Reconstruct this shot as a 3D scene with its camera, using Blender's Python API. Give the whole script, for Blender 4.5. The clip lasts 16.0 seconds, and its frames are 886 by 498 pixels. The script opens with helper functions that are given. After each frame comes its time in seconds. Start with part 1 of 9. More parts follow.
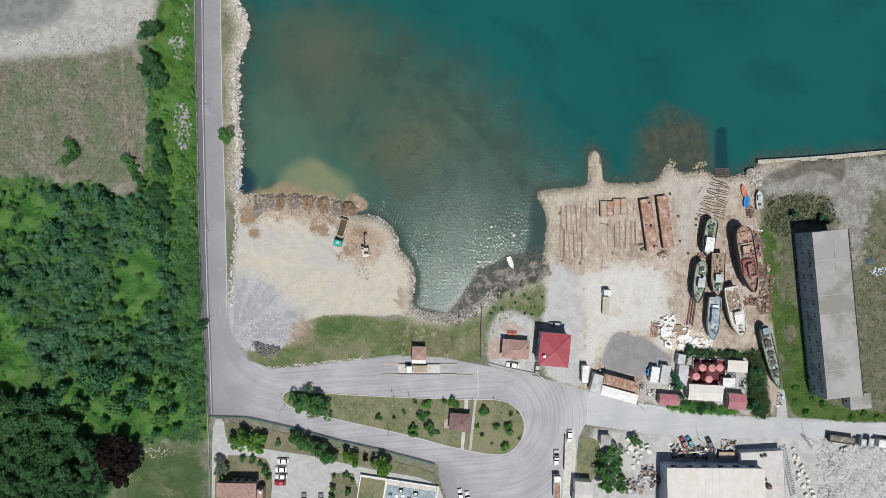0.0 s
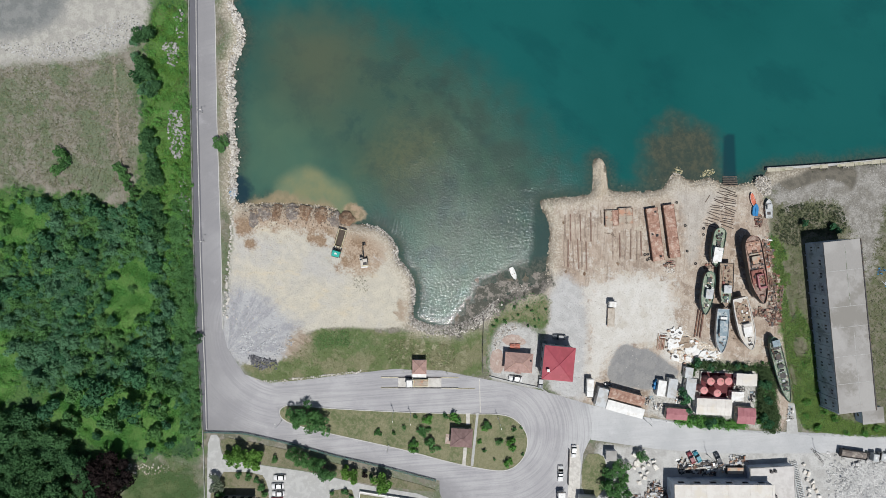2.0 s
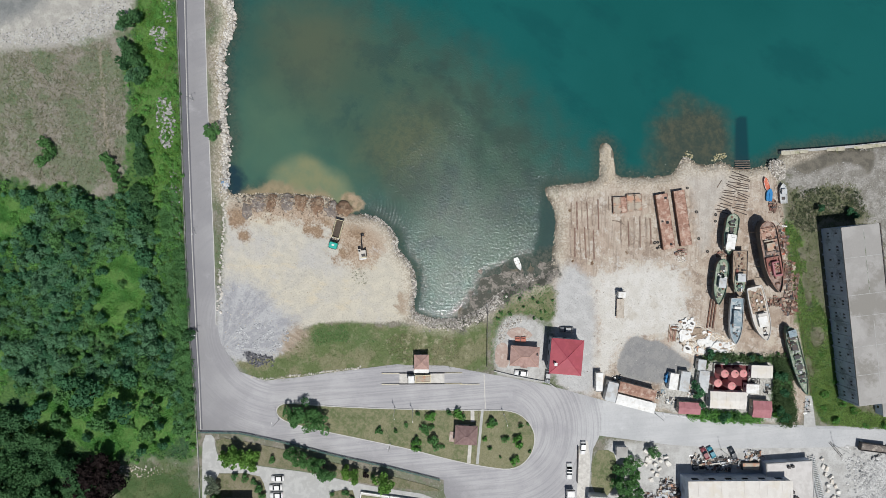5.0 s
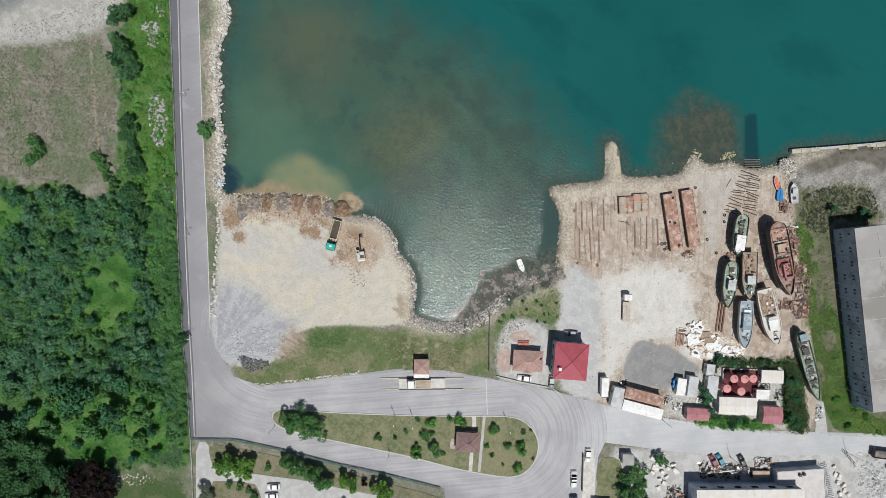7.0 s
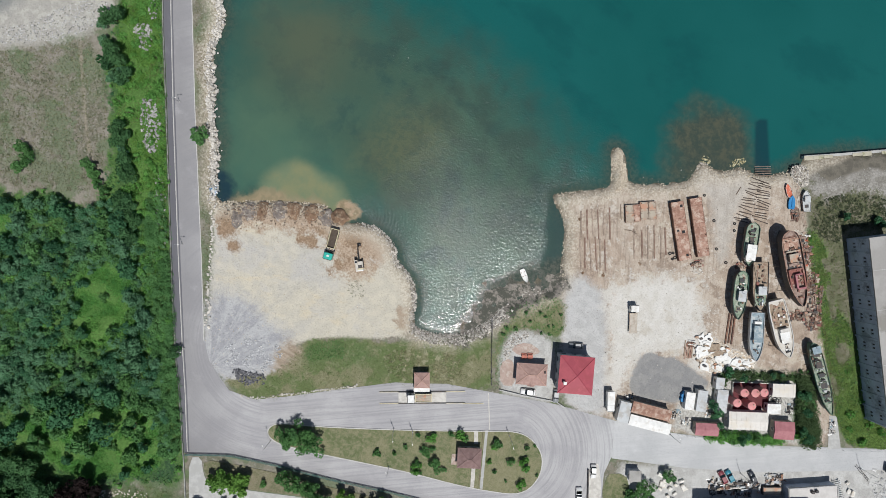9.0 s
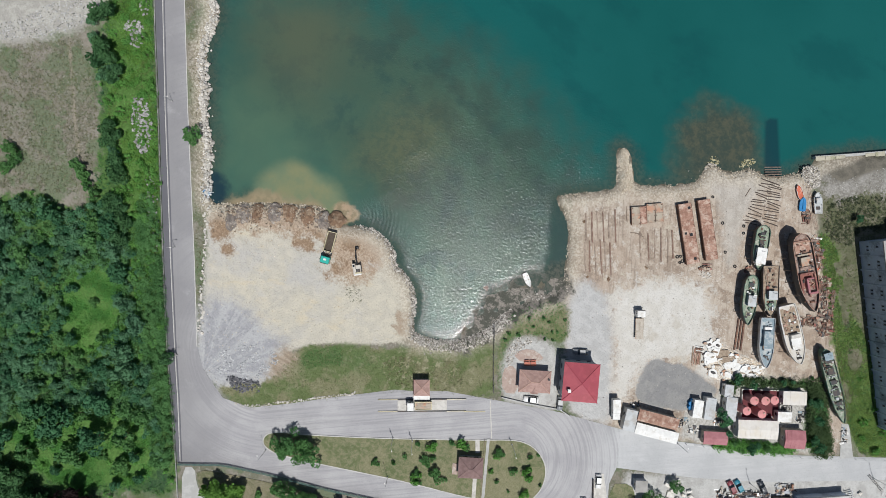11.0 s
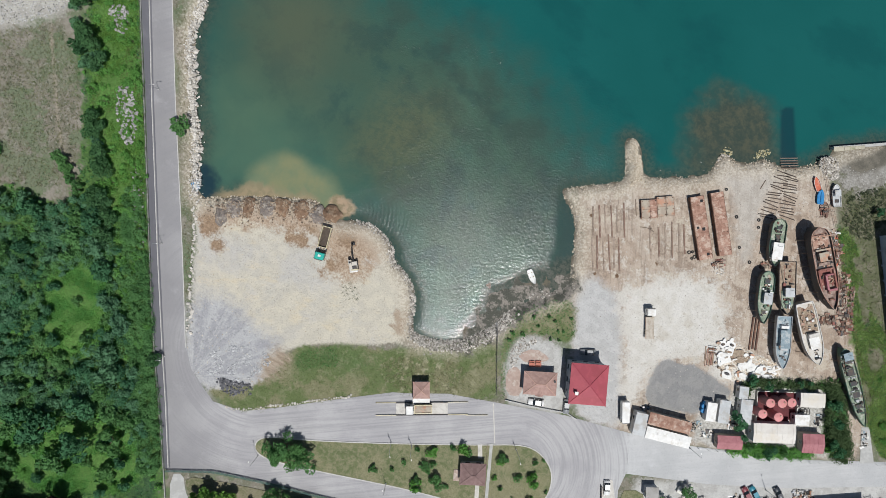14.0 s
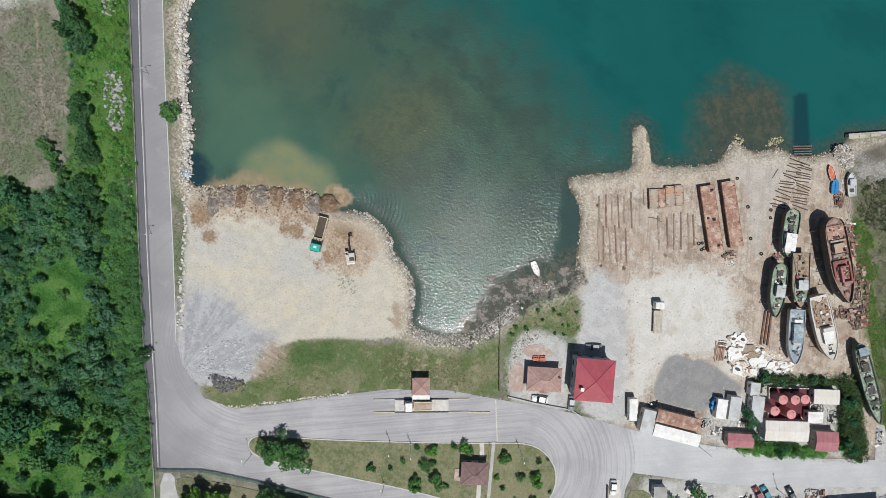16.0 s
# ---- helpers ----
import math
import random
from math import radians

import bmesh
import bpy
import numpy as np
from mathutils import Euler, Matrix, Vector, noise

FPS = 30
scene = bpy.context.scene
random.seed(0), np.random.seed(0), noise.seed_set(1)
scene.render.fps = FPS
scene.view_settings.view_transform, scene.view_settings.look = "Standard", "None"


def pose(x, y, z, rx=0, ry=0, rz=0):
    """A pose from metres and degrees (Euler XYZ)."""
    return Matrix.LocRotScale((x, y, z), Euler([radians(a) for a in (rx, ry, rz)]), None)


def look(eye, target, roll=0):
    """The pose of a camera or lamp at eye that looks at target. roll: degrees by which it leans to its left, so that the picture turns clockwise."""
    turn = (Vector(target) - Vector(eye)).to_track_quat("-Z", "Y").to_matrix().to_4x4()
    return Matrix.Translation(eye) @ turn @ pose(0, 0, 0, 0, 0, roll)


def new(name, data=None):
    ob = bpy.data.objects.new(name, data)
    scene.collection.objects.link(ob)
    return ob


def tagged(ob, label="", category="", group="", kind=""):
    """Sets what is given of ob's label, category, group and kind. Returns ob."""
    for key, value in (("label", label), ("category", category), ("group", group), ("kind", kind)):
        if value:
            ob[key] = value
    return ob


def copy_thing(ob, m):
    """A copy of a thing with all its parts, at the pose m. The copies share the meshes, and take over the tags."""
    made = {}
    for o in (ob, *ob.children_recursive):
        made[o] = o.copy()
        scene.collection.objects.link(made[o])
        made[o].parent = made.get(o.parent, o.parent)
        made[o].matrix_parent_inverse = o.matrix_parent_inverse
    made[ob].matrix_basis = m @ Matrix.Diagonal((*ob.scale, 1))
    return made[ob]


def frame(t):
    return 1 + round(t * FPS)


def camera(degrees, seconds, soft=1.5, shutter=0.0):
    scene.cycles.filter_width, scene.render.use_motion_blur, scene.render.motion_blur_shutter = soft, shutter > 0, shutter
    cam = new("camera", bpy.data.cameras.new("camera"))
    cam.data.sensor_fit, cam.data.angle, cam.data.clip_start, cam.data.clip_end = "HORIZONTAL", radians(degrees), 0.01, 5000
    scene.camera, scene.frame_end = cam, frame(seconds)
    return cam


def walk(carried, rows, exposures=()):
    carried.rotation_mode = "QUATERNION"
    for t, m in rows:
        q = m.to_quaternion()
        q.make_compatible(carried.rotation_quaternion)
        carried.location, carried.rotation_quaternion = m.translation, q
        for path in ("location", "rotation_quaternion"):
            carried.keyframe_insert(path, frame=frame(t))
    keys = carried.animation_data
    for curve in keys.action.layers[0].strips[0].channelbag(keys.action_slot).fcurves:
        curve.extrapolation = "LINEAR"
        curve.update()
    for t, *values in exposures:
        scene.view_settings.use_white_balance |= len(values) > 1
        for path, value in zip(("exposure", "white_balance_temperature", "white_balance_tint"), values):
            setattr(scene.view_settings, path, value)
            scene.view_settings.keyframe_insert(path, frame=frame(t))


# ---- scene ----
# The camera hangs from a drone, looks straight down and sinks slowly.
cam = camera(73.0, 16.0, soft=0.7)
ROWS = [  # seconds, eye x, y, z, tilt about x, tilt about y, turn
    (0, 0.00, -0.00, 215.08, -1.26, -0.84, -0.00),
    (0.5, 0.08, 0.98, 213.65, -1.28, -0.83, 0.07),
    (1, 0.08, 2.05, 212.22, -1.25, -0.81, 0.08),
    (1.5, 0.04, 2.95, 210.82, -1.21, -0.79, 0.03),
    (2, 0.03, 3.45, 209.48, -1.21, -0.78, -0.10),
    (2.5, -0.02, 3.57, 208.17, -1.22, -0.79, -0.28),
    (3, -0.10, 3.31, 206.85, -1.25, -0.79, -0.47),
    (3.5, -0.20, 2.69, 205.49, -1.31, -0.79, -0.61),
    (4, -0.27, 1.84, 204.12, -1.38, -0.79, -0.69),
    (6.5, -0.47, 0.02, 197.06, -1.35, -0.75, -0.75),
    (7, -0.43, 0.71, 195.55, -1.32, -0.74, -0.74),
    (7.5, -0.43, 1.50, 194.04, -1.29, -0.72, -0.72),
    (8, -0.44, 2.24, 192.52, -1.27, -0.71, -0.70),
    (8.5, -0.48, 2.87, 191.01, -1.26, -0.71, -0.70),
    (9, -0.54, 3.40, 189.50, -1.26, -0.71, -0.71),
    (11.5, -0.56, 4.39, 182.50, -1.28, -0.70, -0.74),
    (12, -0.54, 4.23, 181.10, -1.25, -0.70, -0.77),
    (12.5, -0.53, 3.98, 179.67, -1.23, -0.70, -0.81),
    (13, -0.55, 3.65, 178.24, -1.22, -0.70, -0.82),
    (13.5, -0.59, 3.23, 176.79, -1.23, -0.71, -0.83),
    (14, -0.66, 2.73, 175.33, -1.23, -0.72, -0.83),
    (14.5, -0.72, 2.18, 173.83, -1.24, -0.73, -0.82),
    (15, -0.83, 1.60, 172.26, -1.27, -0.74, -0.82),
    (15.5, -0.96, 1.04, 170.64, -1.32, -0.78, -0.82),
    (16, -1.09, 0.56, 168.97, -1.39, -0.83, -0.83),
]
walk(cam, [(t, pose(x, y, z, a, b, c)) for t, x, y, z, a, b, c in ROWS])

# ---- light: high summer sun from the south, a little east ----
SUN = Vector((0.126, -0.39, 1.0))
world = bpy.data.worlds.new("sky")
scene.world = world
world.use_nodes = True
sky = world.node_tree.nodes.new("ShaderNodeTexSky")
sky.sky_type, sky.sun_disc = "NISHITA", False
sky.sun_elevation, sky.sun_rotation = math.atan2(SUN.z, math.hypot(SUN.x, SUN.y)), math.atan2(SUN.x, SUN.y)
world.node_tree.links.new(sky.outputs[0], world.node_tree.nodes["Background"].inputs[0])
world.node_tree.nodes["Background"].inputs[1].default_value = 0.05
sun = new("sun", bpy.data.lights.new("sun", "SUN"))
sun.data.energy, sun.data.angle, sun.data.color = 4.05, radians(0.53), (1.0, 0.985, 0.955)
sun.matrix_world = look(SUN * 300, (0, 0, 0))
scene.view_settings.exposure = 0.0

SEA = -1.5          # water level; the made ground lies at 0
RNG = random.Random(7)


# ---- shader helpers ----
class Nodes:
    """A thin layer over a material's node tree."""

    def __init__(self, name):
        self.mat = bpy.data.materials.new(name)
        self.mat.use_nodes = True
        self.t = self.mat.node_tree
        self.bsdf = self.t.nodes["Principled BSDF"]
        self.where = self.t.nodes.new("ShaderNodeNewGeometry").outputs["Position"]

    def put(self, node, index, value):
        if isinstance(value, bpy.types.NodeSocket):
            self.t.links.new(value, node.inputs[index])
        elif isinstance(value, tuple):
            node.inputs[index].default_value = (*value, 1.0) if len(value) == 3 and node.inputs[index].type == "RGBA" else value
        else:
            node.inputs[index].default_value = value

    def noise(self, scale, detail=4.0, rough=0.55, stretch=None, where=None):
        n = self.t.nodes.new("ShaderNodeTexNoise")
        src = where or self.where
        if stretch and len(stretch) > 3:
            turn = self.t.nodes.new("ShaderNodeMapping")
            turn.inputs["Rotation"].default_value = (0, 0, radians(stretch[3]))
            self.t.links.new(src, turn.inputs[0])
            src = turn.outputs[0]
        # tilted against the ground, so that the noise's own lattice never shows
        m = self.t.nodes.new("ShaderNodeMapping")
        m.inputs["Scale"].default_value = stretch[:3] if stretch else (1, 1, 1)
        m.inputs["Rotation"].default_value = (0.55, 0.38, 0.7)
        m.inputs["Location"].default_value = (0.31, 0.17, 0.43)
        self.t.links.new(src, m.inputs[0])
        src = m.outputs[0]
        self.t.links.new(src, n.inputs["Vector"])
        n.inputs["Scale"].default_value, n.inputs["Detail"].default_value, n.inputs["Roughness"].default_value = scale, detail, rough
        return n.outputs["Fac"]

    def cells(self, scale, feature="F1", out="Distance"):
        n = self.t.nodes.new("ShaderNodeTexVoronoi")
        n.feature = feature
        n.inputs["Scale"].default_value = scale
        self.t.links.new(self.where, n.inputs["Vector"])
        return n.outputs[out]

    def arcs(self, cx, cy, fine, slow, detail=5.0):
        """Streaks on circles round a centre, like the marks of turning tyres."""
        off = self.t.nodes.new("ShaderNodeVectorMath")
        off.operation = "SUBTRACT"
        self.t.links.new(self.where, off.inputs[0])
        off.inputs[1].default_value = (cx, cy, 0)
        sep = self.t.nodes.new("ShaderNodeSeparateXYZ")
        self.t.links.new(off.outputs[0], sep.inputs[0])
        r = self.math("SQRT", self.math("ADD", self.math("MULTIPLY", sep.outputs[0], sep.outputs[0]), self.math("MULTIPLY", sep.outputs[1], sep.outputs[1])))
        a = self.math("ARCTAN2", sep.outputs[1], sep.outputs[0])
        both = self.t.nodes.new("ShaderNodeCombineXYZ")
        self.put(both, 0, self.math("MULTIPLY", r, fine)), self.put(both, 1, self.math("MULTIPLY", a, slow))
        return self.noise(1.0, detail, 0.6, where=both.outputs[0]), r

    def math(self, op, a, b=0.0, c=0.0):
        n = self.t.nodes.new("ShaderNodeMath")
        n.operation = op
        self.put(n, 0, a), self.put(n, 1, b), self.put(n, 2, c)
        return n.outputs[0]

    def step(self, v, lo, hi):
        n = self.t.nodes.new("ShaderNodeMapRange")
        n.interpolation_type = "SMOOTHSTEP"
        self.put(n, 0, v), self.put(n, 1, lo), self.put(n, 2, hi)
        return n.outputs[0]

    def mix(self, fac, a, b, blend="MIX"):
        n = self.t.nodes.new("ShaderNodeMix")
        n.data_type, n.blend_type = "RGBA", blend
        self.put(n, 0, fac), self.put(n, 6, a), self.put(n, 7, b)
        return n.outputs[2]

    def attr(self, name):
        n = self.t.nodes.new("ShaderNodeAttribute")
        n.attribute_name = name
        return n.outputs["Fac"]

    def rand(self):
        return self.t.nodes.new("ShaderNodeObjectInfo").outputs["Random"]

    def island(self):
        return self.t.nodes.new("ShaderNodeNewGeometry").outputs["Random Per Island"]

    def bump(self, height, distance, strength=1.0, under=None):
        n = self.t.nodes.new("ShaderNodeBump")
        n.inputs["Distance"].default_value, n.inputs["Strength"].default_value = distance, strength
        self.put(n, "Height", height)
        if under:
            self.t.links.new(under, n.inputs["Normal"])
        self.t.links.new(n.outputs[0], self.bsdf.inputs["Normal"])
        return n.outputs[0]

    def done(self, color, rough=0.85, metal=0.0, spec=0.3):
        self.put(self.bsdf, "Base Color", color), self.put(self.bsdf, "Roughness", rough)
        self.put(self.bsdf, "Metallic", metal), self.put(self.bsdf, "Specular IOR Level", spec)
        return self.mat


def surface(name, c1, c2, scale=1.0, rough=0.8, metal=0.0, bump=0.0, fine=6.0, stain=None, vary=0.0, spec=0.3):
    """Two tones in coarse patches, fine grain, optional stains of a third tone, and a tint per object."""
    n = Nodes(name)
    col = n.mix(n.step(n.noise(scale), 0.42, 0.58), c1, c2)
    col = n.mix(n.math("MULTIPLY", n.noise(scale * fine, 3.0), 0.35), col, tuple(v * 0.6 for v in c1))
    if stain:
        col = n.mix(n.step(n.noise(scale * 0.6, 6.0, 0.7), 0.50, 0.62), col, stain)
    if vary:
        col = n.mix(n.math("MULTIPLY", n.rand(), vary), col, tuple(v * 0.45 for v in c1))
    if bump:
        n.bump(n.noise(scale * fine, 4.0), bump)
    return n.done(col, rough, metal, spec)


# ---- plan helpers ----
def smooth(points, closed=True, rounds=2):
    """Chaikin rounding of a polyline."""
    p = np.array(points, float)
    for _ in range(rounds):
        q = np.roll(p, -1, 0) if closed else p[1:]
        a = p if closed else p[:-1]
        r = np.empty((2 * len(a), 2))
        r[0::2], r[1::2] = 0.75 * a + 0.25 * q, 0.25 * a + 0.75 * q
        if not closed:
            r = np.vstack([p[:1], r, p[-1:]])
        p = r
    return p


def inside_by(points, x, y):
    """Signed distance to a closed outline: metres inside it, below nought outside."""
    p = np.asarray(points, float)
    q = np.roll(p, -1, 0)
    best = np.full(x.shape, 1e9)
    odd = np.zeros(x.shape, bool)
    for (ax, ay), (bx, by) in zip(p, q):
        ex, ey = bx - ax, by - ay
        s = np.clip(((x - ax) * ex + (y - ay) * ey) / (ex * ex + ey * ey + 1e-9), 0, 1)
        best = np.minimum(best, (x - ax - s * ex) ** 2 + (y - ay - s * ey) ** 2)
        odd ^= ((ay > y) != (by > y)) & (x < ex * (y - ay) / (ey if abs(ey) > 1e-9 else 1e-9) + ax)
    d = np.sqrt(best)
    return np.where(odd, d, -d)


def along(points, step):
    """Places every step metres along an open polyline, with the heading there."""
    p = np.asarray(points, float)
    seg = np.diff(p, axis=0)
    run = np.concatenate([[0], np.cumsum(np.hypot(*seg.T))])
    out = []
    for s in np.arange(0, run[-1], step):
        i = min(np.searchsorted(run, s, "right") - 1, len(seg) - 1)
        w = (s - run[i]) / max(run[i + 1] - run[i], 1e-9)
        out.append((*(p[i] + w * seg[i]), math.atan2(seg[i][1], seg[i][0])))
    return out


# ---- mesh helpers ----
def mesh_object(name, bm, material, parent=None, flat=True):
    me = bpy.data.meshes.new(name)
    bm.to_mesh(me)
    bm.free()
    me.materials.append(material)
    if not flat:
        me.polygons.foreach_set("use_smooth", [True] * len(me.polygons))
    ob = new(name, me)
    ob.parent = parent
    return ob


def part(name, bm, material, parent, label="", flat=True):
    ob = mesh_object(name, bm, material, parent, flat)
    return tagged(ob, label)


def thing(name, x, y, z, turn, label, category, group="", kind=""):
    ob = new(name)
    ob.empty_display_size = 0.5
    ob.matrix_world = pose(x, y, z, 0, 0, turn)
    return tagged(ob, label, category, group, kind)


def box(bm, x, y, z, sx, sy, sz, bevel=0.0, turn=0.0, tilt=0.0):
    """A box whose underside's centre is x, y, z."""
    m = pose(x, y, z + sz / 2, tilt, 0, turn) @ Matrix.Diagonal((sx, sy, sz, 1))
    vs = bmesh.ops.create_cube(bm, size=1, matrix=m)["verts"]
    if bevel:
        es = list({e for v in vs for e in v.link_edges})
        bmesh.ops.bevel(bm, geom=es, offset=bevel, segments=1, affect="EDGES")
    return bm


def boxed(*args, **kw):
    return box(bmesh.new(), *args, **kw)


def rod(bm, a, b, r1, r2=None, sides=8):
    a, b = Vector(a), Vector(b)
    m = Matrix.Translation((a + b) / 2) @ (b - a).to_track_quat("Z", "Y").to_matrix().to_4x4()
    bmesh.ops.create_cone(bm, cap_ends=True, segments=sides, radius1=r1, radius2=r1 if r2 is None else r2, depth=(b - a).length, matrix=m)
    return bm


def slab(outline, z0, z1, bm=None):
    """A flat plate over an outline, with sides."""
    bm = bm or bmesh.new()
    top = [bm.verts.new((x, y, z1)) for x, y in outline]
    low = [bm.verts.new((x, y, z0)) for x, y in outline]
    f = bm.faces.new(top)
    f.normal_update()
    if f.normal.z < 0:
        f.normal_flip()
    for i in range(len(top)):
        j = (i + 1) % len(top)
        bm.faces.new((low[i], low[j], top[j], top[i]))
    bmesh.ops.triangulate(bm, faces=[f])
    bmesh.ops.recalc_face_normals(bm, faces=bm.faces)
    return bm


def ribbon(points, width, z0, z1, closed=False):
    """A kerb or wall of even width along a polyline."""
    p = np.asarray(points, float)
    n = len(p)
    d = (np.roll(p, -1, 0) - np.roll(p, 1, 0)) if closed else np.gradient(p, axis=0)
    d /= np.maximum(np.hypot(*d.T), 1e-9)[:, None]
    side = np.stack([-d[:, 1], d[:, 0]], 1) * width / 2
    bm = bmesh.new()
    rings = []
    for q, s in zip(p, side):
        a, b = q + s, q - s
        rings.append([bm.verts.new((*a, z0)), bm.verts.new((*a, z1)), bm.verts.new((*b, z1)), bm.verts.new((*b, z0))])
    for i in range(n if closed else n - 1):
        r, s = rings[i], rings[(i + 1) % n]
        for k in range(3):
            bm.faces.new((r[k], r[k + 1], s[k + 1], s[k]))
    if not closed:
        bm.faces.new(rings[0]), bm.faces.new(rings[-1])
    bmesh.ops.recalc_face_normals(bm, faces=bm.faces)
    return bm

# ---- the plan: outlines in metres ----
COAST_W = [(-70.6, 84.2), (-67.8, 79.8), (-66.3, 75.2), (-66.3, 70.2), (-69.6, 64.6), (-70.4, 56.2), (-69.7, 48.1), (-70.2, 38.0), (-68.6, 32.4), (-69.9, 23.9), (-69.9, 14.8), (-64.7, 14.6), (-56.6, 15.0), (-48.5, 14.6), (-39.4, 13.8), (-34.7, 13.2), (-33.1, 9.3), (-28.2, 7.7), (-24.1, 7.3), (-19.7, 6.5), (-16.0, 3.0), (-13.4, -0.5), (-13.6, -4.5), (-10.3, -7.6), (-7.9, -11.7), (-7.2, -16.8), (-8.3, -23.0), (-7.9, -26.3)]
COAST_E = [(-1.7, -28.3), (6.5, -28.5), (12.6, -26.3), (17.1, -23.4), (20.8, -19.3), (28.0, -16.9), (34.2, -15.2), (39.3, -11.9), (40.3, -2.5), (41.1, 3.6), (40.2, 9.8), (37.1, 14.5), (38.2, 16.3), (44.3, 16.7), (49.9, 17.3), (55.6, 18.0), (56.3, 24.1), (56.0, 29.6), (57.6, 30.9), (59.6, 30.2), (60.5, 25.0), (61.3, 19.0), (67.9, 18.8), (76.2, 19.0), (81.3, 20.0), (83.4, 24.1), (85.4, 26.2), (88.5, 23.1), (92.6, 22.5), (97.8, 24.2), (102.0, 21.3), (109.2, 21.3), (114.3, 23.4), (117.0, 24.8), (117.8, 27.3)]
COAST = COAST_W + COAST_E
QUAY_EDGE = [(116.8, 27.0), (128.8, 27.7), (143.1, 28.7), (163.3, 30.6)]
SEA_OUT = COAST + QUAY_EDGE[1:] + [(230, 33), (2500, 120), (2500, 2500), (-74, 2500)]
PAD = [(-71.0, 14.7), (-64.2, 15.3), (-48.1, 14.9), (-34.0, 13.3), (-32.0, 9.3), (-23.0, 7.2), (-15.9, 3.6), (-12.9, -0.5), (-12.9, -4.5), (-6.8, -11.6), (-6.2, -16.7), (-7.4, -25.9), (-13.9, -29.3), (-26.1, -28.3), (-39.3, -28.9), (-45.9, -30.9), (-48.4, -35.0), (-53.5, -42.1), (-60.6, -42.1), (-67.4, -43.5), (-73.0, -35.3), (-74.2, -28.8), (-72.1, -16.6), (-70.3, 3.6)]
PAD_DUST = [(-73.0, -16.5), (-66.6, -12.3), (-59.0, -16.7), (-52.4, -23.6), (-47.5, -27.3), (-49.0, -34.1), (-55.3, -42.6), (-63.7, -43.2), (-70.2, -41.2), (-75.4, -35.5), (-75.4, -24.5)]
MOUND_ZONE = [(-69.2, 13.7), (-23.9, 14.7), (-21.9, 6.6), (-13.9, 0.6), (-15.9, -4.5), (-26.0, -10.6), (-34.1, -7.5), (-33.1, -0.5), (-36.1, 4.6), (-54.2, 6.6), (-65.3, 6.6), (-69.3, 7.6)]
BANK = [(-45.3, -29.9), (-34.2, -28.3), (-24.1, -29.3), (-13.9, -30.5), (-1.7, -29.3), (6.4, -29.0), (16.6, -25.3), (17.2, -37.2), (16.8, -46.6), (4.4, -44.5), (-9.9, -44.0), (-24.1, -44.4), (-34.3, -46.0), (-46.4, -47.6), (-56.6, -48.8), (-64.6, -45.7), (-69.0, -40.6), (-60.6, -41.4), (-50.4, -39.0)]
BANK_GREEN = [(-43.6, -32.5), (-38.2, -29.8), (-31.3, -28.8), (-21.8, -30.9), (-19.7, -34.7), (-24.5, -36.7), (-32.7, -34.6), (-40.9, -36.7)]
BANK_PALE = [(-18.4, -34.0), (-8.1, -31.9), (3.5, -33.3), (8.4, -36.8), (5.6, -43.7), (-4.0, -43.0), (-10.9, -42.9), (-16.3, -40.2)]
DIRT = [(-52.4, -32.6), (-46.6, -29.2), (-42.5, -31.2), (-45.2, -35.5), (-49.4, -39.1), (-52.8, -37.7)]
YARD = [(39.3, 17.8), (59.3, 19.5), (85.8, 26.0), (114.6, 24.4), (119.0, -0.5), (123.0, -29.2), (128.1, -65.4), (109.4, -65.3), (74.2, -60.4), (55.6, -56.2), (47.4, -53.7), (39.2, -49.5), (39.4, -16.8)]
LANE = [(40.6, -8.6), (47.2, -10.7), (53.3, -14.8), (54.5, -29.0), (53.4, -41.3), (54.5, -56.0), (38.2, -51.0), (39.5, -33.1), (39.4, -16.8)]
PALE = [(52.3, -14.8), (59.5, -11.7), (71.8, -9.7), (83.1, -11.7), (85.2, -20.9), (84.2, -29.1), (86.3, -35.3), (80.2, -35.3), (69.9, -34.2), (62.7, -37.3), (57.6, -48.5), (54.0, -48.0), (53.5, -40.0), (55.0, -29.1)]
MOULD_GROUND = [(79.3, -28.3), (84.2, -28.4), (89.7, -32.1), (92.5, -34.9), (100.1, -37.0), (100.8, -39.8), (92.5, -41.1), (87.7, -41.5), (80.4, -41.8)]
DARK = [(64.7, -35.2), (68.4, -34.8), (71.5, -36.1), (76.1, -36.5), (80.2, -39.8), (84.3, -42.5), (87.5, -45.6), (78.2, -51.3), (67.9, -50.0), (60.9, -48.0), (61.3, -42.4), (63.3, -38.3)]
EAST = [(117.0, 27.1), (190.9, 31.9), (192.8, -67.7), (128.1, -66.0), (123.0, -29.2), (119.0, -0.5)]
EAST_GRAVEL = [(117.0, 25.7), (190.9, 31.9), (191.2, 20.0), (163.7, 17.0), (158.5, 13.0), (158.6, 6.8), (157.0, 1.9), (155.6, -4.3), (154.8, -12.8), (151.5, -12.8), (150.5, 0.9), (146.9, 4.0), (144.0, 11.6), (141.0, 15.0), (135.3, 15.9), (125.0, 12.8), (117.8, 15.9)]
APRON = [(119.8, 26.6), (127.2, 27.2), (134.1, 27.4), (141.7, 27.6), (148.3, 27.9), (149.5, 24.3), (147.3, 18.5), (145.0, 21.2), (141.8, 22.8), (135.5, 23.0), (130.0, 20.4), (123.8, 19.0), (120.4, 21.9)]
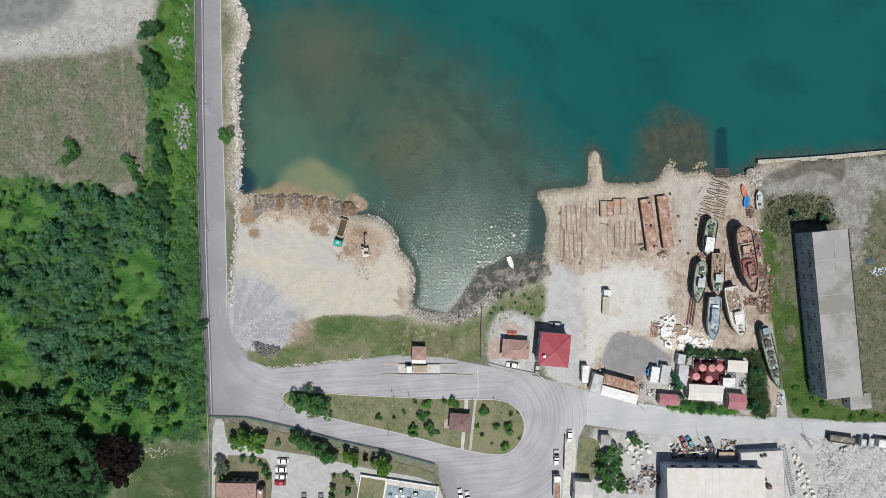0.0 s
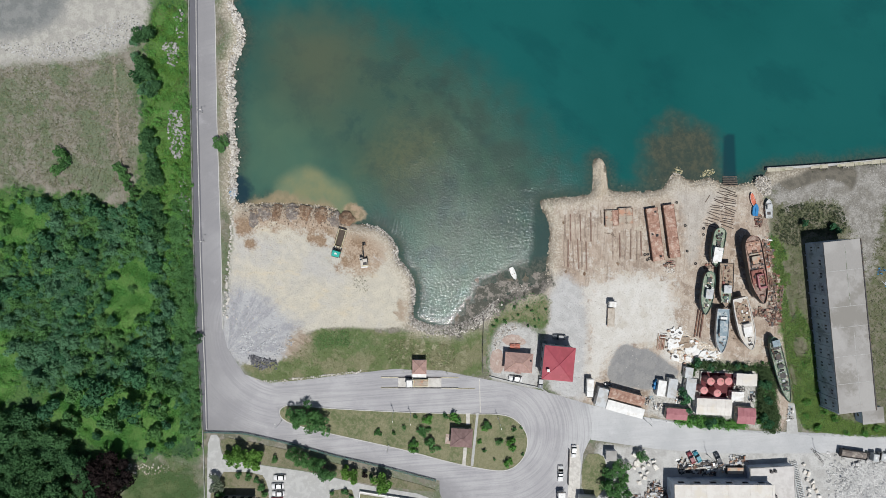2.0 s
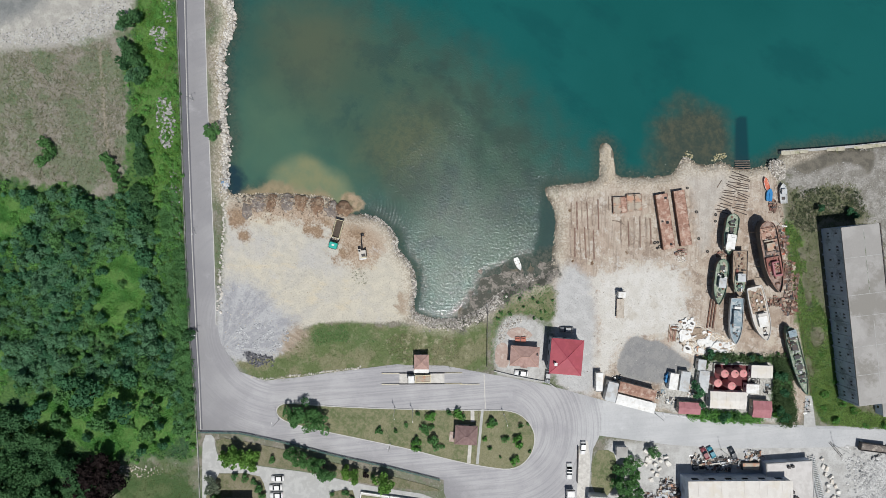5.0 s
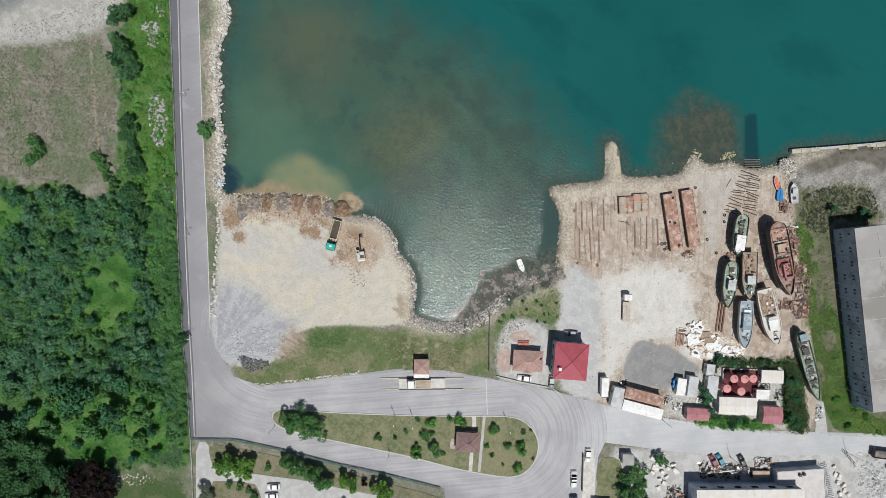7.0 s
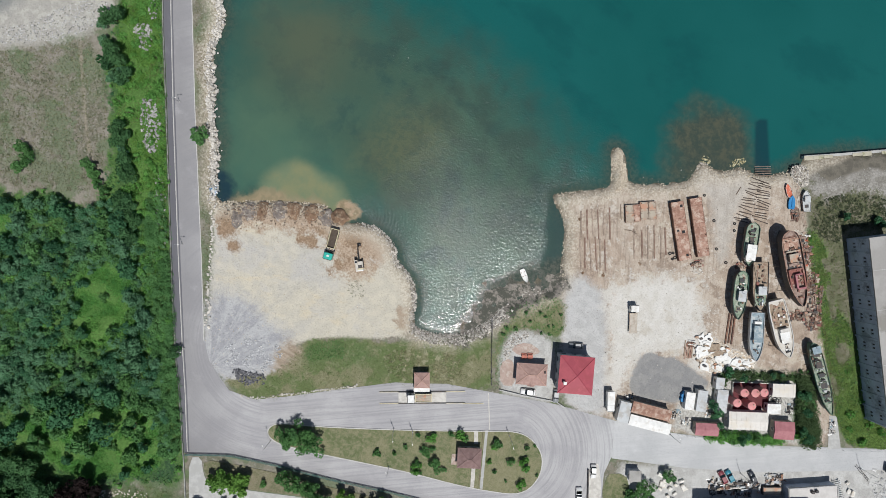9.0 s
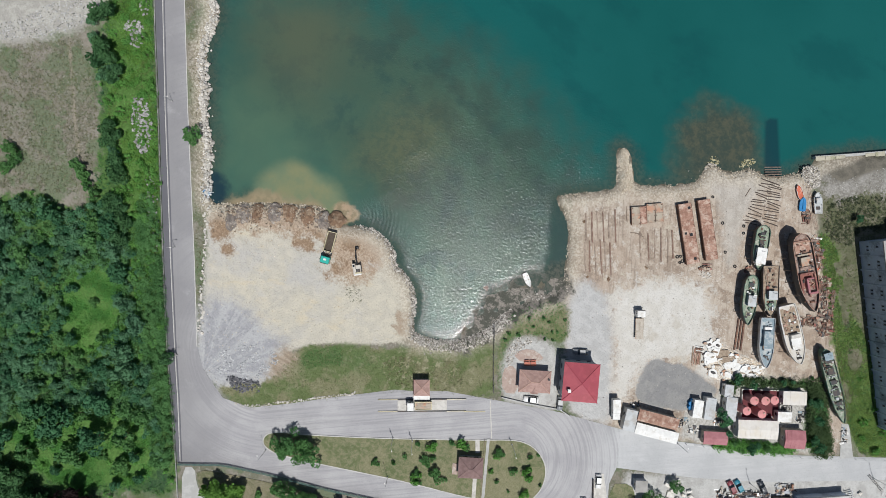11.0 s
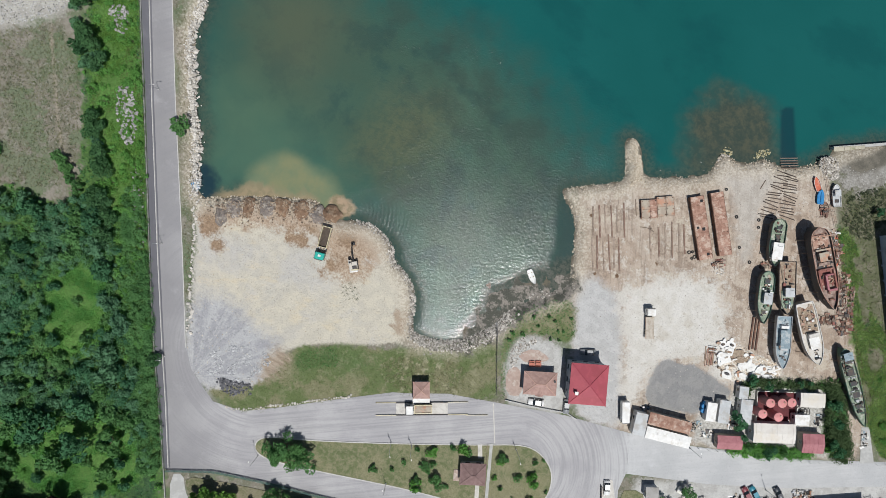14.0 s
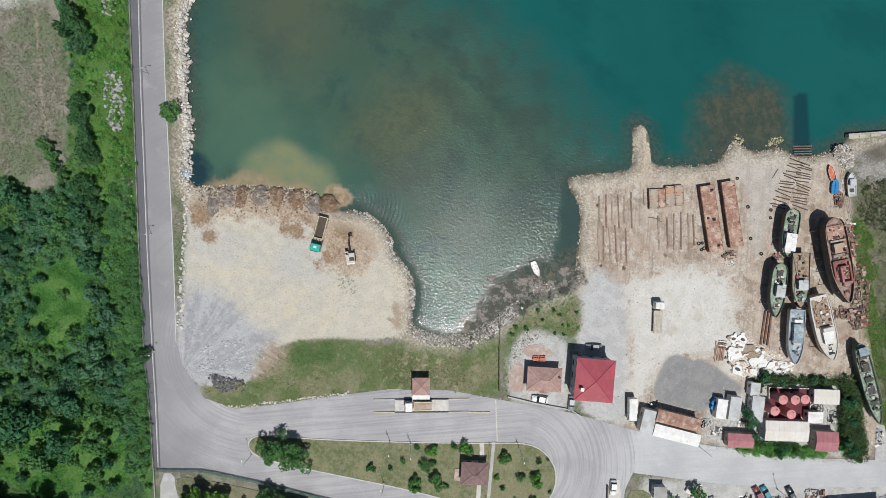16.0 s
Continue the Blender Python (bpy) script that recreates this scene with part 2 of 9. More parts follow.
SCRUB_E = [(120.9, 13.4), (129.1, 14.9), (135.3, 14.7), (143.6, 13.9), (146.1, 6.7), (142.1, 3.2), (129.6, 4.5), (128.5, -1.5), (118.9, 3.2)]
EAST_GREEN = [(116.8, 5.7), (124.1, -0.5), (126.5, -21.0), (133.8, -29.2), (140.5, -66.4), (129.1, -66.4), (124.0, -37.4), (119.5, -8.6)]
EAST_GREEN_S = [(128.9, -49.8), (138.3, -56.1), (144.7, -62.7), (171.8, -65.5), (171.9, -68.7), (129.1, -66.8)]
WEST_GRAVEL = [(-191.0, 141.6), (-95.0, 142.6), (-96.6, 79.5), (-102.7, 71.5), (-110.7, 66.5), (-123.6, 64.5), (-141.4, 63.4), (-192.7, 59.2)]
WEST_PUDDLE = [(-172.4, 104.8), (-124.1, 105.1), (-126.3, 83.3), (-129.3, 78.3), (-133.3, 75.3), (-141.3, 72.3), (-149.2, 71.8), (-172.9, 70.2)]
THICKET = [(-213.1, 22.5), (-142.0, 21.2), (-130.2, 17.6), (-121.2, 20.0), (-111.3, 13.6), (-107.3, 12.6), (-103.2, 23.7), (-101.6, 37.7), (-103.8, 59.6), (-96.6, 79.5), (-94.2, 123.0), (-85.3, 123.0), (-84.7, 83.5), (-84.2, 23.7), (-82.7, -28.8), (-81.3, -57.3), (-81.4, -75.7), (-95.2, -73.6), (-107.3, -75.5), (-110.4, -87.8), (-125.7, -100.0), (-216.2, -117.8)]
STRIP = [(-91.9, 17.7), (-85.0, 17.7), (-84.0, -2.5), (-83.5, -28.8), (-82.2, -45.0), (-81.5, -64.4), (-89.0, -66.4), (-90.3, -28.8)]
GREEN_A = [(-97.6, 83.5), (-86.6, 83.5), (-84.7, 55.7), (-84.4, 3.6), (-88.6, -20.7), (-93.6, -20.7), (-94.3, 17.7), (-100.0, 39.7), (-98.7, 65.6)]
GREEN_B = [(-165.9, 15.6), (-142.1, 17.6), (-132.2, 13.6), (-133.3, 3.6), (-142.4, -4.5), (-150.4, -4.5), (-166.2, -0.4)]
GREEN_C = [(-166.6, -24.6), (-150.7, -24.6), (-144.9, -34.7), (-143.0, -44.9), (-149.2, -55.0), (-167.2, -56.9)]
GREEN_D = [(-139.1, -53.0), (-125.1, -51.0), (-112.1, -57.2), (-107.2, -69.4), (-108.3, -74.5), (-115.3, -71.4), (-125.3, -65.3), (-133.2, -59.1)]
GARDEN = [(18.1, -45.4), (17.8, -33.1), (20.3, -21.2), (27.8, -17.4), (35.0, -16.1), (40.3, -17.2), (40.7, -26.0), (37.0, -29.4), (29.9, -26.8), (24.4, -26.7), (20.7, -30.2), (19.1, -45.8)]
HOUSE_YARD = [(19.9, -31.4), (24.4, -26.9), (36.0, -29.0), (37.5, -37.2), (36.7, -51.2), (26.9, -48.7), (18.7, -46.4)]
SW_CLEARING = [(-108.9, -75.9), (-95.2, -74.6), (-81.9, -76.7), (-81.5, -110.6), (-125.8, -110.3), (-115.6, -98.0)]
GREEN_E = [(-113.5, -4.5), (-97.4, -1.5), (-93.6, -16.6), (-98.8, -30.8), (-112.8, -31.8), (-116.6, -16.6)]
GREEN_F = [(-136.2, -55.0), (-115.0, -46.0), (-88.9, -47.1), (-85.0, -66.5), (-95.1, -71.9), (-107.2, -72.5), (-125.3, -64.8)]
SOUTH_YARD = [(51.6, -70.2), (78.4, -71.3), (99.1, -72.5), (130.2, -72.6), (171.9, -71.8), (172.8, -121.0), (51.8, -120.0)]
RUBBLE = [(142.8, -76.8), (172.0, -74.9), (172.8, -121.0), (139.2, -120.7), (145.1, -91.4)]
MUDFLAT = [(8.3, -24.4), (10.7, -18.9), (13.4, -14.8), (17.5, -11.0), (23.7, -8.6), (26.8, -11.7), (32.0, -11.7), (34.3, -8.3), (37.8, -7.3), (41.5, -8.7), (40.8, -15.2), (34.6, -16.9), (28.8, -19.6), (24.7, -23.0), (18.6, -25.7), (14.8, -28.8), (9.7, -31.6), (4.5, -32.9), (3.8, -29.2), (7.3, -27.2)]
COMPOUND = [(75.2, -55.8), (77.2, -47.6), (87.5, -45.6), (90.5, -40.4), (107.0, -41.9), (116.4, -43.6), (118.6, -56.0), (124.3, -65.3), (109.4, -64.9), (88.6, -62.1), (74.2, -59.5)]
HEDGE_N = [(87.7, -45.6), (90.9, -40.4), (98.8, -41.1), (109.1, -41.9), (119.5, -42.6), (119.9, -45.7), (109.1, -44.4), (98.8, -43.5), (91.6, -43.1), (89.5, -47.6)]
HEDGE_E = [(113.7, -44.0), (119.5, -44.0), (120.0, -56.0), (122.2, -66.0), (114.6, -65.5), (113.0, -58.0), (114.6, -51.8)]
HEDGE_S = [(83.5, -61.2), (93.8, -60.4), (109.3, -63.0), (113.5, -64.7), (99.0, -64.6), (84.5, -62.9)]
PATHWAY = [(-111.0, 67.5), (-110.4, 67.5), (-109.5, 47.6), (-109.0, 35.7), (-106.6, 23.7), (-104.7, 15.6), (-105.5, 15.6), (-107.4, 23.3), (-109.8, 35.3), (-110.3, 47.6)]

# ---- ground: one sheet from the bay to the horizon ----
def spread(lo, hi, step, far):
    a = list(np.arange(lo, hi + step / 2, step))
    d, left, right = step, [], []
    while (a[-1] + sum(right)) < far:
        d *= 1.35
        right.append(d)
    left = lo - np.cumsum(right)
    return np.concatenate([left[::-1], a, a[-1] + np.cumsum(right)])


def sheet(name, xs, ys, height, fields, material):
    gx, gy = np.meshgrid(xs, ys)
    x, y = gx.ravel(), gy.ravel()
    f = {k: fn(x, y) for k, fn in fields.items()}
    z = height(x, y, f)
    w, h = len(xs), len(ys)
    i = (np.arange(h - 1)[:, None] * w + np.arange(w - 1)).ravel()
    me = bpy.data.meshes.new(name)
    me.from_pydata(np.stack([x, y, z], 1).tolist(), [], np.stack([i, i + 1, i + 1 + w, i + w], 1).tolist())
    me.polygons.foreach_set("use_smooth", [True] * len(me.polygons))
    for k, v in f.items():
        me.attributes.new(k, "FLOAT", "POINT").data.foreach_set("value", v.astype(np.float32))
    me.materials.append(material)
    return new(name, me)


def wobble(x, y, size, seed):
    """Cheap smooth noise from a few crossed waves."""
    r = np.random.RandomState(seed)
    s = np.zeros_like(x)
    for k in range(6):
        a, p, q = r.uniform(0, 6.28), r.uniform(0, 6.28), size * r.uniform(0.6, 1.7)
        s += np.sin((x * math.cos(a) + y * math.sin(a)) * 6.28 / q + p)
    return s / 3.0


def zone(points, rounds=2, far=12):
    p = smooth(points, True, rounds)
    return lambda x, y: np.clip(inside_by(p, x, y), -far, far)


def ground_height(x, y, f):
    s = f["sea"] + 0.35 * wobble(x, y, 4.0, 3) + 0.2 * wobble(x, y, 1.9, 5)
    z = np.interp(s, [-2.2, -0.8, 0.8, 6, 12], [0.0, -0.75, -1.9, -3.2, -4.5])
    rough = np.clip(f["thicket"] / 4, 0, 1)
    z = z + rough * (0.3 * wobble(x, y, 9, 11) + 0.15)
    z = np.where(f["mud"] > -3, np.maximum(z, SEA - 0.06 + 0.05 * np.clip(f["mud"], -3, 3) + 0.13 * wobble(x, y, 6.5, 21) + 0.05 * wobble(x, y, 2.2, 23)), z)
    z = z + np.clip(f["mound"] / 3, 0, 1) * np.clip(-f["sea"] / 2, 0, 1) * (0.12 + 0.12 * wobble(x, y, 3.5, 8))
    z = z + np.clip(f["rubble"] / 3, 0, 1) * (0.5 + 0.5 * wobble(x, y, 4.5, 9))
    return z


def ground_material():
    n = Nodes("ground_soil")
    big, mid, fine, grit = n.noise(0.06, 5), n.noise(0.35, 5), n.noise(1.6, 4), n.noise(6.0, 3)
    edge = n.math("ADD", n.math("MULTIPLY", n.math("SUBTRACT", mid, 0.5), 9.0), n.math("MULTIPLY", n.math("SUBTRACT", fine, 0.5), 4.0))

    def lay(col, field, new_col, soft=0.8, ragged=1.0):
        v = n.math("ADD", n.attr(field), n.math("MULTIPLY", edge, ragged))
        return n.mix(n.step(v, -soft, soft), col, new_col)

    def tones(a, b, lo=0.43, hi=0.57, src=mid):
        return n.mix(n.step(src, lo, hi), a, b)

    spots = n.math("MULTIPLY", n.step(n.cells(0.9), 0.16, 0.05), n.step(n.noise(0.35, 4), 0.50, 0.60))
    meadow = n.mix(n.step(big, 0.46, 0.56), tones((0.215, 0.198, 0.160), (0.140, 0.143, 0.100)), tones((0.130, 0.155, 0.092), (0.190, 0.190, 0.142)))
    meadow = n.mix(n.step(fine, 0.5, 0.75), meadow, (0.31, 0.305, 0.265))
    meadow = n.mix(n.math("MULTIPLY", n.step(n.noise(0.13, 5, 0.6), 0.50, 0.58), 0.75), meadow, tones((0.27, 0.25, 0.215), (0.21, 0.19, 0.155)))
    meadow = n.mix(n.math("MULTIPLY", n.step(n.noise(0.09, 5, 0.65), 0.50, 0.58), 0.7), meadow, tones((0.105, 0.155, 0.078), (0.145, 0.185, 0.110)))
    meadow = n.mix(n.math("MULTIPLY", spots, 0.5), meadow, (0.06, 0.07, 0.035))
    col = meadow
    col = lay(col, "pathway", (0.30, 0.265, 0.21), 0.6, 0.15)
    gravel = n.mix(n.math("MULTIPLY", spots, 0.6), tones((0.45, 0.44, 0.40), (0.37, 0.36, 0.33)), (0.20, 0.19, 0.17))
    col = lay(col, "west_gravel", gravel, 2.5, 1.2)
    col = lay(col, "west_puddle", tones((0.185, 0.198, 0.196), (0.235, 0.245, 0.24)), 3.0, 0.6)
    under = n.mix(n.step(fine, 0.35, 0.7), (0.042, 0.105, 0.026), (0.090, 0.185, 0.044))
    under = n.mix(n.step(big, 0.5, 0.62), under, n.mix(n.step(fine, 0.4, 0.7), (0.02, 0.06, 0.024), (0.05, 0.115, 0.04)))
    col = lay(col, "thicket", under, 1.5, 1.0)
    col = lay(col, "green", n.mix(n.step(fine, 0.35, 0.7), (0.060, 0.145, 0.028), (0.110, 0.225, 0.055)), 2.5, 1.2)
    turf = n.mix(n.step(n.noise(0.15, 5, 0.6), 0.42, 0.58), (0.052, 0.100, 0.032), (0.092, 0.130, 0.052))
    turf = n.mix(n.math("MULTIPLY", n.step(n.noise(0.12, 5, 0.65), 0.55, 0.66), 0.8), turf, (0.22, 0.205, 0.145))
    col = lay(col, "clearing", turf, 4.0, 1.4)
    # reclaimed pad
    pad = n.mix(n.step(big, 0.4, 0.65), tones((0.56, 0.525, 0.435), (0.51, 0.48, 0.405), 0.38, 0.62), tones((0.52, 0.50, 0.45), (0.46, 0.445, 0.405), 0.38, 0.62))
    tracks = n.noise(0.5, 5, 0.6, (0.35, 2.2, 1, 35))
    fan, fan_r = n.arcs(-72.5, -37.0, 0.045, 7.5)
    ruts = n.math("MULTIPLY", n.step(fan, 0.50, 0.64), n.step(fan_r, 52.0, 8.0))
    pad = n.mix(n.math("MULTIPLY", n.step(tracks, 0.5, 0.72), 0.25), pad, (0.40, 0.38, 0.35))
    pad = n.mix(n.math("MULTIPLY", n.step(n.noise(0.11, 5, 0.6), 0.52, 0.66), 0.55), pad, (0.47, 0.46, 0.445))
    pad = n.mix(n.math("MULTIPLY", n.step(n.noise(0.16, 5, 0.65, (0.7, 1.6, 1, 8)), 0.55, 0.68), 0.5), pad, (0.60, 0.52, 0.37))
    pad = n.mix(n.math("MULTIPLY", n.step(n.noise(0.7, 6, 0.75), 0.58, 0.72), 0.45), pad, (0.33, 0.30, 0.26))
    pad = n.mix(n.math("MULTIPLY", ruts, 0.45), pad, (0.36, 0.36, 0.37))
    col = lay(col, "pad", pad, 0.8, 0.5)
    dust = n.mix(n.step(fan, 0.38, 0.62), (0.425, 0.43, 0.44), (0.325, 0.33, 0.35))
    dust = n.mix(n.math("MULTIPLY", n.step(n.noise(0.5, 6, 0.75), 0.50, 0.62), 0.55), dust, (0.50, 0.505, 0.51))
    dust = n.mix(n.math("MULTIPLY", n.step(n.noise(0.8, 5, 0.7), 0.44, 0.36), 0.5), dust, (0.20, 0.205, 0.225))
    col = lay(col, "pad_dust", dust, 4.0, 1.0)
    col = lay(col, "mound", n.mix(n.step(fine, 0.35, 0.65), (0.46, 0.37, 0.285), (0.33, 0.245, 0.175)), 3.0, 1.6)
    col = lay(col, "soil", n.mix(n.step(fine, 0.35, 0.65), (0.34, 0.245, 0.165), (0.24, 0.165, 0.11)), 1.2, 0.9)
    col = lay(col, "tar", n.mix(n.step(fine, 0.4, 0.6), (0.085, 0.088, 0.10), (0.15, 0.15, 0.165)), 0.5, 0.45)
    bank = n.mix(n.step(n.noise(0.12, 5, 0.65), 0.44, 0.56), (0.115, 0.155, 0.060), (0.195, 0.195, 0.110))
    bank = n.mix(n.step(n.math("ADD", n.attr("bank_green"), edge), -4.0, 4.0), bank, n.mix(n.step(fine, 0.35, 0.7), (0.080, 0.135, 0.046), (0.118, 0.172, 0.066)))
    bank = n.mix(n.math("MULTIPLY", n.step(n.noise(0.5, 5, 0.7), 0.52, 0.62), n.math("ADD", 0.25, n.math("MULTIPLY", n.step(n.attr("bank_pale"), -4.0, 3.0), 0.6))), bank, (0.34, 0.325, 0.22))
    # boatyard
    yard = n.mix(n.step(big, 0.4, 0.6), tones((0.44, 0.36, 0.29), (0.355, 0.28, 0.22)), tones((0.49, 0.425, 0.355), (0.42, 0.35, 0.285)))
    yard = n.mix(n.math("MULTIPLY", n.step(n.noise(0.3, 6, 0.7), 0.54, 0.59), 0.6), yard, (0.60, 0.565, 0.51))
    yard = n.mix(n.math("MULTIPLY", n.step(n.noise(0.22, 6, 0.7), 0.53, 0.60), 0.65), yard, (0.245, 0.185, 0.14))
    wheels = n.noise(0.55, 5, 0.65, (2.4, 0.16, 1, 4))
    yard = n.mix(n.math("MULTIPLY", n.step(wheels, 0.50, 0.66), 0.5), yard, (0.235, 0.185, 0.15))
    yard = n.mix(n.math("MULTIPLY", n.step(wheels, 0.44, 0.30), 0.5), yard, (0.53, 0.48, 0.42))
    yard = n.mix(n.math("MULTIPLY", n.step(n.noise(0.9, 6, 0.75), 0.56, 0.68), 0.6), yard, (0.19, 0.135, 0.105))
    yard = n.mix(n.math("MULTIPLY", n.step(n.noise(0.13, 5, 0.7), 0.56, 0.64), 0.6), yard, (0.56, 0.51, 0.42))
    yard = n.mix(n.math("MULTIPLY", spots, 0.25), yard, (0.22, 0.17, 0.14))
    col = lay(col, "yard", yard, 1.0, 0.4)
    col = lay(col, "lane", n.mix(n.math("MULTIPLY", n.step(tracks, 0.45, 0.65), 0.35), tones((0.445, 0.445, 0.44), (0.505, 0.505, 0.50)), (0.40, 0.40, 0.395)), 2.0, 0.6)
    col = lay(col, "lane_north", n.mix(n.math("MULTIPLY", n.step(wheels, 0.48, 0.64), 0.45), tones((0.49, 0.455, 0.41), (0.43, 0.395, 0.35)), (0.36, 0.33, 0.295)), 2.0, 0.7)
    pale = tones((0.63, 0.615, 0.58), (0.565, 0.545, 0.50), 0.36, 0.64)
    pale = n.mix(n.math("MULTIPLY", n.step(n.noise(0.2, 6, 0.7), 0.54, 0.64), 0.55), pale, (0.46, 0.42, 0.355))
    pale = n.mix(n.math("MULTIPLY", n.step(n.noise(0.8, 6, 0.75), 0.60, 0.70), 0.5), pale, (0.33, 0.29, 0.24))
    col = lay(col, "pale", pale, 2.2, 1.6)
    col = lay(col, "dark", n.mix(n.math("MULTIPLY", n.step(n.noise(0.4, 6, 0.7), 0.52, 0.66), 0.35), tones((0.245, 0.246, 0.248), (0.28, 0.28, 0.275)), (0.36, 0.355, 0.34)), 0.6, 0.3)
    col = lay(col, "compound", tones((0.50, 0.49, 0.46), (0.36, 0.35, 0.32), src=fine), 1.2, 0.6)
    col = lay(col, "hedge", n.mix(n.step(fine, 0.35, 0.7), (0.025, 0.07, 0.018), (0.06, 0.13, 0.03)), 1.0, 0.6)
    col = lay(col, "bank", bank, 0.8, 0.5)
    col = lay(col, "dirt", tones((0.40, 0.335, 0.265), (0.30, 0.24, 0.18), src=tracks), 2.0, 0.9)
    # east side
    scrub = n.mix(n.step(mid, 0.4, 0.62), (0.115, 0.125, 0.072), (0.18, 0.17, 0.125))
    scrub = n.mix(n.step(fine, 0.5, 0.7), scrub, (0.07, 0.095, 0.035))
    col = lay(col, "east", scrub, 0.8, 0.4)
    eg = n.mix(n.step(n.noise(0.25, 5, 0.6), 0.42, 0.6), n.mix(n.step(fine, 0.4, 0.6), (0.19, 0.18, 0.16), (0.25, 0.24, 0.215)), n.mix(n.step(fine, 0.4, 0.6), (0.27, 0.26, 0.24), (0.35, 0.34, 0.315)))
    col = lay(col, "east_gravel", eg, 2.0, 1.4)
    col = lay(col, "apron", tones((0.115, 0.108, 0.09), (0.16, 0.148, 0.122)), 0.9, 0.22)
    col = lay(col, "east_green", n.mix(n.step(fine, 0.35, 0.7), (0.075, 0.135, 0.034), (0.150, 0.220, 0.07)), 1.5, 0.8)
    south = n.mix(n.step(mid, 0.4, 0.62), (0.51, 0.51, 0.495), (0.41, 0.405, 0.39))
    col = lay(col, "south", south, 1.5, 0.6)
    col = lay(col, "rubble", n.mix(n.step(fine, 0.4, 0.6), (0.36, 0.36, 0.355), (0.54, 0.54, 0.53)), 2.5, 1.4)
    # shore: wet stones at the waterline, paler dry ones above
    shore = n.math("ADD", n.attr("sea"), n.math("MULTIPLY", edge, 0.35))
    col = n.mix(n.math("MULTIPLY", n.math("MULTIPLY", n.step(shore, -6.5, -1.5), 0.75), n.step(n.attr("east"), 1.0, -1.0)), col, n.mix(n.step(fine, 0.42, 0.6), (0.39, 0.34, 0.27), (0.60, 0.55, 0.46)))
    col = n.mix(n.step(shore, -1.2, 0.6), col, (0.13, 0.115, 0.085))
    col = n.mix(n.step(n.math("ADD", n.attr("mud"), edge), -1.0, 1.0), col, n.mix(n.step(n.noise(0.28, 6, 0.7), 0.47, 0.53), tones((0.27, 0.245, 0.215), (0.20, 0.185, 0.165), src=fine), (0.080, 0.084, 0.070)))
    col = n.mix(n.math("MULTIPLY", grit, 0.22), col, (0.10, 0.09, 0.075))
    speck = n.noise(2.4, 4, 0.7)
    col = n.mix(n.math("MULTIPLY", n.step(speck, 0.55, 0.75), 0.35), col, (1.0, 0.97, 0.92), "SOFT_LIGHT")
    col = n.mix(n.math("MULTIPLY", n.step(speck, 0.48, 0.30), 0.6), col, n.mix(0.55, col, (0.05, 0.045, 0.04)))
    n.bump(n.math("ADD", n.math("MULTIPLY", fine, 0.7), n.math("MULTIPLY", grit, 0.3)), 0.25)
    return n.done(col, 0.95, 0.0, 0.15)


def greens(x, y):
    return np.max([zone(p)(x, y) for p in (GREEN_A, GREEN_B, GREEN_C, GREEN_D, GREEN_E, GREEN_F)], axis=0)


def grasses(x, y):
    return np.max([zone(p, 1)(x, y) for p in (BANK, GARDEN)], axis=0)


def hedges(x, y):
    return np.max([zone(p)(x, y) for p in (HEDGE_N, HEDGE_E, HEDGE_S)], axis=0)


SOILS = [[(-67.0, 3.5), (-61.9, 2.9), (-61.9, 0.0), (-64.8, -0.8), (-66.8, 0.1)], [(-44.2, 4.3), (-39.0, 4.8), (-38.0, 1.1), (-41.4, 0.9), (-43.7, 2.1)], [(-39.0, 6.8), (-35.0, 7.1), (-34.8, 3.6), (-37.9, 4.0)],
         [(-35.0, -6.1), (-31.8, -2.7), (-27.2, -2.8), (-26.9, -5.1), (-30.7, -6.2), (-34.4, -7.5)], [(-30.2, 6.7), (-24.4, 6.6), (-23.1, -0.5), (-27.1, -0.5), (-30.0, 2.4)], [(-69.1, 11.5), (-64.8, 12.1), (-63.5, 5.8), (-67.0, 4.1), (-69.2, 5.8)], [(50.3, -19.8), (53.4, -20.9), (53.0, -26.0), (50.1, -24.9)],
         [(-12.9, -19.9), (-10.1, -19.6), (-8.8, -22.3), (-9.1, -25.8), (-12.2, -27.1), (-13.6, -23.7)]]
TARS = [[(-65.8, -38.2), (-63.0, -37.6), (-60.6, -39.4), (-57.3, -39.0), (-54.5, -40.0), (-54.9, -43.5), (-58.6, -42.7), (-62.2, -43.5), (-64.2, -41.0)]]


def soils(x, y):
    return np.max([zone(p)(x, y) for p in SOILS], axis=0)


def tars(x, y):
    return np.max([zone(p)(x, y) for p in TARS], axis=0)


LANE_N = [(79.7, 18.3), (84.8, 24.8), (96.1, 23.2), (108.4, 20.3), (99.2, 16.9), (94.6, 7.7), (92.7, -4.5), (89.2, -7.6), (88.1, 3.6), (87.2, 14.8)]


def pales(x, y):
    return np.maximum(zone(SOUTH_YARD, 1)(x, y), zone(HOUSE_YARD, 1)(x, y))


BARE_EAST = [[(122.0, -4.6), (126.2, -4.6), (127.6, -8.7), (124.9, -10.8), (122.4, -8.7)], [(122.8, -13.5), (126.3, -12.2), (128.5, -25.3), (126.5, -28.1), (124.3, -21.8)],
             [(126.5, -32.2), (131.4, -31.5), (132.9, -37.1), (129.4, -40.6), (126.6, -37.8)], [(124.5, -42.0), (127.5, -42.5), (129.0, -50.0), (126.5, -50.0)]]


def bare_east(x, y):
    return np.max([zone(p)(np.atleast_1d(x).astype(float), np.atleast_1d(y).astype(float)) for p in BARE_EAST], axis=0)


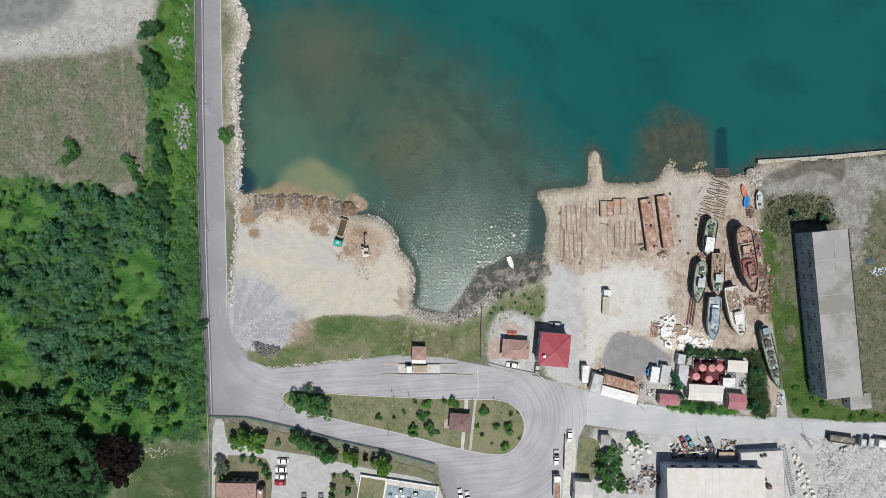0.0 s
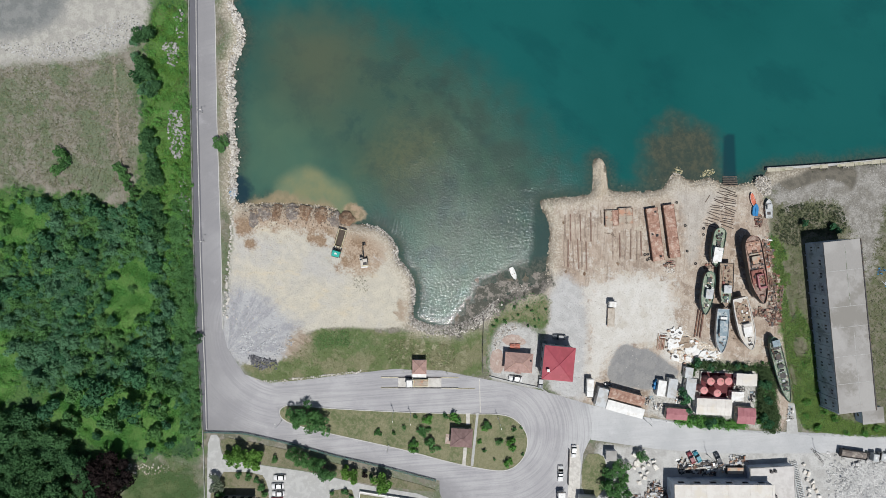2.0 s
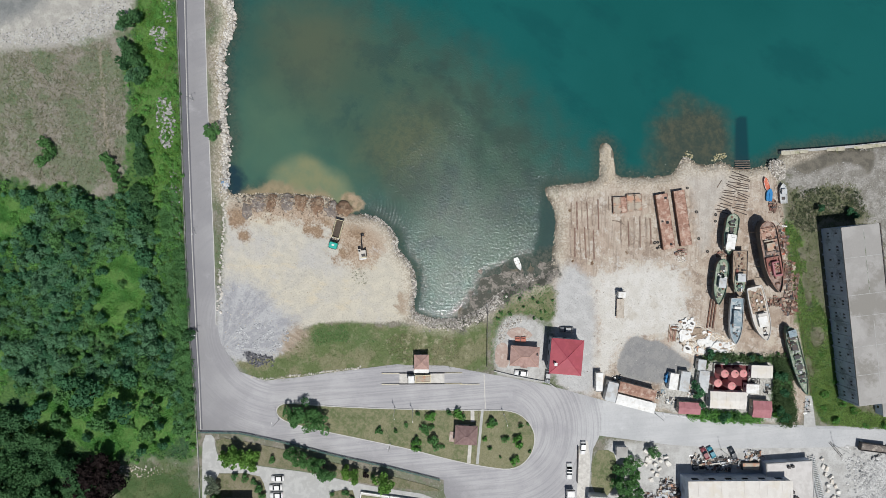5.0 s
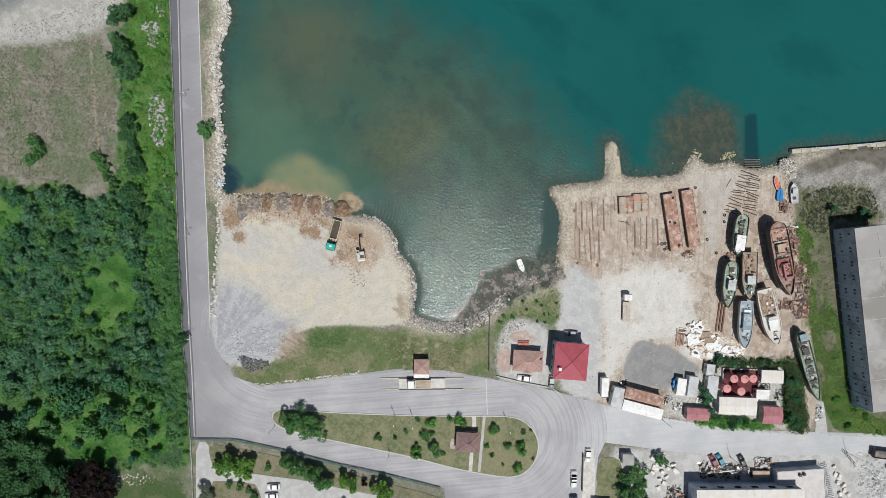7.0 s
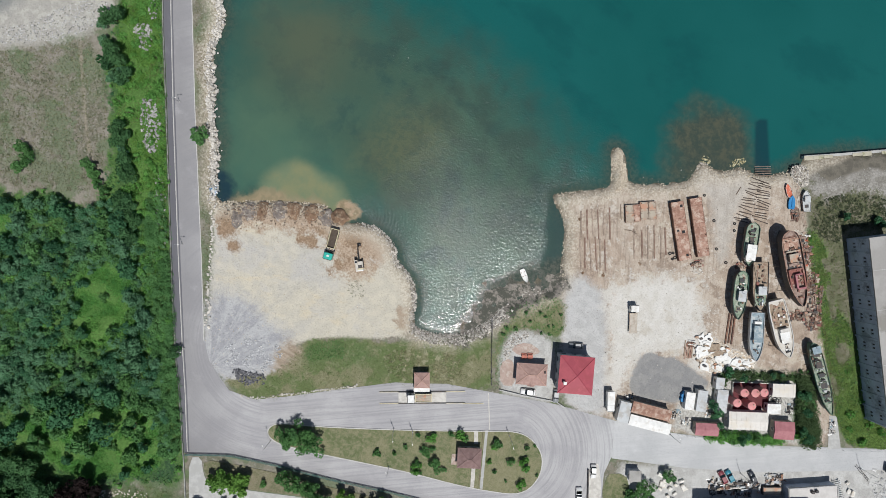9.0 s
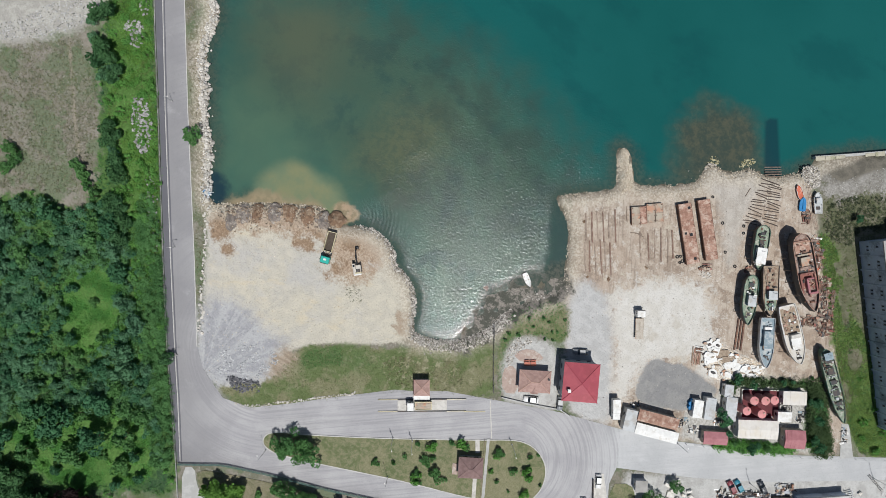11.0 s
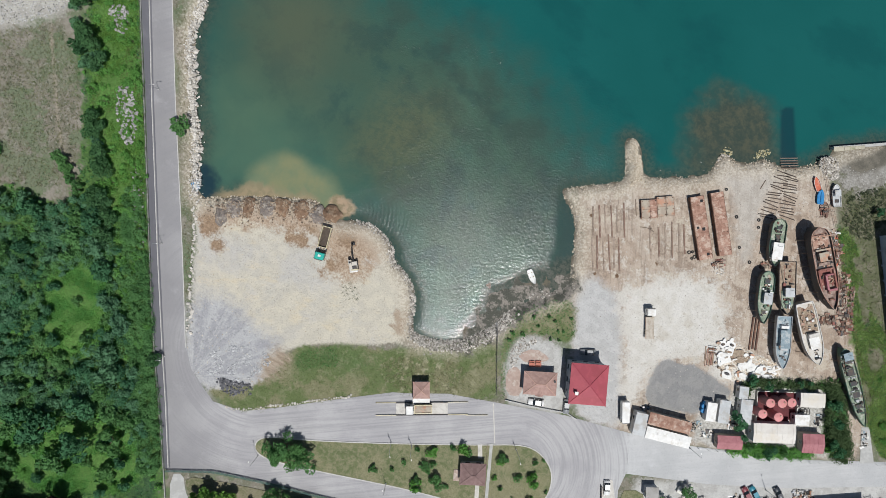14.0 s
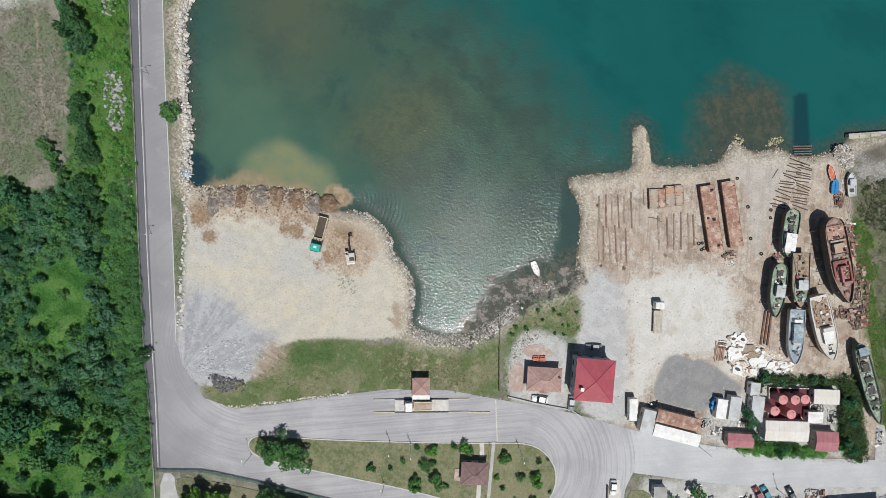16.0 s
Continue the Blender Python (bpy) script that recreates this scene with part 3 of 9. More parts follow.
def east_greens(x, y):
    return np.minimum(np.maximum(zone(EAST_GREEN)(x, y), zone(EAST_GREEN_S)(x, y)), -bare_east(x, y) - 0.5)


ground = sheet("ground", spread(-172, 172, 0.8, 2400), spread(-104, 104, 0.8, 2400), ground_height, {
    "sea": zone(SEA_OUT, 1), "pad": zone(PAD), "pad_dust": zone(PAD_DUST), "mound": zone(MOUND_ZONE), "bank": grasses, "dirt": zone(DIRT), "bank_green": zone(BANK_GREEN), "bank_pale": zone(BANK_PALE),
    "yard": zone(YARD, 1), "lane": zone(LANE), "lane_north": zone(LANE_N), "pale": lambda x, y: np.maximum(zone(PALE)(x, y), zone(MOULD_GROUND)(x, y)), "dark": zone(DARK), "east": zone(EAST, 1), "east_gravel": zone(EAST_GRAVEL),
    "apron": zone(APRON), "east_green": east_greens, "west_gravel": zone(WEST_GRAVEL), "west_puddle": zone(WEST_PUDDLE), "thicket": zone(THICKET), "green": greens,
    "south": pales, "rubble": zone(RUBBLE), "soil": soils, "tar": tars, "compound": zone(COMPOUND), "hedge": hedges, "pathway": zone(PATHWAY, 1), "mud": zone(MUDFLAT), "clearing": zone(SW_CLEARING, 1)}, ground_material())
tagged(ground, "dry meadow, gravel yards and sandy made ground", "ground", kind="structure")

# ---- water ----
PLUME = [(-58.0, 15.0), (-57.0, 20.0), (-52.5, 25.0), (-46.8, 27.9), (-40.7, 27.1), (-35.2, 24.1), (-31.2, 20.3), (-27.5, 15.2), (-26.0, 8.0), (-45.8, 8.1), (-58.0, 9.1)]
PLUME_SHORE = [(-67.7, 15.1), (-63.6, 17.6), (-60.0, 17.2), (-55.9, 18.8), (-51.5, 19.6), (-46.8, 17.2), (-42.8, 15.2), (-38.7, 16.4), (-34.7, 14.2), (-36.0, 9.0), (-66.1, 10.0)]
SILT = [(-68.3, 76.2), (-42.1, 82.4), (-9.8, 72.5), (18.7, 54.5), (37.1, 34.2), (44.3, 18.0), (42.4, -10.7), (18.8, -29.2), (-9.9, -29.1), (-16.0, -0.5), (-26.1, 15.8), (-42.3, 30.0), (-60.6, 25.9), (-68.7, 17.8)]
REEF = [(74.1, 18.0), (73.6, 32.3), (78.1, 41.5), (86.3, 45.6), (94.5, 43.6), (99.7, 36.4), (101.9, 24.2), (98.9, 18.0)]
SLIP = [(102.0, 39.5), (106.1, 39.5), (107.1, 20.5), (101.8, 20.5)]
CHOP = [(-21.3, 77.9), (-5.1, 69.9), (11.2, 59.9), (27.5, 47.8), (43.9, 33.6), (54.2, 25.5), (47.0, 17.3), (40.8, 14.2), (40.9, -5.2), (37.9, -33.9), (-22.5, -38.0), (-21.4, -1.1), (-25.5, 9.1), (-19.4, 17.2), (-8.1, 27.4), (-4.0, 39.6), (-9.2, 53.7), (-17.3, 65.8)]
SPILL = [(-32.6, 14.0), (-30.3, 15.1), (-27.7, 15.2), (-24.5, 13.0), (-23.4, 11.6), (-25.2, 8.7), (-28.9, 8.2), (-32.4, 10.3)]
RIPPLE = [(-24.0, 13.0), (-16.0, 16.0), (-7.0, 12.0), (-4.0, 5.0), (-8.0, -1.0), (-14.0, 3.0), (-20.0, 7.0)]
HAZE = [(-68.5, 46.1), (-54.3, 50.2), (-42.3, 41.1), (-32.2, 28.0), (-24.1, 13.8), (-42.4, 12.8), (-68.7, 14.8)]
DARKEDGE = [(-69.5, 23.9), (-64.6, 22.3), (-64.3, 15.8), (-69.1, 14.2)]
SHOAL = [(-23.4, 25.3), (-19.4, 37.5), (-9.2, 43.6), (1.0, 43.7), (5.1, 38.6), (3.0, 29.5), (-5.1, 21.3), (-13.3, 17.2)]
BROWN_WATER = [(-53.6, 71.7), (-47.5, 78.7), (-35.4, 77.8), (-25.3, 71.8), (-27.4, 59.7), (-37.6, 47.6), (-45.7, 49.6), (-51.7, 59.6)]
WEED = [(4.5, -29.9), (8.3, -23.0), (10.7, -18.2), (14.1, -14.1), (18.9, -10.0), (25.8, -7.3), (31.9, -6.6), (37.4, -5.2), (40.5, -4.5), (39.5, -16.2), (30.6, -16.9), (18.2, -23.7), (10.0, -29.2)]
COVE = [(40.1, 13.5), (35.3, 11.5), (35.3, 5.3), (36.7, -0.1), (33.3, -2.9), (32.6, -7.0), (38.8, -9.7), (41.2, -4.2), (41.5, 5.3)]


def water_material():
    n = Nodes("bay_water")
    mid, fine = n.noise(0.12, 5), n.noise(0.6, 4)
    edge = n.math("MULTIPLY", n.math("SUBTRACT", mid, 0.5), 14.0)

    def lay(col, field, new_col, soft, amount=1.0):
        v = n.math("ADD", n.attr(field), edge)
        return n.mix(n.math("MULTIPLY", n.step(v, -soft, soft), amount), col, new_col)

    col = n.mix(n.step(n.noise(0.02, 3), 0.35, 0.65), (0.005, 0.080, 0.074), (0.007, 0.090, 0.084))
    col = n.mix(n.math("MULTIPLY", n.step(n.noise(0.05, 5, 0.6, (0.8, 1.3, 1, 25)), 0.50, 0.66), 0.45), col, (0.004, 0.058, 0.060))
    silty = n.step(n.math("ADD", n.attr("silt"), edge), -20.0, 14.0)
    col = lay(col, "silt", (0.051, 0.090, 0.062), 16.0, 0.9)
    col = n.mix(n.math("MULTIPLY", n.math("MULTIPLY", n.step(n.noise(0.045, 4, 0.55), 0.48, 0.68), 0.4), silty), col, (0.060, 0.124, 0.088))
    col = n.mix(n.math("MULTIPLY", n.math("MULTIPLY", n.step(n.noise(0.09, 5, 0.65), 0.48, 0.64), 0.5), silty), col, (0.020, 0.052, 0.050))
    col = lay(col, "haze", (0.072, 0.138, 0.090), 13.0, 0.7)
    col = lay(col, "brown", (0.088, 0.098, 0.060), 13.0, 0.6)
    col = lay(col, "shoal", n.mix(n.step(n.noise(0.5, 5, 0.7), 0.42, 0.62), (0.112, 0.116, 0.062), (0.076, 0.088, 0.055)), 11.0, 0.62)
    col = lay(col, "reef", n.mix(n.step(n.noise(0.4, 6, 0.75), 0.40, 0.66), (0.044, 0.055, 0.042), (0.082, 0.080, 0.052)), 5.5, 0.9)
    v = n.attr("near")
    col = n.mix(n.math("MULTIPLY", n.step(n.math("ADD", v, n.math("MULTIPLY", edge, 0.5)), 6.0, 0.0), 0.75), col, n.mix(n.step(n.noise(1.0, 5, 0.7), 0.4, 0.6), (0.030, 0.050, 0.042), (0.066, 0.074, 0.054)))
    col = lay(col, "cove", (0.030, 0.062, 0.060), 3.5, 0.8)
    v = n.math("ADD", n.attr("plume"), n.math("MULTIPLY", edge, 0.25))
    col = n.mix(n.step(v, -2.2, 3.0), col, n.mix(n.step(n.noise(0.1, 4), 0.4, 0.62), (0.185, 0.198, 0.108), (0.140, 0.180, 0.108)))
    v = n.math("ADD", n.attr("plume_shore"), n.math("MULTIPLY", n.math("SUBTRACT", n.noise(0.3, 5, 0.65), 0.5), 7.0))
    col = n.mix(n.math("MULTIPLY", n.step(v, -1.4, 1.6), 0.9), col, n.mix(n.step(fine, 0.4, 0.62), (0.285, 0.225, 0.142), (0.225, 0.19, 0.118)))
    v = n.math("ADD", n.attr("spill"), n.math("MULTIPLY", n.math("SUBTRACT", fine, 0.5), 3.0))
    col = n.mix(n.step(v, -0.6, 0.8), col, n.mix(n.step(fine, 0.4, 0.65), (0.36, 0.27, 0.18), (0.22, 0.18, 0.11)))
    col = n.mix(n.math("MULTIPLY", n.step(n.math("ADD", n.attr("chop"), edge), -10.0, 14.0), n.math("MULTIPLY", n.step(n.noise(0.12, 5, 0.6), 0.36, 0.62), 0.6)), col, (0.032, 0.055, 0.046))
    weedy = n.step(n.math("ADD", n.attr("weed"), n.math("MULTIPLY", edge, 0.5)), -2.5, 1.5)
    col = n.mix(n.math("MULTIPLY", weedy, 0.9), col, n.mix(n.step(n.noise(0.8, 5, 0.7), 0.42, 0.6), (0.034, 0.052, 0.040), (0.085, 0.088, 0.072)))
    col = n.mix(n.math("MULTIPLY", n.step(n.attr("slip"), -0.6, 0.8), 0.75), col, (0.006, 0.030, 0.042))
    col = lay(col, "deep", (0.01, 0.030, 0.045), 2.0, 0.9)
    # wind ripples, strongest in the middle of the bay, none along the sheltered shores
    patches = n.math("ADD", 0.62, n.math("MULTIPLY", n.step(n.noise(0.07, 5, 0.65), 0.34, 0.60), 0.38))
    chop = n.math("MULTIPLY", n.step(n.math("ADD", n.attr("chop"), n.math("MULTIPLY", edge, 1.2)), -24.0, 5.0), patches)
    chop = n.math("MULTIPLY", chop, n.step(n.math("ADD", n.attr("near"), n.math("MULTIPLY", edge, 0.4)), 0.0, 4.0))
    chop = n.math("MULTIPLY", chop, n.math("SUBTRACT", 1.0, n.math("MULTIPLY", weedy, 0.75)))
    spot = n.t.nodes.new("ShaderNodeSeparateXYZ")
    n.t.links.new(n.where, spot.inputs[0])
    chop = n.math("MULTIPLY", chop, n.math("SUBTRACT", 1.0, n.math("MULTIPLY", n.step(spot.outputs[1], -12.0, 30.0), 0.36)))
    chop = n.math("MULTIPLY", chop, n.math("SUBTRACT", 1.0, n.math("MULTIPLY", n.step(spot.outputs[0], 8.0, 36.0), 0.12)))
    chop = n.math("MULTIPLY", chop, n.step(n.math("ADD", n.attr("cove"), n.math("MULTIPLY", edge, 0.4)), 1.5, -1.5))
    chop = n.math("ADD", n.math("MULTIPLY", chop, 0.86), 0.13)
    waves = n.math("ADD", n.math("MULTIPLY", n.noise(1.25, 3, 0.58, (0.85, 1.3, 1, 24)), 0.58), n.math("MULTIPLY", n.noise(2.7, 2, 0.5, (0.75, 1.3, 1, -26)), 0.40))
    streaks, far_off = n.arcs(-29.0, 11.0, 0.5, 3.0, 2.0)
    rings = n.math("SINE", n.math("ADD", n.math("MULTIPLY", far_off, 5.4), n.math("MULTIPLY", streaks, 5.0)))
    ringed = n.math("MULTIPLY", n.step(n.math("ADD", n.attr("ripple"), n.math("MULTIPLY", edge, 0.4)), -1.0, 3.0), 0.06)
    n.bump(n.math("ADD", n.math("MULTIPLY", waves, chop), n.math("MULTIPLY", rings, ringed)), 0.27, 1.0)
    n.put(n.bsdf, "IOR", 1.33)
    return n.done(col, 0.14, 0.0, 1.0)


water = sheet("water", spread(-90, 172, 1.6, 2300), spread(-40, 104, 1.6, 2300), lambda x, y, f: np.full(x.shape, SEA), {
    "near": zone(SEA_OUT, 1), "silt": zone(SILT, 2, 30), "plume": zone(PLUME), "reef": zone(REEF), "slip": zone(SLIP, 0), "chop": zone(CHOP, 2, 45),
    "spill": zone(SPILL), "deep": zone(DARKEDGE), "shoal": zone(SHOAL, 2, 25), "brown": zone(BROWN_WATER, 2, 25), "weed": zone(WEED), "cove": zone(COVE), "plume_shore": zone(PLUME_SHORE), "ripple": zone(RIPPLE), "haze": zone(HAZE, 2, 25)}, water_material())
tagged(water, "teal bay water with silty shallows and wind ripples", "water", kind="structure")

# ---- roads and paving ----
def asphalt_material(name, a, b, mark):
    n = Nodes(name)
    sep = n.t.nodes.new("ShaderNodeSeparateXYZ")
    n.t.links.new(n.where, sep.inputs[0])
    lengthwise = n.step(n.math("ADD", sep.outputs[0], n.math("MULTIPLY", n.noise(0.05), 20.0)), -72.0, -50.0)
    turn_w, _ = n.arcs(-52.0, -30.0, 1.5, 0.9)
    turn_e, _ = n.arcs(22.0, -66.0, 1.4, 0.9)
    straight = n.noise(0.5, 5, 0.65, (0.07, 3.4, 1, -4))
    streak = n.mix(lengthwise, n.noise(0.5, 6, 0.7, (2.6, 0.025, 1, 0.7)), straight)
    streak = n.mix(n.step(n.math("ABSOLUTE", n.math("ADD", sep.outputs[0], 68.0)), 16.0, 8.0), streak, turn_w)
    streak = n.mix(n.step(sep.outputs[0], 18.0, 32.0), streak, turn_e)
    streak = n.mix(n.step(sep.outputs[0], 50.0, 62.0), streak, straight)
    col = n.mix(n.step(n.noise(0.09, 5), 0.38, 0.62), a, b)
    south = n.step(n.math("ADD", n.math("ADD", sep.outputs[1], n.math("MULTIPLY", sep.outputs[0], 0.27)), n.math("MULTIPLY", n.noise(0.1), 8.0)), -74.0, -82.0)
    col = n.mix(n.math("MULTIPLY", south, n.step(sep.outputs[0], 24.0, 0.0)), col, tuple(v * 0.70 for v in a))
    col = n.mix(lengthwise, n.mix(0.75, col, tuple(v * 0.62 for v in a)), col)
    col = n.mix(n.step(n.math("ADD", sep.outputs[0], n.math("MULTIPLY", n.noise(0.12, 4), 16.0)), 48.0, 68.0), col, n.mix(n.step(n.noise(0.09, 5), 0.38, 0.62), (0.41, 0.417, 0.422), (0.47, 0.475, 0.478)))
    col = n.mix(n.math("MULTIPLY", n.step(streak, 0.43, 0.62), 0.44), col, mark)
    col = n.mix(n.math("MULTIPLY", n.step(n.noise(0.12, 6, 0.7), 0.54, 0.70), 0.35), col, tuple(v * 1.25 for v in a))
    col = n.mix(n.math("MULTIPLY", n.step(n.noise(3.0, 4, 0.7), 0.5, 0.3), 0.3), col, (0.16, 0.16, 0.165))
    n.bump(n.noise(9.0, 3), 0.02)
    return n.done(col, 0.92, 0.0, 0.2)


ASPHALT = asphalt_material("worn_asphalt", (0.345, 0.34, 0.35), (0.405, 0.40, 0.405), (0.235, 0.232, 0.245))
DUSTY = asphalt_material("dusty_road", (0.42, 0.428, 0.433), (0.47, 0.476, 0.48), (0.385, 0.392, 0.40))
# grey of the footway, reused for the shadow line painted beside its kerb
FOOTWAY_AND_SHADE = asphalt_material("grey_footway_and_kerb_shade", (0.165, 0.165, 0.185), (0.20, 0.20, 0.22), (0.13, 0.13, 0.15))
CONCRETE = surface("concrete", (0.46, 0.46, 0.445), (0.39, 0.39, 0.38), 0.6, 0.9, bump=0.02, stain=(0.36, 0.36, 0.345))
PALE_CONCRETE = surface("pale_concrete", (0.60, 0.58, 0.54), (0.52, 0.50, 0.46), 0.8, 0.9, bump=0.02, stain=(0.42, 0.40, 0.37))
def lawn_material(name, a, b, c):
    n = Nodes(name)
    col = n.mix(n.step(n.noise(0.13, 5, 0.6), 0.40, 0.60), a, b)
    col = n.mix(n.math("MULTIPLY", n.step(n.noise(0.9, 5, 0.7), 0.42, 0.60), 0.55), col, c)
    col = n.mix(n.math("MULTIPLY", n.step(n.noise(3.5, 3, 0.6), 0.45, 0.65), 0.45), col, tuple(v * 0.55 for v in a))
    n.bump(n.noise(4.0, 3), 0.1)
    return n.done(col, 0.95, 0.0, 0.1)


LAWN = lawn_material("dry_lawn", (0.120, 0.145, 0.070), (0.205, 0.200, 0.118), (0.27, 0.25, 0.165))
BED = lawn_material("planted_bed", (0.125, 0.135, 0.072), (0.20, 0.185, 0.120), (0.25, 0.22, 0.165))
STONE = surface("pale_stone", (0.68, 0.65, 0.60), (0.56, 0.53, 0.48), 0.9, 0.9, bump=0.06, stain=(0.44, 0.39, 0.32), vary=0.4)

ROAD = [(-68.9, 1591.6), (-63.8, 1592.1), (-75.7, 83.6), (-75.4, 43.8), (-74.4, -2.5), (-74.2, -28.8), (-72.6, -35.3), (-69.6, -40.2), (-66.6, -44.7), (-58.2, -47.8), (-46.4, -46.8), (-34.3, -45.2), (-13.9, -43.0), (-8.9, -43.4), (2.3, -43.7), (16.6, -46.6), (26.9, -48.7), (37.1, -50.8), (47.4, -53.9), (56.0, -56.4), (54.9, -68.1), (52.4, -73.3), (50.0, -95.4), (48.5, -787.5), (22.0, -786.1), (6.5, -111.3), (4.4, -95.1), (1.5, -86.8), (1.5, -82.7), (-18.1, -77.5), (-34.4, -73.7), (-50.6, -69.1), (-66.8, -65.5), (-80.3, -65.0), (-80.8, -45.0), (-81.5, -30.8), (-82.6, -2.5), (-83.4, 43.7)]
tagged(mesh_object("road", slab(ROAD, -0.4, 0.04), ASPHALT), "worn grey asphalt road with a turning loop", "road", kind="structure")
EAST_ROAD = [(56.0, -56.4), (74.2, -60.6), (88.6, -62.7), (109.4, -65.5), (130.1, -66.4), (165.2, -68.0), (384.4, -78.1), (384.8, -88.7), (165.3, -73.2), (130.2, -73.9), (99.1, -73.7), (78.4, -72.0), (54.9, -68.5)]
tagged(mesh_object("road_east", slab(EAST_ROAD, -0.4, 0.035), DUSTY), "pale dusty asphalt road behind the boatyard", "road", kind="structure")
SHOULDER = [(-71.0, 1591.3), (-68.9, 1591.6), (-82.2, 83.6), (-82.2, 43.7), (-81.6, -2.5), (-81.0, -28.8), (-80.4, -45.0), (-80.1, -64.4), (-81.1, -64.4), (-82.0, -45.0), (-83.1, -28.8), (-83.6, -2.5), (-84.0, 43.7), (-84.7, 83.5)]
tagged(mesh_object("pavement", slab(SHOULDER, -0.3, 0.10), FOOTWAY_AND_SHADE), "dark grey raised footway beside the road", "pavement", kind="structure")
OLDCONCRETE = surface("mossy_concrete", (0.36, 0.36, 0.34), (0.25, 0.26, 0.24), 0.5, 0.95, bump=0.03, stain=(0.14, 0.16, 0.11))
WALL_W = [(-71.0, 1591.3), (-84.9, 83.5), (-84.2, 43.7), (-83.8, -2.5), (-83.3, -28.8), (-82.2, -45.0), (-81.3, -64.4), (-81.0, -75.7), (-80.8, -94.6), (-86.6, -780.3)]
tagged(mesh_object("wall_west", ribbon(smooth(WALL_W, False), 0.28, -0.3, 0.6), OLDCONCRETE), "low concrete retaining wall along the road", "wall", kind="structure")
KERB = surface("kerb_stone", (0.55, 0.54, 0.52), (0.45, 0.44, 0.42), 1.5, 0.9, bump=0.02)
FOOT_EDGE = [(-81.7, 142.7), (-82.2, 83.6), (-82.2, 43.7), (-81.6, -2.5), (-81.0, -28.8), (-80.4, -45.0), (-80.1, -64.0)]
tagged(mesh_object("kerb_footway", ribbon(FOOT_EDGE, 0.22, -0.2, 0.2), KERB), "pale kerb of the footway", "kerb", kind="structure")
# no real channel: a dark ribbon drawn in place of the kerb's shadow line
tagged(mesh_object("gutter", ribbon([(x + 0.42, y) for x, y in FOOT_EDGE], 0.4, -0.2, 0.055), FOOTWAY_AND_SHADE), "dark strip standing in for the shadow line along the kerb", "gutter", kind="structure")
EDGE_E = [(-75.7, 83.6), (-75.4, 43.8), (-74.4, -2.5), (-74.2, -28.8)]
tagged(mesh_object("kerb_west", ribbon(EDGE_E, 0.25, -0.2, 0.12), KERB), "pale kerb along the shore road", "kerb", kind="structure")

ISLAND = [(-54.8, -58.0), (-53.4, -56.0), (-50.1, -55.4), (-38.4, -56.8), (-14.0, -58.2), (12.6, -59.1), (22.8, -59.1), (27.9, -60.6), (31.4, -64.3), (32.9, -68.4), (31.9, -73.8), (28.6, -77.9), (24.5, -79.5), (19.1, -79.1), (6.4, -76.6), (-9.9, -71.9), (-26.2, -68.2), (-40.4, -65.0), (-50.6, -62.3), (-54.0, -60.2)]
tagged(mesh_object("island_lawn", slab(smooth(ISLAND, True, 2), -0.2, 0.17), LAWN), "dry lawn on the raised traffic island", "lawn", kind="structure")
tagged(mesh_object("kerb_island", ribbon(smooth(ISLAND, True, 2), 0.3, -0.2, 0.22, True), KERB), "pale kerb round the traffic island", "kerb", kind="structure")
PAVING = surface("pink_paving", (0.42, 0.325, 0.28), (0.37, 0.28, 0.24), 0.9, 0.9, bump=0.02, stain=(0.46, 0.40, 0.35))
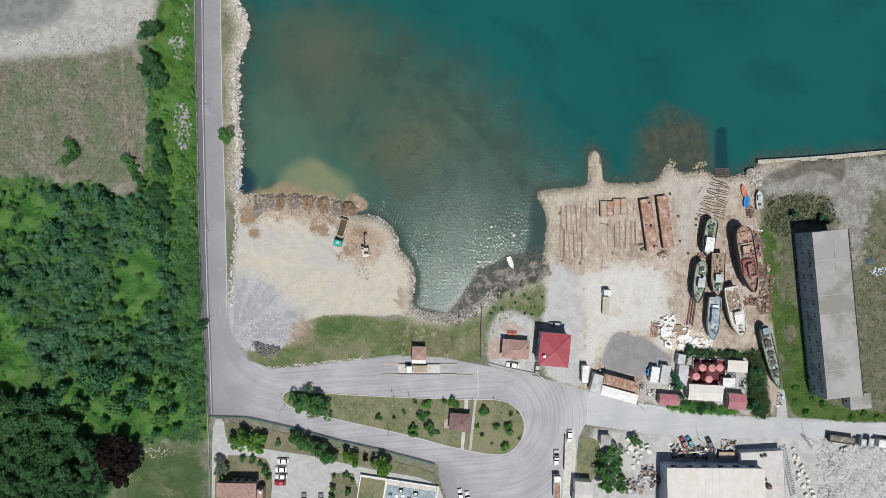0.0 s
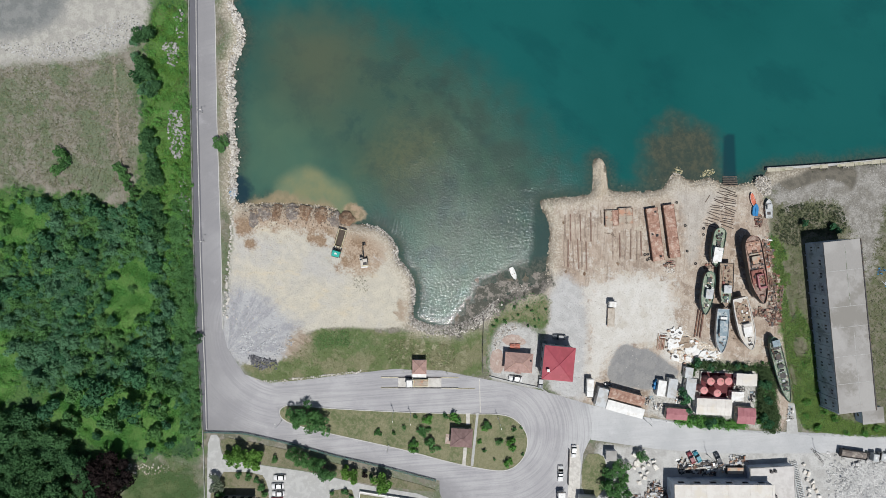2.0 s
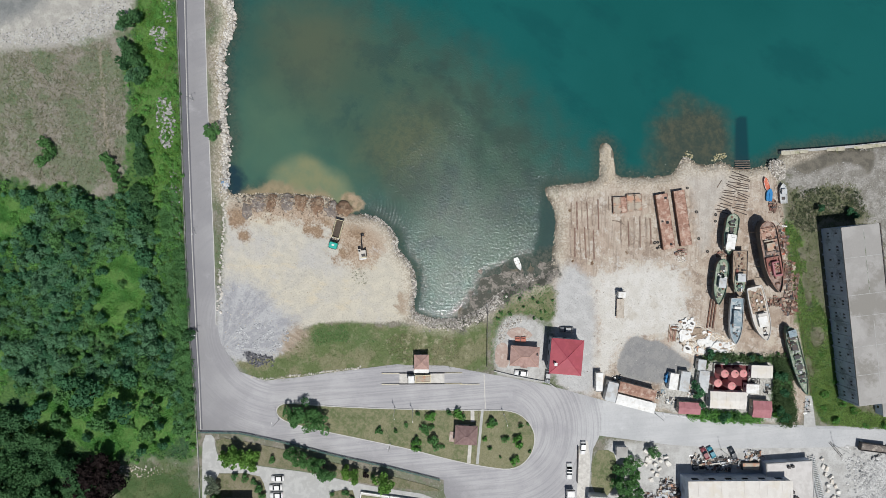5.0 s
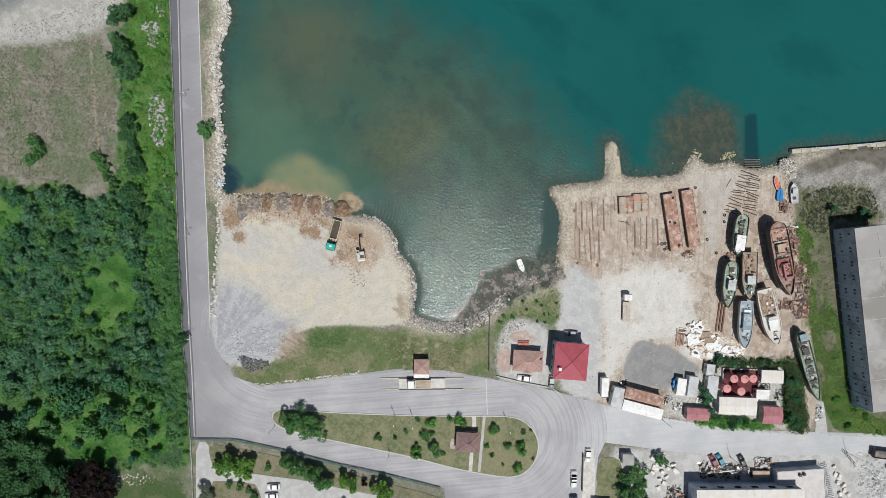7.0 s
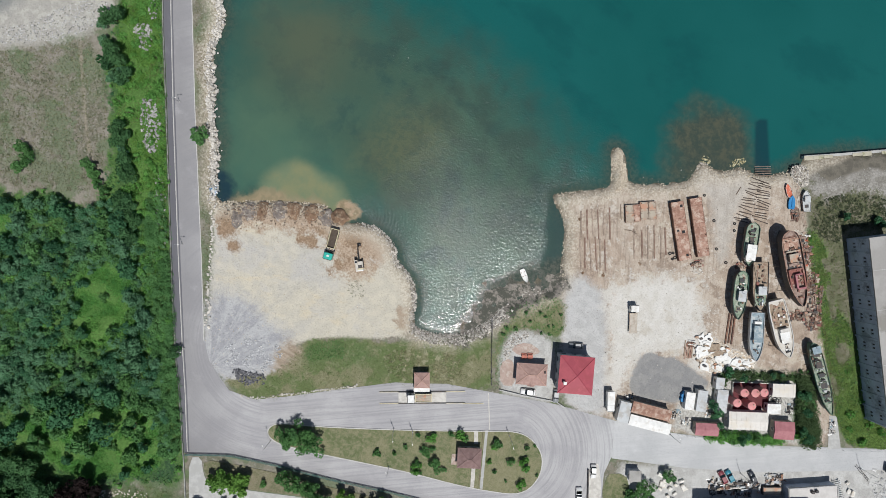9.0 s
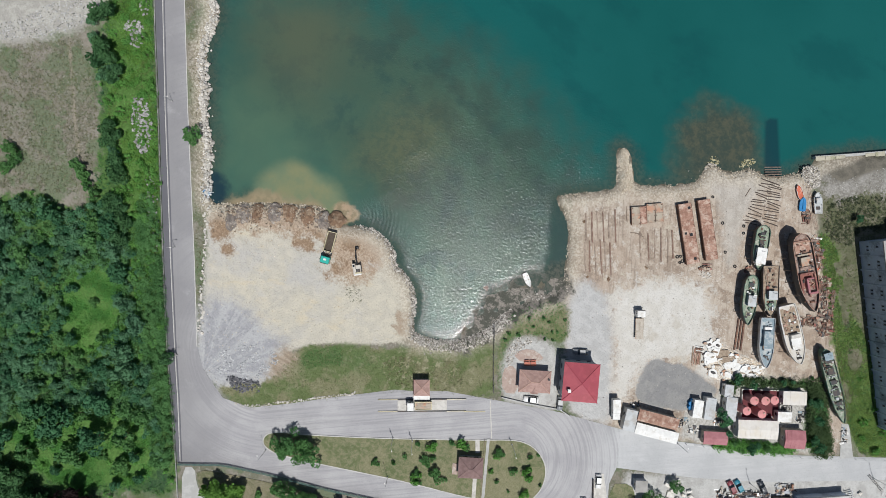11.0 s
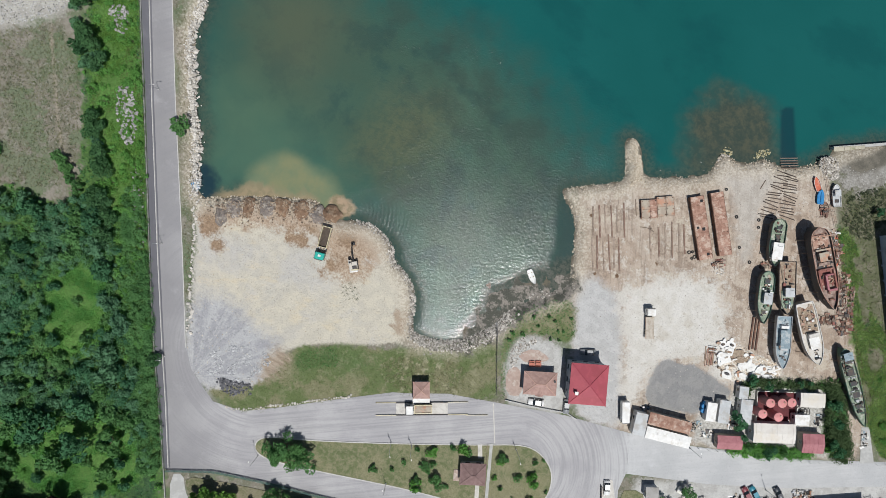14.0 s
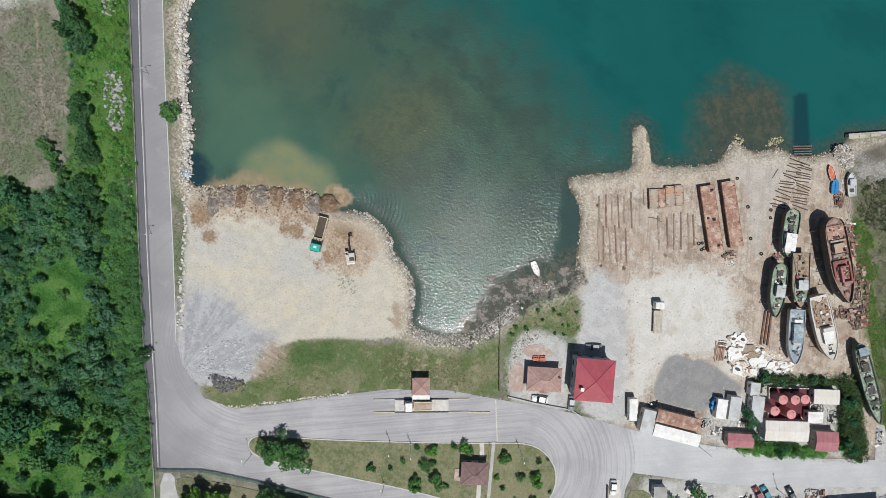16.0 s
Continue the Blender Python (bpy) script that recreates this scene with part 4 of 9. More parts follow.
SLABS = (
    ("parking_lot", CONCRETE, "pale concrete parking lot", [(-79.5, -65.9), (-75.7, -65.9), (-75.3, -71.2), (-73.7, -74.7), (-58.8, -77.2), (-42.5, -79.6), (-26.3, -83.8), (0.7, -88.5), (3.6, -95.5), (6.5, -111.3), (-80.5, -110.6), (-80.0, -77.7)], 0.05),
    ("flower_bed", BED, "dry planted strip along the green fence", [(-75.1, -66.7), (-66.8, -68.0), (-50.6, -71.7), (-34.4, -76.5), (-18.1, -80.5), (-0.1, -85.6), (0.3, -87.0), (-26.3, -83.4), (-42.5, -79.2), (-58.8, -76.8), (-72.5, -74.3), (-74.7, -71.6)], 0.16),
    ("house_garden", BED, "garden lawn round the house", [(-78.6, -79.0), (-61.2, -79.3), (-58.8, -83.6), (-58.4, -90.6), (-60.6, -110.8), (-79.7, -110.7)], 0.14),
    ("lot_garden", BED, "planted bed beside the parking lot", [(-37.7, -87.4), (-34.8, -85.4), (-27.5, -85.8), (-27.2, -111.1), (-39.0, -111.0)], 0.14),
    ("lane_lawn", LAWN, "dry grass patch beside the lane", [(52.4, -73.5), (59.4, -73.5), (60.7, -78.5), (59.1, -89.3), (51.5, -88.8)], 0.10),
    ("lane_pavement", PALE_CONCRETE, "pale concrete pavement along the lane", [(47.5, -69.7), (51.8, -70.6), (50.7, -95.4), (49.7, -111.6), (45.6, -111.6), (47.1, -84.6)], 0.12),
    ("paving", PAVING, "pink block paving behind the house", [(22.6, -32.3), (28.3, -30.6), (32.5, -33.5), (31.3, -34.8), (25.5, -35.3)], 0.06),
    ("paving_side", PAVING, "pink block paving beside the house", [(19.5, -37.4), (22.3, -35.8), (24.0, -37.5), (24.3, -45.0), (19.3, -44.3)], 0.06),
    ("island_path", PALE_CONCRETE, "white concrete path to the pavilion", [(10.9, -58.8), (12.2, -58.8), (12.2, -63.0), (10.9, -63.0)], 0.21),
    ("island_path_south", PALE_CONCRETE, "white concrete path to the pavilion", [(10.0, -71.0), (11.2, -71.0), (10.7, -77.1), (9.5, -77.1)], 0.21),
    ("island_walk", CONCRETE, "grey footway across the island", [(14.5, -58.7), (15.4, -58.7), (13.4, -77.6), (12.5, -77.4)], 0.21),
    ("road_channel", PALE_CONCRETE, "pale concrete drain channel across the road", [(15.5, -46.8), (15.8, -46.8), (16.1, -58.7), (15.8, -58.7)], 0.05),
    ("boatyard_gateway", CONCRETE, "concrete drive into the weeds", [(125.2, -56.0), (127.5, -56.0), (128.9, -66.8), (124.7, -66.8)], 0.05),
)
for name, material, label, outline, top in SLABS:
    tagged(mesh_object(name, slab(smooth(outline, True, 1 if len(outline) > 4 else 0), -0.2, top), material), label, "paving", kind="structure")

COPING = surface("weathered_coping", (0.47, 0.44, 0.35), (0.39, 0.365, 0.285), 0.5, 0.9, bump=0.03, stain=(0.27, 0.27, 0.17))
# quay wall with its coping stones
quay = tagged(mesh_object("quay_wall", ribbon(QUAY_EDGE + [(230, 33.0)], 0.8, -5.0, 0.22), CONCRETE), "old concrete quay wall at the water", "quay", kind="structure")
for k, (qx, qy, qa) in enumerate(along(QUAY_EDGE + [(185, 31.0)], 3.1)):
    if k not in (3, 4, 7):
        part("coping_slab", boxed(qx + 1.5, qy - 0.35, 0.2, 3.0, 1.35 - 0.2 * (k % 3), 0.12, 0.04, math.degrees(qa)), COPING, quay)

# ---- paints and stuffs of the things ----
WHITE = surface("white_paint", (0.76, 0.76, 0.74), (0.68, 0.68, 0.66), 0.7, 0.55, bump=0.01, stain=(0.58, 0.56, 0.52))
CREAM = surface("cream_sheet", (0.66, 0.635, 0.59), (0.61, 0.58, 0.535), 0.35, 0.6, bump=0.02, stain=(0.58, 0.54, 0.47))
GREYSHEET = surface("grey_sheet", (0.50, 0.52, 0.53), (0.43, 0.45, 0.46), 0.5, 0.55, bump=0.01, stain=(0.36, 0.35, 0.33))
WINGROOF = surface("dusty_beige_sheet", (0.56, 0.54, 0.52), (0.50, 0.48, 0.46), 0.4, 0.7, bump=0.01, stain=(0.44, 0.42, 0.40))
WALLGREY = surface("grey_render", (0.44, 0.46, 0.49), (0.38, 0.40, 0.43), 0.5, 0.9, bump=0.01)
WALLDARK = surface("dark_block_wall", (0.54, 0.60, 0.69), (0.48, 0.53, 0.62), 0.35, 0.9, bump=0.03, stain=(0.30, 0.33, 0.38))
WALLTAN = surface("tan_render", (0.48, 0.42, 0.35), (0.42, 0.36, 0.30), 0.5, 0.9, bump=0.01)
OLDROOF = surface("weathered_roof_concrete", (0.37, 0.36, 0.345), (0.315, 0.305, 0.29), 0.12, 0.9, bump=0.05, fine=14, stain=(0.235, 0.225, 0.205))
REDROOF = surface("red_sheet_roof", (0.385, 0.078, 0.10), (0.335, 0.065, 0.088), 0.4, 0.55, bump=0.01, stain=(0.30, 0.06, 0.075))
PINKROOF = surface("faded_red_sheet", (0.39, 0.165, 0.18), (0.34, 0.135, 0.15), 0.6, 0.6, bump=0.01, stain=(0.30, 0.12, 0.13))
TILE = surface("terracotta_tile", (0.41, 0.275, 0.24), (0.35, 0.225, 0.195), 1.1, 0.85, bump=0.05, stain=(0.29, 0.19, 0.165))
MAUVE = surface("mauve_tile", (0.24, 0.16, 0.15), (0.20, 0.13, 0.125), 0.9, 0.85, bump=0.05, stain=(0.17, 0.11, 0.105))
RIDGE = surface("ridge_cap", (0.50, 0.33, 0.27), (0.44, 0.28, 0.23), 1.2, 0.85)
RUST = surface("rusty_plate", (0.40, 0.245, 0.185), (0.28, 0.155, 0.115), 0.8, 0.9, bump=0.03, fine=5.0, stain=(0.50, 0.385, 0.315), vary=0.15)
DARKRUST = surface("dark_rust", (0.18, 0.105, 0.08), (0.125, 0.075, 0.06), 0.8, 0.9, bump=0.04, stain=(0.28, 0.15, 0.10))
REDHULL = surface("faded_red_hull", (0.27, 0.115, 0.095), (0.21, 0.085, 0.07), 0.4, 0.8, bump=0.03, stain=(0.33, 0.20, 0.16))
PLATE = surface("weathered_plate", (0.42, 0.37, 0.30), (0.36, 0.30, 0.24), 0.5, 0.9, bump=0.03, stain=(0.44, 0.25, 0.17))
PINKDECK = surface("pinkish_rusted_deck", (0.36, 0.275, 0.235), (0.26, 0.185, 0.155), 0.9, 0.9, bump=0.03, stain=(0.17, 0.115, 0.095))
GREENDECK = surface("green_deck_paint", (0.25, 0.31, 0.23), (0.175, 0.225, 0.165), 1.1, 0.7, bump=0.02, stain=(0.38, 0.39, 0.33))
GREENHULL = surface("green_hull_paint", (0.075, 0.15, 0.115), (0.055, 0.115, 0.09), 0.5, 0.6, bump=0.02, stain=(0.16, 0.11, 0.08))
BLUEDECK = surface("blue_grey_deck", (0.26, 0.33, 0.37), (0.20, 0.265, 0.30), 0.9, 0.7, bump=0.02, stain=(0.40, 0.43, 0.43))
# dark hull paint; on boats A and F its blackness is painted-in side shade
DARKHULL_AND_SHADE = surface("dark_hull_paint_and_shade", (0.045, 0.05, 0.06), (0.06, 0.06, 0.065), 0.5, 0.55, bump=0.02, stain=(0.10, 0.07, 0.05))
WOOD = surface("grey_timber", (0.25, 0.195, 0.155), (0.19, 0.145, 0.115), 1.4, 0.9, bump=0.03, stain=(0.14, 0.105, 0.085), vary=0.5)
DECKWOOD = surface("weathered_deck_planks", (0.36, 0.29, 0.22), (0.27, 0.21, 0.155), 1.2, 0.9, bump=0.03, stain=(0.22, 0.14, 0.10))
RUNNER = surface("sandy_runner", (0.40, 0.325, 0.265), (0.31, 0.245, 0.195), 0.8, 0.9, bump=0.03, stain=(0.20, 0.15, 0.12), vary=0.35)
DUSTDECK = surface("dusty_deck", (0.52, 0.475, 0.41), (0.45, 0.405, 0.345), 0.8, 0.95, bump=0.02, stain=(0.34, 0.29, 0.235))
STEEL = surface("galvanised_steel", (0.42, 0.43, 0.44), (0.36, 0.37, 0.38), 2.0, 0.45, 0.6)
BLACK = surface("black_rubber", (0.022, 0.022, 0.024), (0.03, 0.03, 0.032), 3.0, 0.8)
DARKMETAL = surface("dark_steel", (0.055, 0.055, 0.06), (0.075, 0.07, 0.07), 1.5, 0.6, 0.2, stain=(0.10, 0.075, 0.06))
YELLOW = surface("yellow_paint", (0.58, 0.43, 0.11), (0.50, 0.36, 0.09), 0.9, 0.55, stain=(0.42, 0.33, 0.16))
PALEYELLOW = surface("faded_yellow_paint", (0.66, 0.60, 0.42), (0.60, 0.54, 0.37), 0.9, 0.6, stain=(0.48, 0.42, 0.26))
TEAL = surface("teal_cab_paint", (0.02, 0.40, 0.33), (0.02, 0.36, 0.30), 0.9, 0.4)
PINKTANK = surface("pink_tank_paint", (0.62, 0.26, 0.255), (0.56, 0.225, 0.22), 0.9, 0.6, stain=(0.50, 0.23, 0.21))
BUND = surface("dark_red_floor", (0.12, 0.022, 0.028), (0.095, 0.018, 0.022), 0.6, 0.7)
BLUE = surface("blue_tarp", (0.03, 0.22, 0.48), (0.025, 0.18, 0.42), 1.2, 0.6, bump=0.04)
ORANGE = surface("orange_red_paint", (0.58, 0.16, 0.09), (0.50, 0.13, 0.08), 1.0, 0.6, stain=(0.60, 0.36, 0.28))
BROWNSOIL = surface("brown_tipped_soil", (0.27, 0.175, 0.115), (0.21, 0.135, 0.09), 0.8, 0.95, bump=0.15, stain=(0.36, 0.27, 0.19), vary=0.35)
# brown load with the shadow inside the tipper bed mixed into its colour
SHADEDSOIL = surface("shaded_brown_soil", (0.085, 0.068, 0.055), (0.11, 0.088, 0.07), 0.8, 0.95, bump=0.1)
OFFWHITE = surface("dull_white_paint", (0.60, 0.575, 0.525), (0.53, 0.50, 0.45), 0.5, 0.7, bump=0.01, stain=(0.45, 0.38, 0.30))
GREYSOIL = surface("grey_tipped_rubble", (0.20, 0.175, 0.16), (0.28, 0.24, 0.21), 0.9, 0.95, bump=0.18, stain=(0.42, 0.38, 0.33), vary=0.35)
GREENMESH = surface("green_fence_mesh", (0.06, 0.145, 0.13), (0.05, 0.115, 0.105), 1.0, 0.6)
REDCLAY = surface("red_painted_bench", (0.45, 0.15, 0.10), (0.40, 0.13, 0.09), 1.0, 0.6)


def glass_material():
    n = Nodes("window_glass")
    return n.done((0.02, 0.025, 0.03), 0.06, 0.0, 0.6)


GLASS = glass_material()


def car_paint(name, c):
    n = Nodes(name)
    n.put(n.bsdf, "Coat Weight", 0.6), n.put(n.bsdf, "Coat Roughness", 0.08)
    return n.done(n.mix(n.math("MULTIPLY", n.noise(3.0), 0.15), c, tuple(v * 0.7 for v in c)), 0.4, 0.0, 0.5)


CARWHITE, CARRED = car_paint("white_car_paint", (0.74, 0.74, 0.73)), car_paint("red_car_paint", (0.40, 0.03, 0.05))
CARGREY, CARBLUE = car_paint("grey_car_paint", (0.22, 0.23, 0.24)), car_paint("teal_car_paint", (0.03, 0.20, 0.27))
CARMAROON, CARBLACK = car_paint("maroon_car_paint", (0.20, 0.04, 0.05)), car_paint("black_car_paint", (0.03, 0.035, 0.045))


def leaf_material(name, dark, light):
    """Leaves in two tones that vary by clump and by tree and let some light through."""
    n = Nodes(name)
    col = n.mix(n.math("ADD", n.math("MULTIPLY", n.island(), 0.42), n.math("MULTIPLY", n.step(n.noise(0.22, 4), 0.35, 0.65), 0.58)), dark, light)
    col = n.mix(n.math("MULTIPLY", n.rand(), 0.5), col, tuple(0.5 * (a + b) * k for a, b, k in zip(dark, light, (1.1, 1.05, 0.85))))
    through_leaf = n.t.nodes.new("ShaderNodeBsdfTranslucent")
    n.put(through_leaf, "Color", col)
    both = n.t.nodes.new("ShaderNodeMixShader")
    both.inputs[0].default_value = 0.38
    n.t.links.new(n.bsdf.outputs[0], both.inputs[1]), n.t.links.new(through_leaf.outputs[0], both.inputs[2])
    n.t.links.new(both.outputs[0], n.t.nodes["Material Output"].inputs[0])
    return n.done(col, 0.75, 0.0, 0.2)


LEAF_DARK = leaf_material("dark_leaves", (0.032, 0.109, 0.057), (0.092, 0.248, 0.118))
LEAF_BLUE = leaf_material("grey_green_leaves", (0.062, 0.159, 0.087), (0.154, 0.324, 0.183))
LEAF_MID = leaf_material("green_leaves", (0.058, 0.162, 0.053), (0.148, 0.321, 0.115))
LEAF_HEDGE = leaf_material("hedge_leaves", (0.036, 0.070, 0.030), (0.100, 0.160, 0.066))
LEAF_LIGHT = leaf_material("light_green_leaves", (0.078, 0.219, 0.046), (0.178, 0.413, 0.107))
LEAF_LIME = leaf_material("lime_green_leaves", (0.094, 0.206, 0.037), (0.206, 0.400, 0.094))
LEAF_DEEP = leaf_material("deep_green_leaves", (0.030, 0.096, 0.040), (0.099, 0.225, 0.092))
LEAF_PALE = leaf_material("silver_leaves", (0.12, 0.16, 0.11), (0.26, 0.31, 0.23))
LEAF_RED = leaf_material("purple_leaves", (0.011, 0.010, 0.010), (0.036, 0.022, 0.022))
BARK = surface("bark", (0.13, 0.10, 0.075), (0.09, 0.07, 0.055), 2.0, 0.95, bump=0.03)


# ---- buildings ----
def window(parent, x, y, z, w, h, facing, label="", frame_mat=None):
    """A framed pane set on a wall; facing: the way the wall looks, in degrees (0: +x)."""
    m = pose(x, y, z, 0, 0, facing)
    bm = boxed(0.0, 0, -h / 2 - 0.06, 0.10, w + 0.16, h + 0.14)
    bm.transform(m)
    fr = part("window", bm, frame_mat or WHITE, parent, label)
    bm = boxed(0.035, 0, -h / 2, 0.08, w, h)
    bm.transform(m)
    part("pane", bm, GLASS, fr)
    return fr


def hip_roof(w, d, over, z, rise, ridge, thick=0.18):
    """Hipped roof: eaves box of w + over by d + over, ridge of that length along x."""
    a, b = w / 2 + over, d / 2 + over
    bm = bmesh.new()
    lo = [bm.verts.new((sx * a, sy * b, z)) for sx, sy in ((-1, -1), (1, -1), (1, 1), (-1, 1))]
    ev = [bm.verts.new((sx * a, sy * b, z + thick)) for sx, sy in ((-1, -1), (1, -1), (1, 1), (-1, 1))]
    r = [bm.verts.new((-ridge / 2, 0, z + rise)), bm.verts.new((ridge / 2, 0, z + rise))] if ridge else [bm.verts.new((0, 0, z + rise))] * 2
    bm.faces.new(lo[::-1])
    for i in range(4):
        bm.faces.new((lo[i], lo[(i + 1) % 4], ev[(i + 1) % 4], ev[i]))
    for q in ((ev[0], ev[1], r[1], r[0]), (ev[1], ev[2], r[1]), (ev[2], ev[3], r[0], r[1]), (ev[3], ev[0], r[0])):
        bm.faces.new(list(dict.fromkeys(q)))
    bmesh.ops.recalc_face_normals(bm, faces=bm.faces)
    return bm


def hip_caps(w, d, over, z, rise, ridge, thick=0.18, size=0.13):
    a, b = w / 2 + over, d / 2 + over
    out = []
    for sx in (-1, 1):
        for sy in (-1, 1):
            out.append(rod(bmesh.new(), (sx * a, sy * b, z + thick), (sx * ridge / 2, 0, z + rise), size, sides=6))
    if ridge:
        out.append(rod(bmesh.new(), (-ridge / 2, 0, z + rise), (ridge / 2, 0, z + rise), size, sides=6))
    return out


def hip_house(name, label, x, y, turn, w, d, eave, rise, ridge, wall, roof, cap, over=0.5, storeys=1, bays=(3, 3)):
    h = thing(name, x, y, 0, turn, label, "house")
    part("wall", boxed(0, 0, -0.1, w, d, eave + 0.12), wall, h)
    part("plinth", boxed(0, 0, -0.1, w + 0.12, d + 0.12, 0.45), CONCRETE, h)
    rf = part("roof", hip_roof(w, d, over, eave, rise, ridge), roof, h)
    for bm in hip_caps(w, d, over, eave, rise, ridge):
        part("ridge_cap", bm, cap, rf)
    step = eave / storeys
    for s in range(storeys):
        z = s * step + step * 0.55
        for side, (n, run, off) in enumerate(((bays[0], w, d), (bays[1], d, w), (bays[0], w, d), (bays[1], d, w))):
            for k in range(n):
                u = (k + 0.5) / n * run - run / 2
                px, py = ((u, -off / 2), (off / 2, u), (u, off / 2), (-off / 2, u))[side]
                window(h, px, py, z, min(1.5, run / n * 0.5), 1.3, (-90, 0, 90, 180)[side])
    part("door", boxed(w * 0.18, -d / 2 - 0.03, 0.1, 1.0, 0.12, 2.1), DARKMETAL, h, "dark front door")
    return h


red_house = hip_house("house", "two-storey grey rendered house with red sheet roof", 42.1, -39.9, -5.5, 9.8, 10.8, 7.0, 1.7, 0.0, WALLGREY, REDROOF, REDROOF, 0.45, 2, (3, 3))
bm = boxed(-3.6, -2.4, 7.3, 0.7, 0.7, 1.5, 0.04)
ch = part("chimney", bm, CONCRETE, red_house)
part("chimney_cap", boxed(-3.6, -2.4, 8.8, 0.95, 0.95, 0.12), WHITE, ch)
tile_house = hip_house("house", "low tan house with terracotta hipped tile roof", 29.00, -40.33, -4.5, 8.6, 5.7, 3.1, 1.5, 2.6, WALLTAN, TILE, RIDGE, 0.55, 1, (3, 2))
bm = bmesh.new()
v = [bm.verts.new(p) for p in ((-1.2, -3.2, 3.1), (1.2, -3.2, 3.1), (0, -3.2, 3.8), (-1.2, -3.8, 3.1), (1.2, -3.8, 3.1), (0, -3.8, 3.8), (0, -1.9, 4.0))]
for q in ((0, 2, 5, 3), (2, 1, 4, 5), (3, 5, 4), (0, 6, 2), (2, 6, 1)):
    bm.faces.new([v[i] for i in q])
part("porch_roof", bm, TILE, tile_house, "small gabled porch roof")
for sx in (-1.05, 1.05):
    part("porch_post", rod(bmesh.new(), (sx, -3.7, 0), (sx, -3.7, 3.15), 0.09), WHITE, tile_house)
part("chimney", boxed(4.1, 0.9, 2.9, 0.5, 0.5, 1.4), DARKMETAL, tile_house)
booth = hip_house("weighhouse", "small weighhouse with pinkish hipped tile roof", -5.39, -41.73, -1.0, 3.9, 3.9, 3.0, 1.2, 0.0, WHITE, TILE, RIDGE, 0.5, 1, (2, 2))
part("canopy", boxed(0, -3.0, 2.55, 4.9, 1.5, 0.14), WHITE, booth, "flat white canopy over the counter")
for sx in (-2.2, 2.2):
    part("canopy_post", rod(bmesh.new(), (sx, -3.6, 0), (sx, -3.6, 2.56), 0.06), STEEL, booth)
kiosk = hip_house("pavilion", "park pavilion with dark mauve tiled hipped roof", 9.18, -66.58, -4.0, 6.6, 5.4, 2.9, 1.4, 1.2, WALLTAN, MAUVE, MAUVE, 0.5, 1, (2, 2))
part("terrace", boxed(-4.6, -1.6, 0.12, 1.7, 3.4, 0.25), PAVING, kiosk, "small pink paved terrace")
south_house = hip_house("house", "house with pink terracotta tile roof by the parking lot", -68.90, -94.74, -1.0, 11.2, 14.5, 5.4, 2.0, 3.0, WALLTAN, TILE, RIDGE, 0.55, 2, (4, 4))
part("side_wing", boxed(6.9, 1.6, 0, 2.4, 7.0, 4.2), TILE, south_house, "low terracotta side wing")
part("side_wing", boxed(-7.3, 4.6, 0, 2.2, 5.0, 3.6), TILE, south_house, "low terracotta side wing")
part("vent_box", boxed(7.4, 4.4, 4.2, 0.8, 1.0, 0.8), WHITE, south_house)


def shed(name, label, x, y, turn, w, d, h, roof, wall, pitch=0.5, ribs=0, category="shed"):
    """A plain shed with a low gable along x, ribs on its sheeting, a door and windows."""
    s = thing(name, x, y, 0, turn, label, category)
    part("wall", boxed(0, 0, -0.1, w - 0.4, d - 0.4, h), wall, s)
    bm = bmesh.new()
    top = []
    for sx in (-w / 2, w / 2):
        top.append([bm.verts.new((sx, yy, zz)) for yy, zz in ((-d / 2, h - 0.12), (d / 2, h - 0.12), (d / 2, h), (0, h + pitch), (-d / 2, h))])
    bm.faces.new(top[0]), bm.faces.new(top[1][::-1])
    for i in range(5):
        j = (i + 1) % 5
        bm.faces.new((top[0][i], top[1][i], top[1][j], top[0][j]))
    bmesh.ops.recalc_face_normals(bm, faces=bm.faces)
    rf = part("roof", bm, roof, s)
    slope = math.degrees(math.atan2(pitch, d / 2))
    for k in range(ribs):
        u = (k + 0.5) / ribs * w - w / 2
        for sy in (-1, 1):
            part("seam", boxed(u, sy * d / 4, h + pitch / 2 - 0.02, 0.08, d / 2, 0.06, tilt=-sy * slope), roof, rf)
    part("door", boxed(w * 0.2, -d / 2 + 0.18, 0, 1.0, 0.1, 2.0), DARKMETAL, s)
    window(s, -w * 0.2, -d / 2 + 0.2, 1.6, 1.0, 0.9, -90)
    window(s, -w / 2 + 0.2, 0, 1.6, 0.9, 0.9, 180)
    return s


# big old warehouse on the east side
wh_x, wh_y = 139.60, -27.16
WX, WY, WH = 12.4, 58.0, 10.3
ware = thing("warehouse", wh_x, wh_y, 0, 6.1, "long derelict warehouse with weathered grey flat roof", "warehouse")
part("wall", boxed(0, 0, -0.1, WX - 0.3, WY - 0.3, WH), WALLDARK, ware)
rf = part("roof", boxed(0, 0, WH - 0.1, WX + 0.3, WY + 0.3, 0.35), OLDROOF, ware)
part("roof_edge", boxed(WX / 2 + 0.1, 0, WH + 0.25, 0.3, WY + 0.3, 0.25), DARKMETAL, rf)
part("roof_edge", boxed(-WX / 2 - 0.1, 0, WH + 0.25, 0.25, WY + 0.3, 0.18), OLDROOF, rf)
for k in (-0.33, -0.17, 0.0, 0.12, 0.33):
    part("roof_joint", boxed(0, k * WY, WH + 0.25, WX - 0.4, 0.14, 0.04), CONCRETE, rf)
part("roof_joint", boxed(1.2, -WY * 0.26, WH + 0.25, 0.12, WY * 0.46, 0.04), CONCRETE, rf)
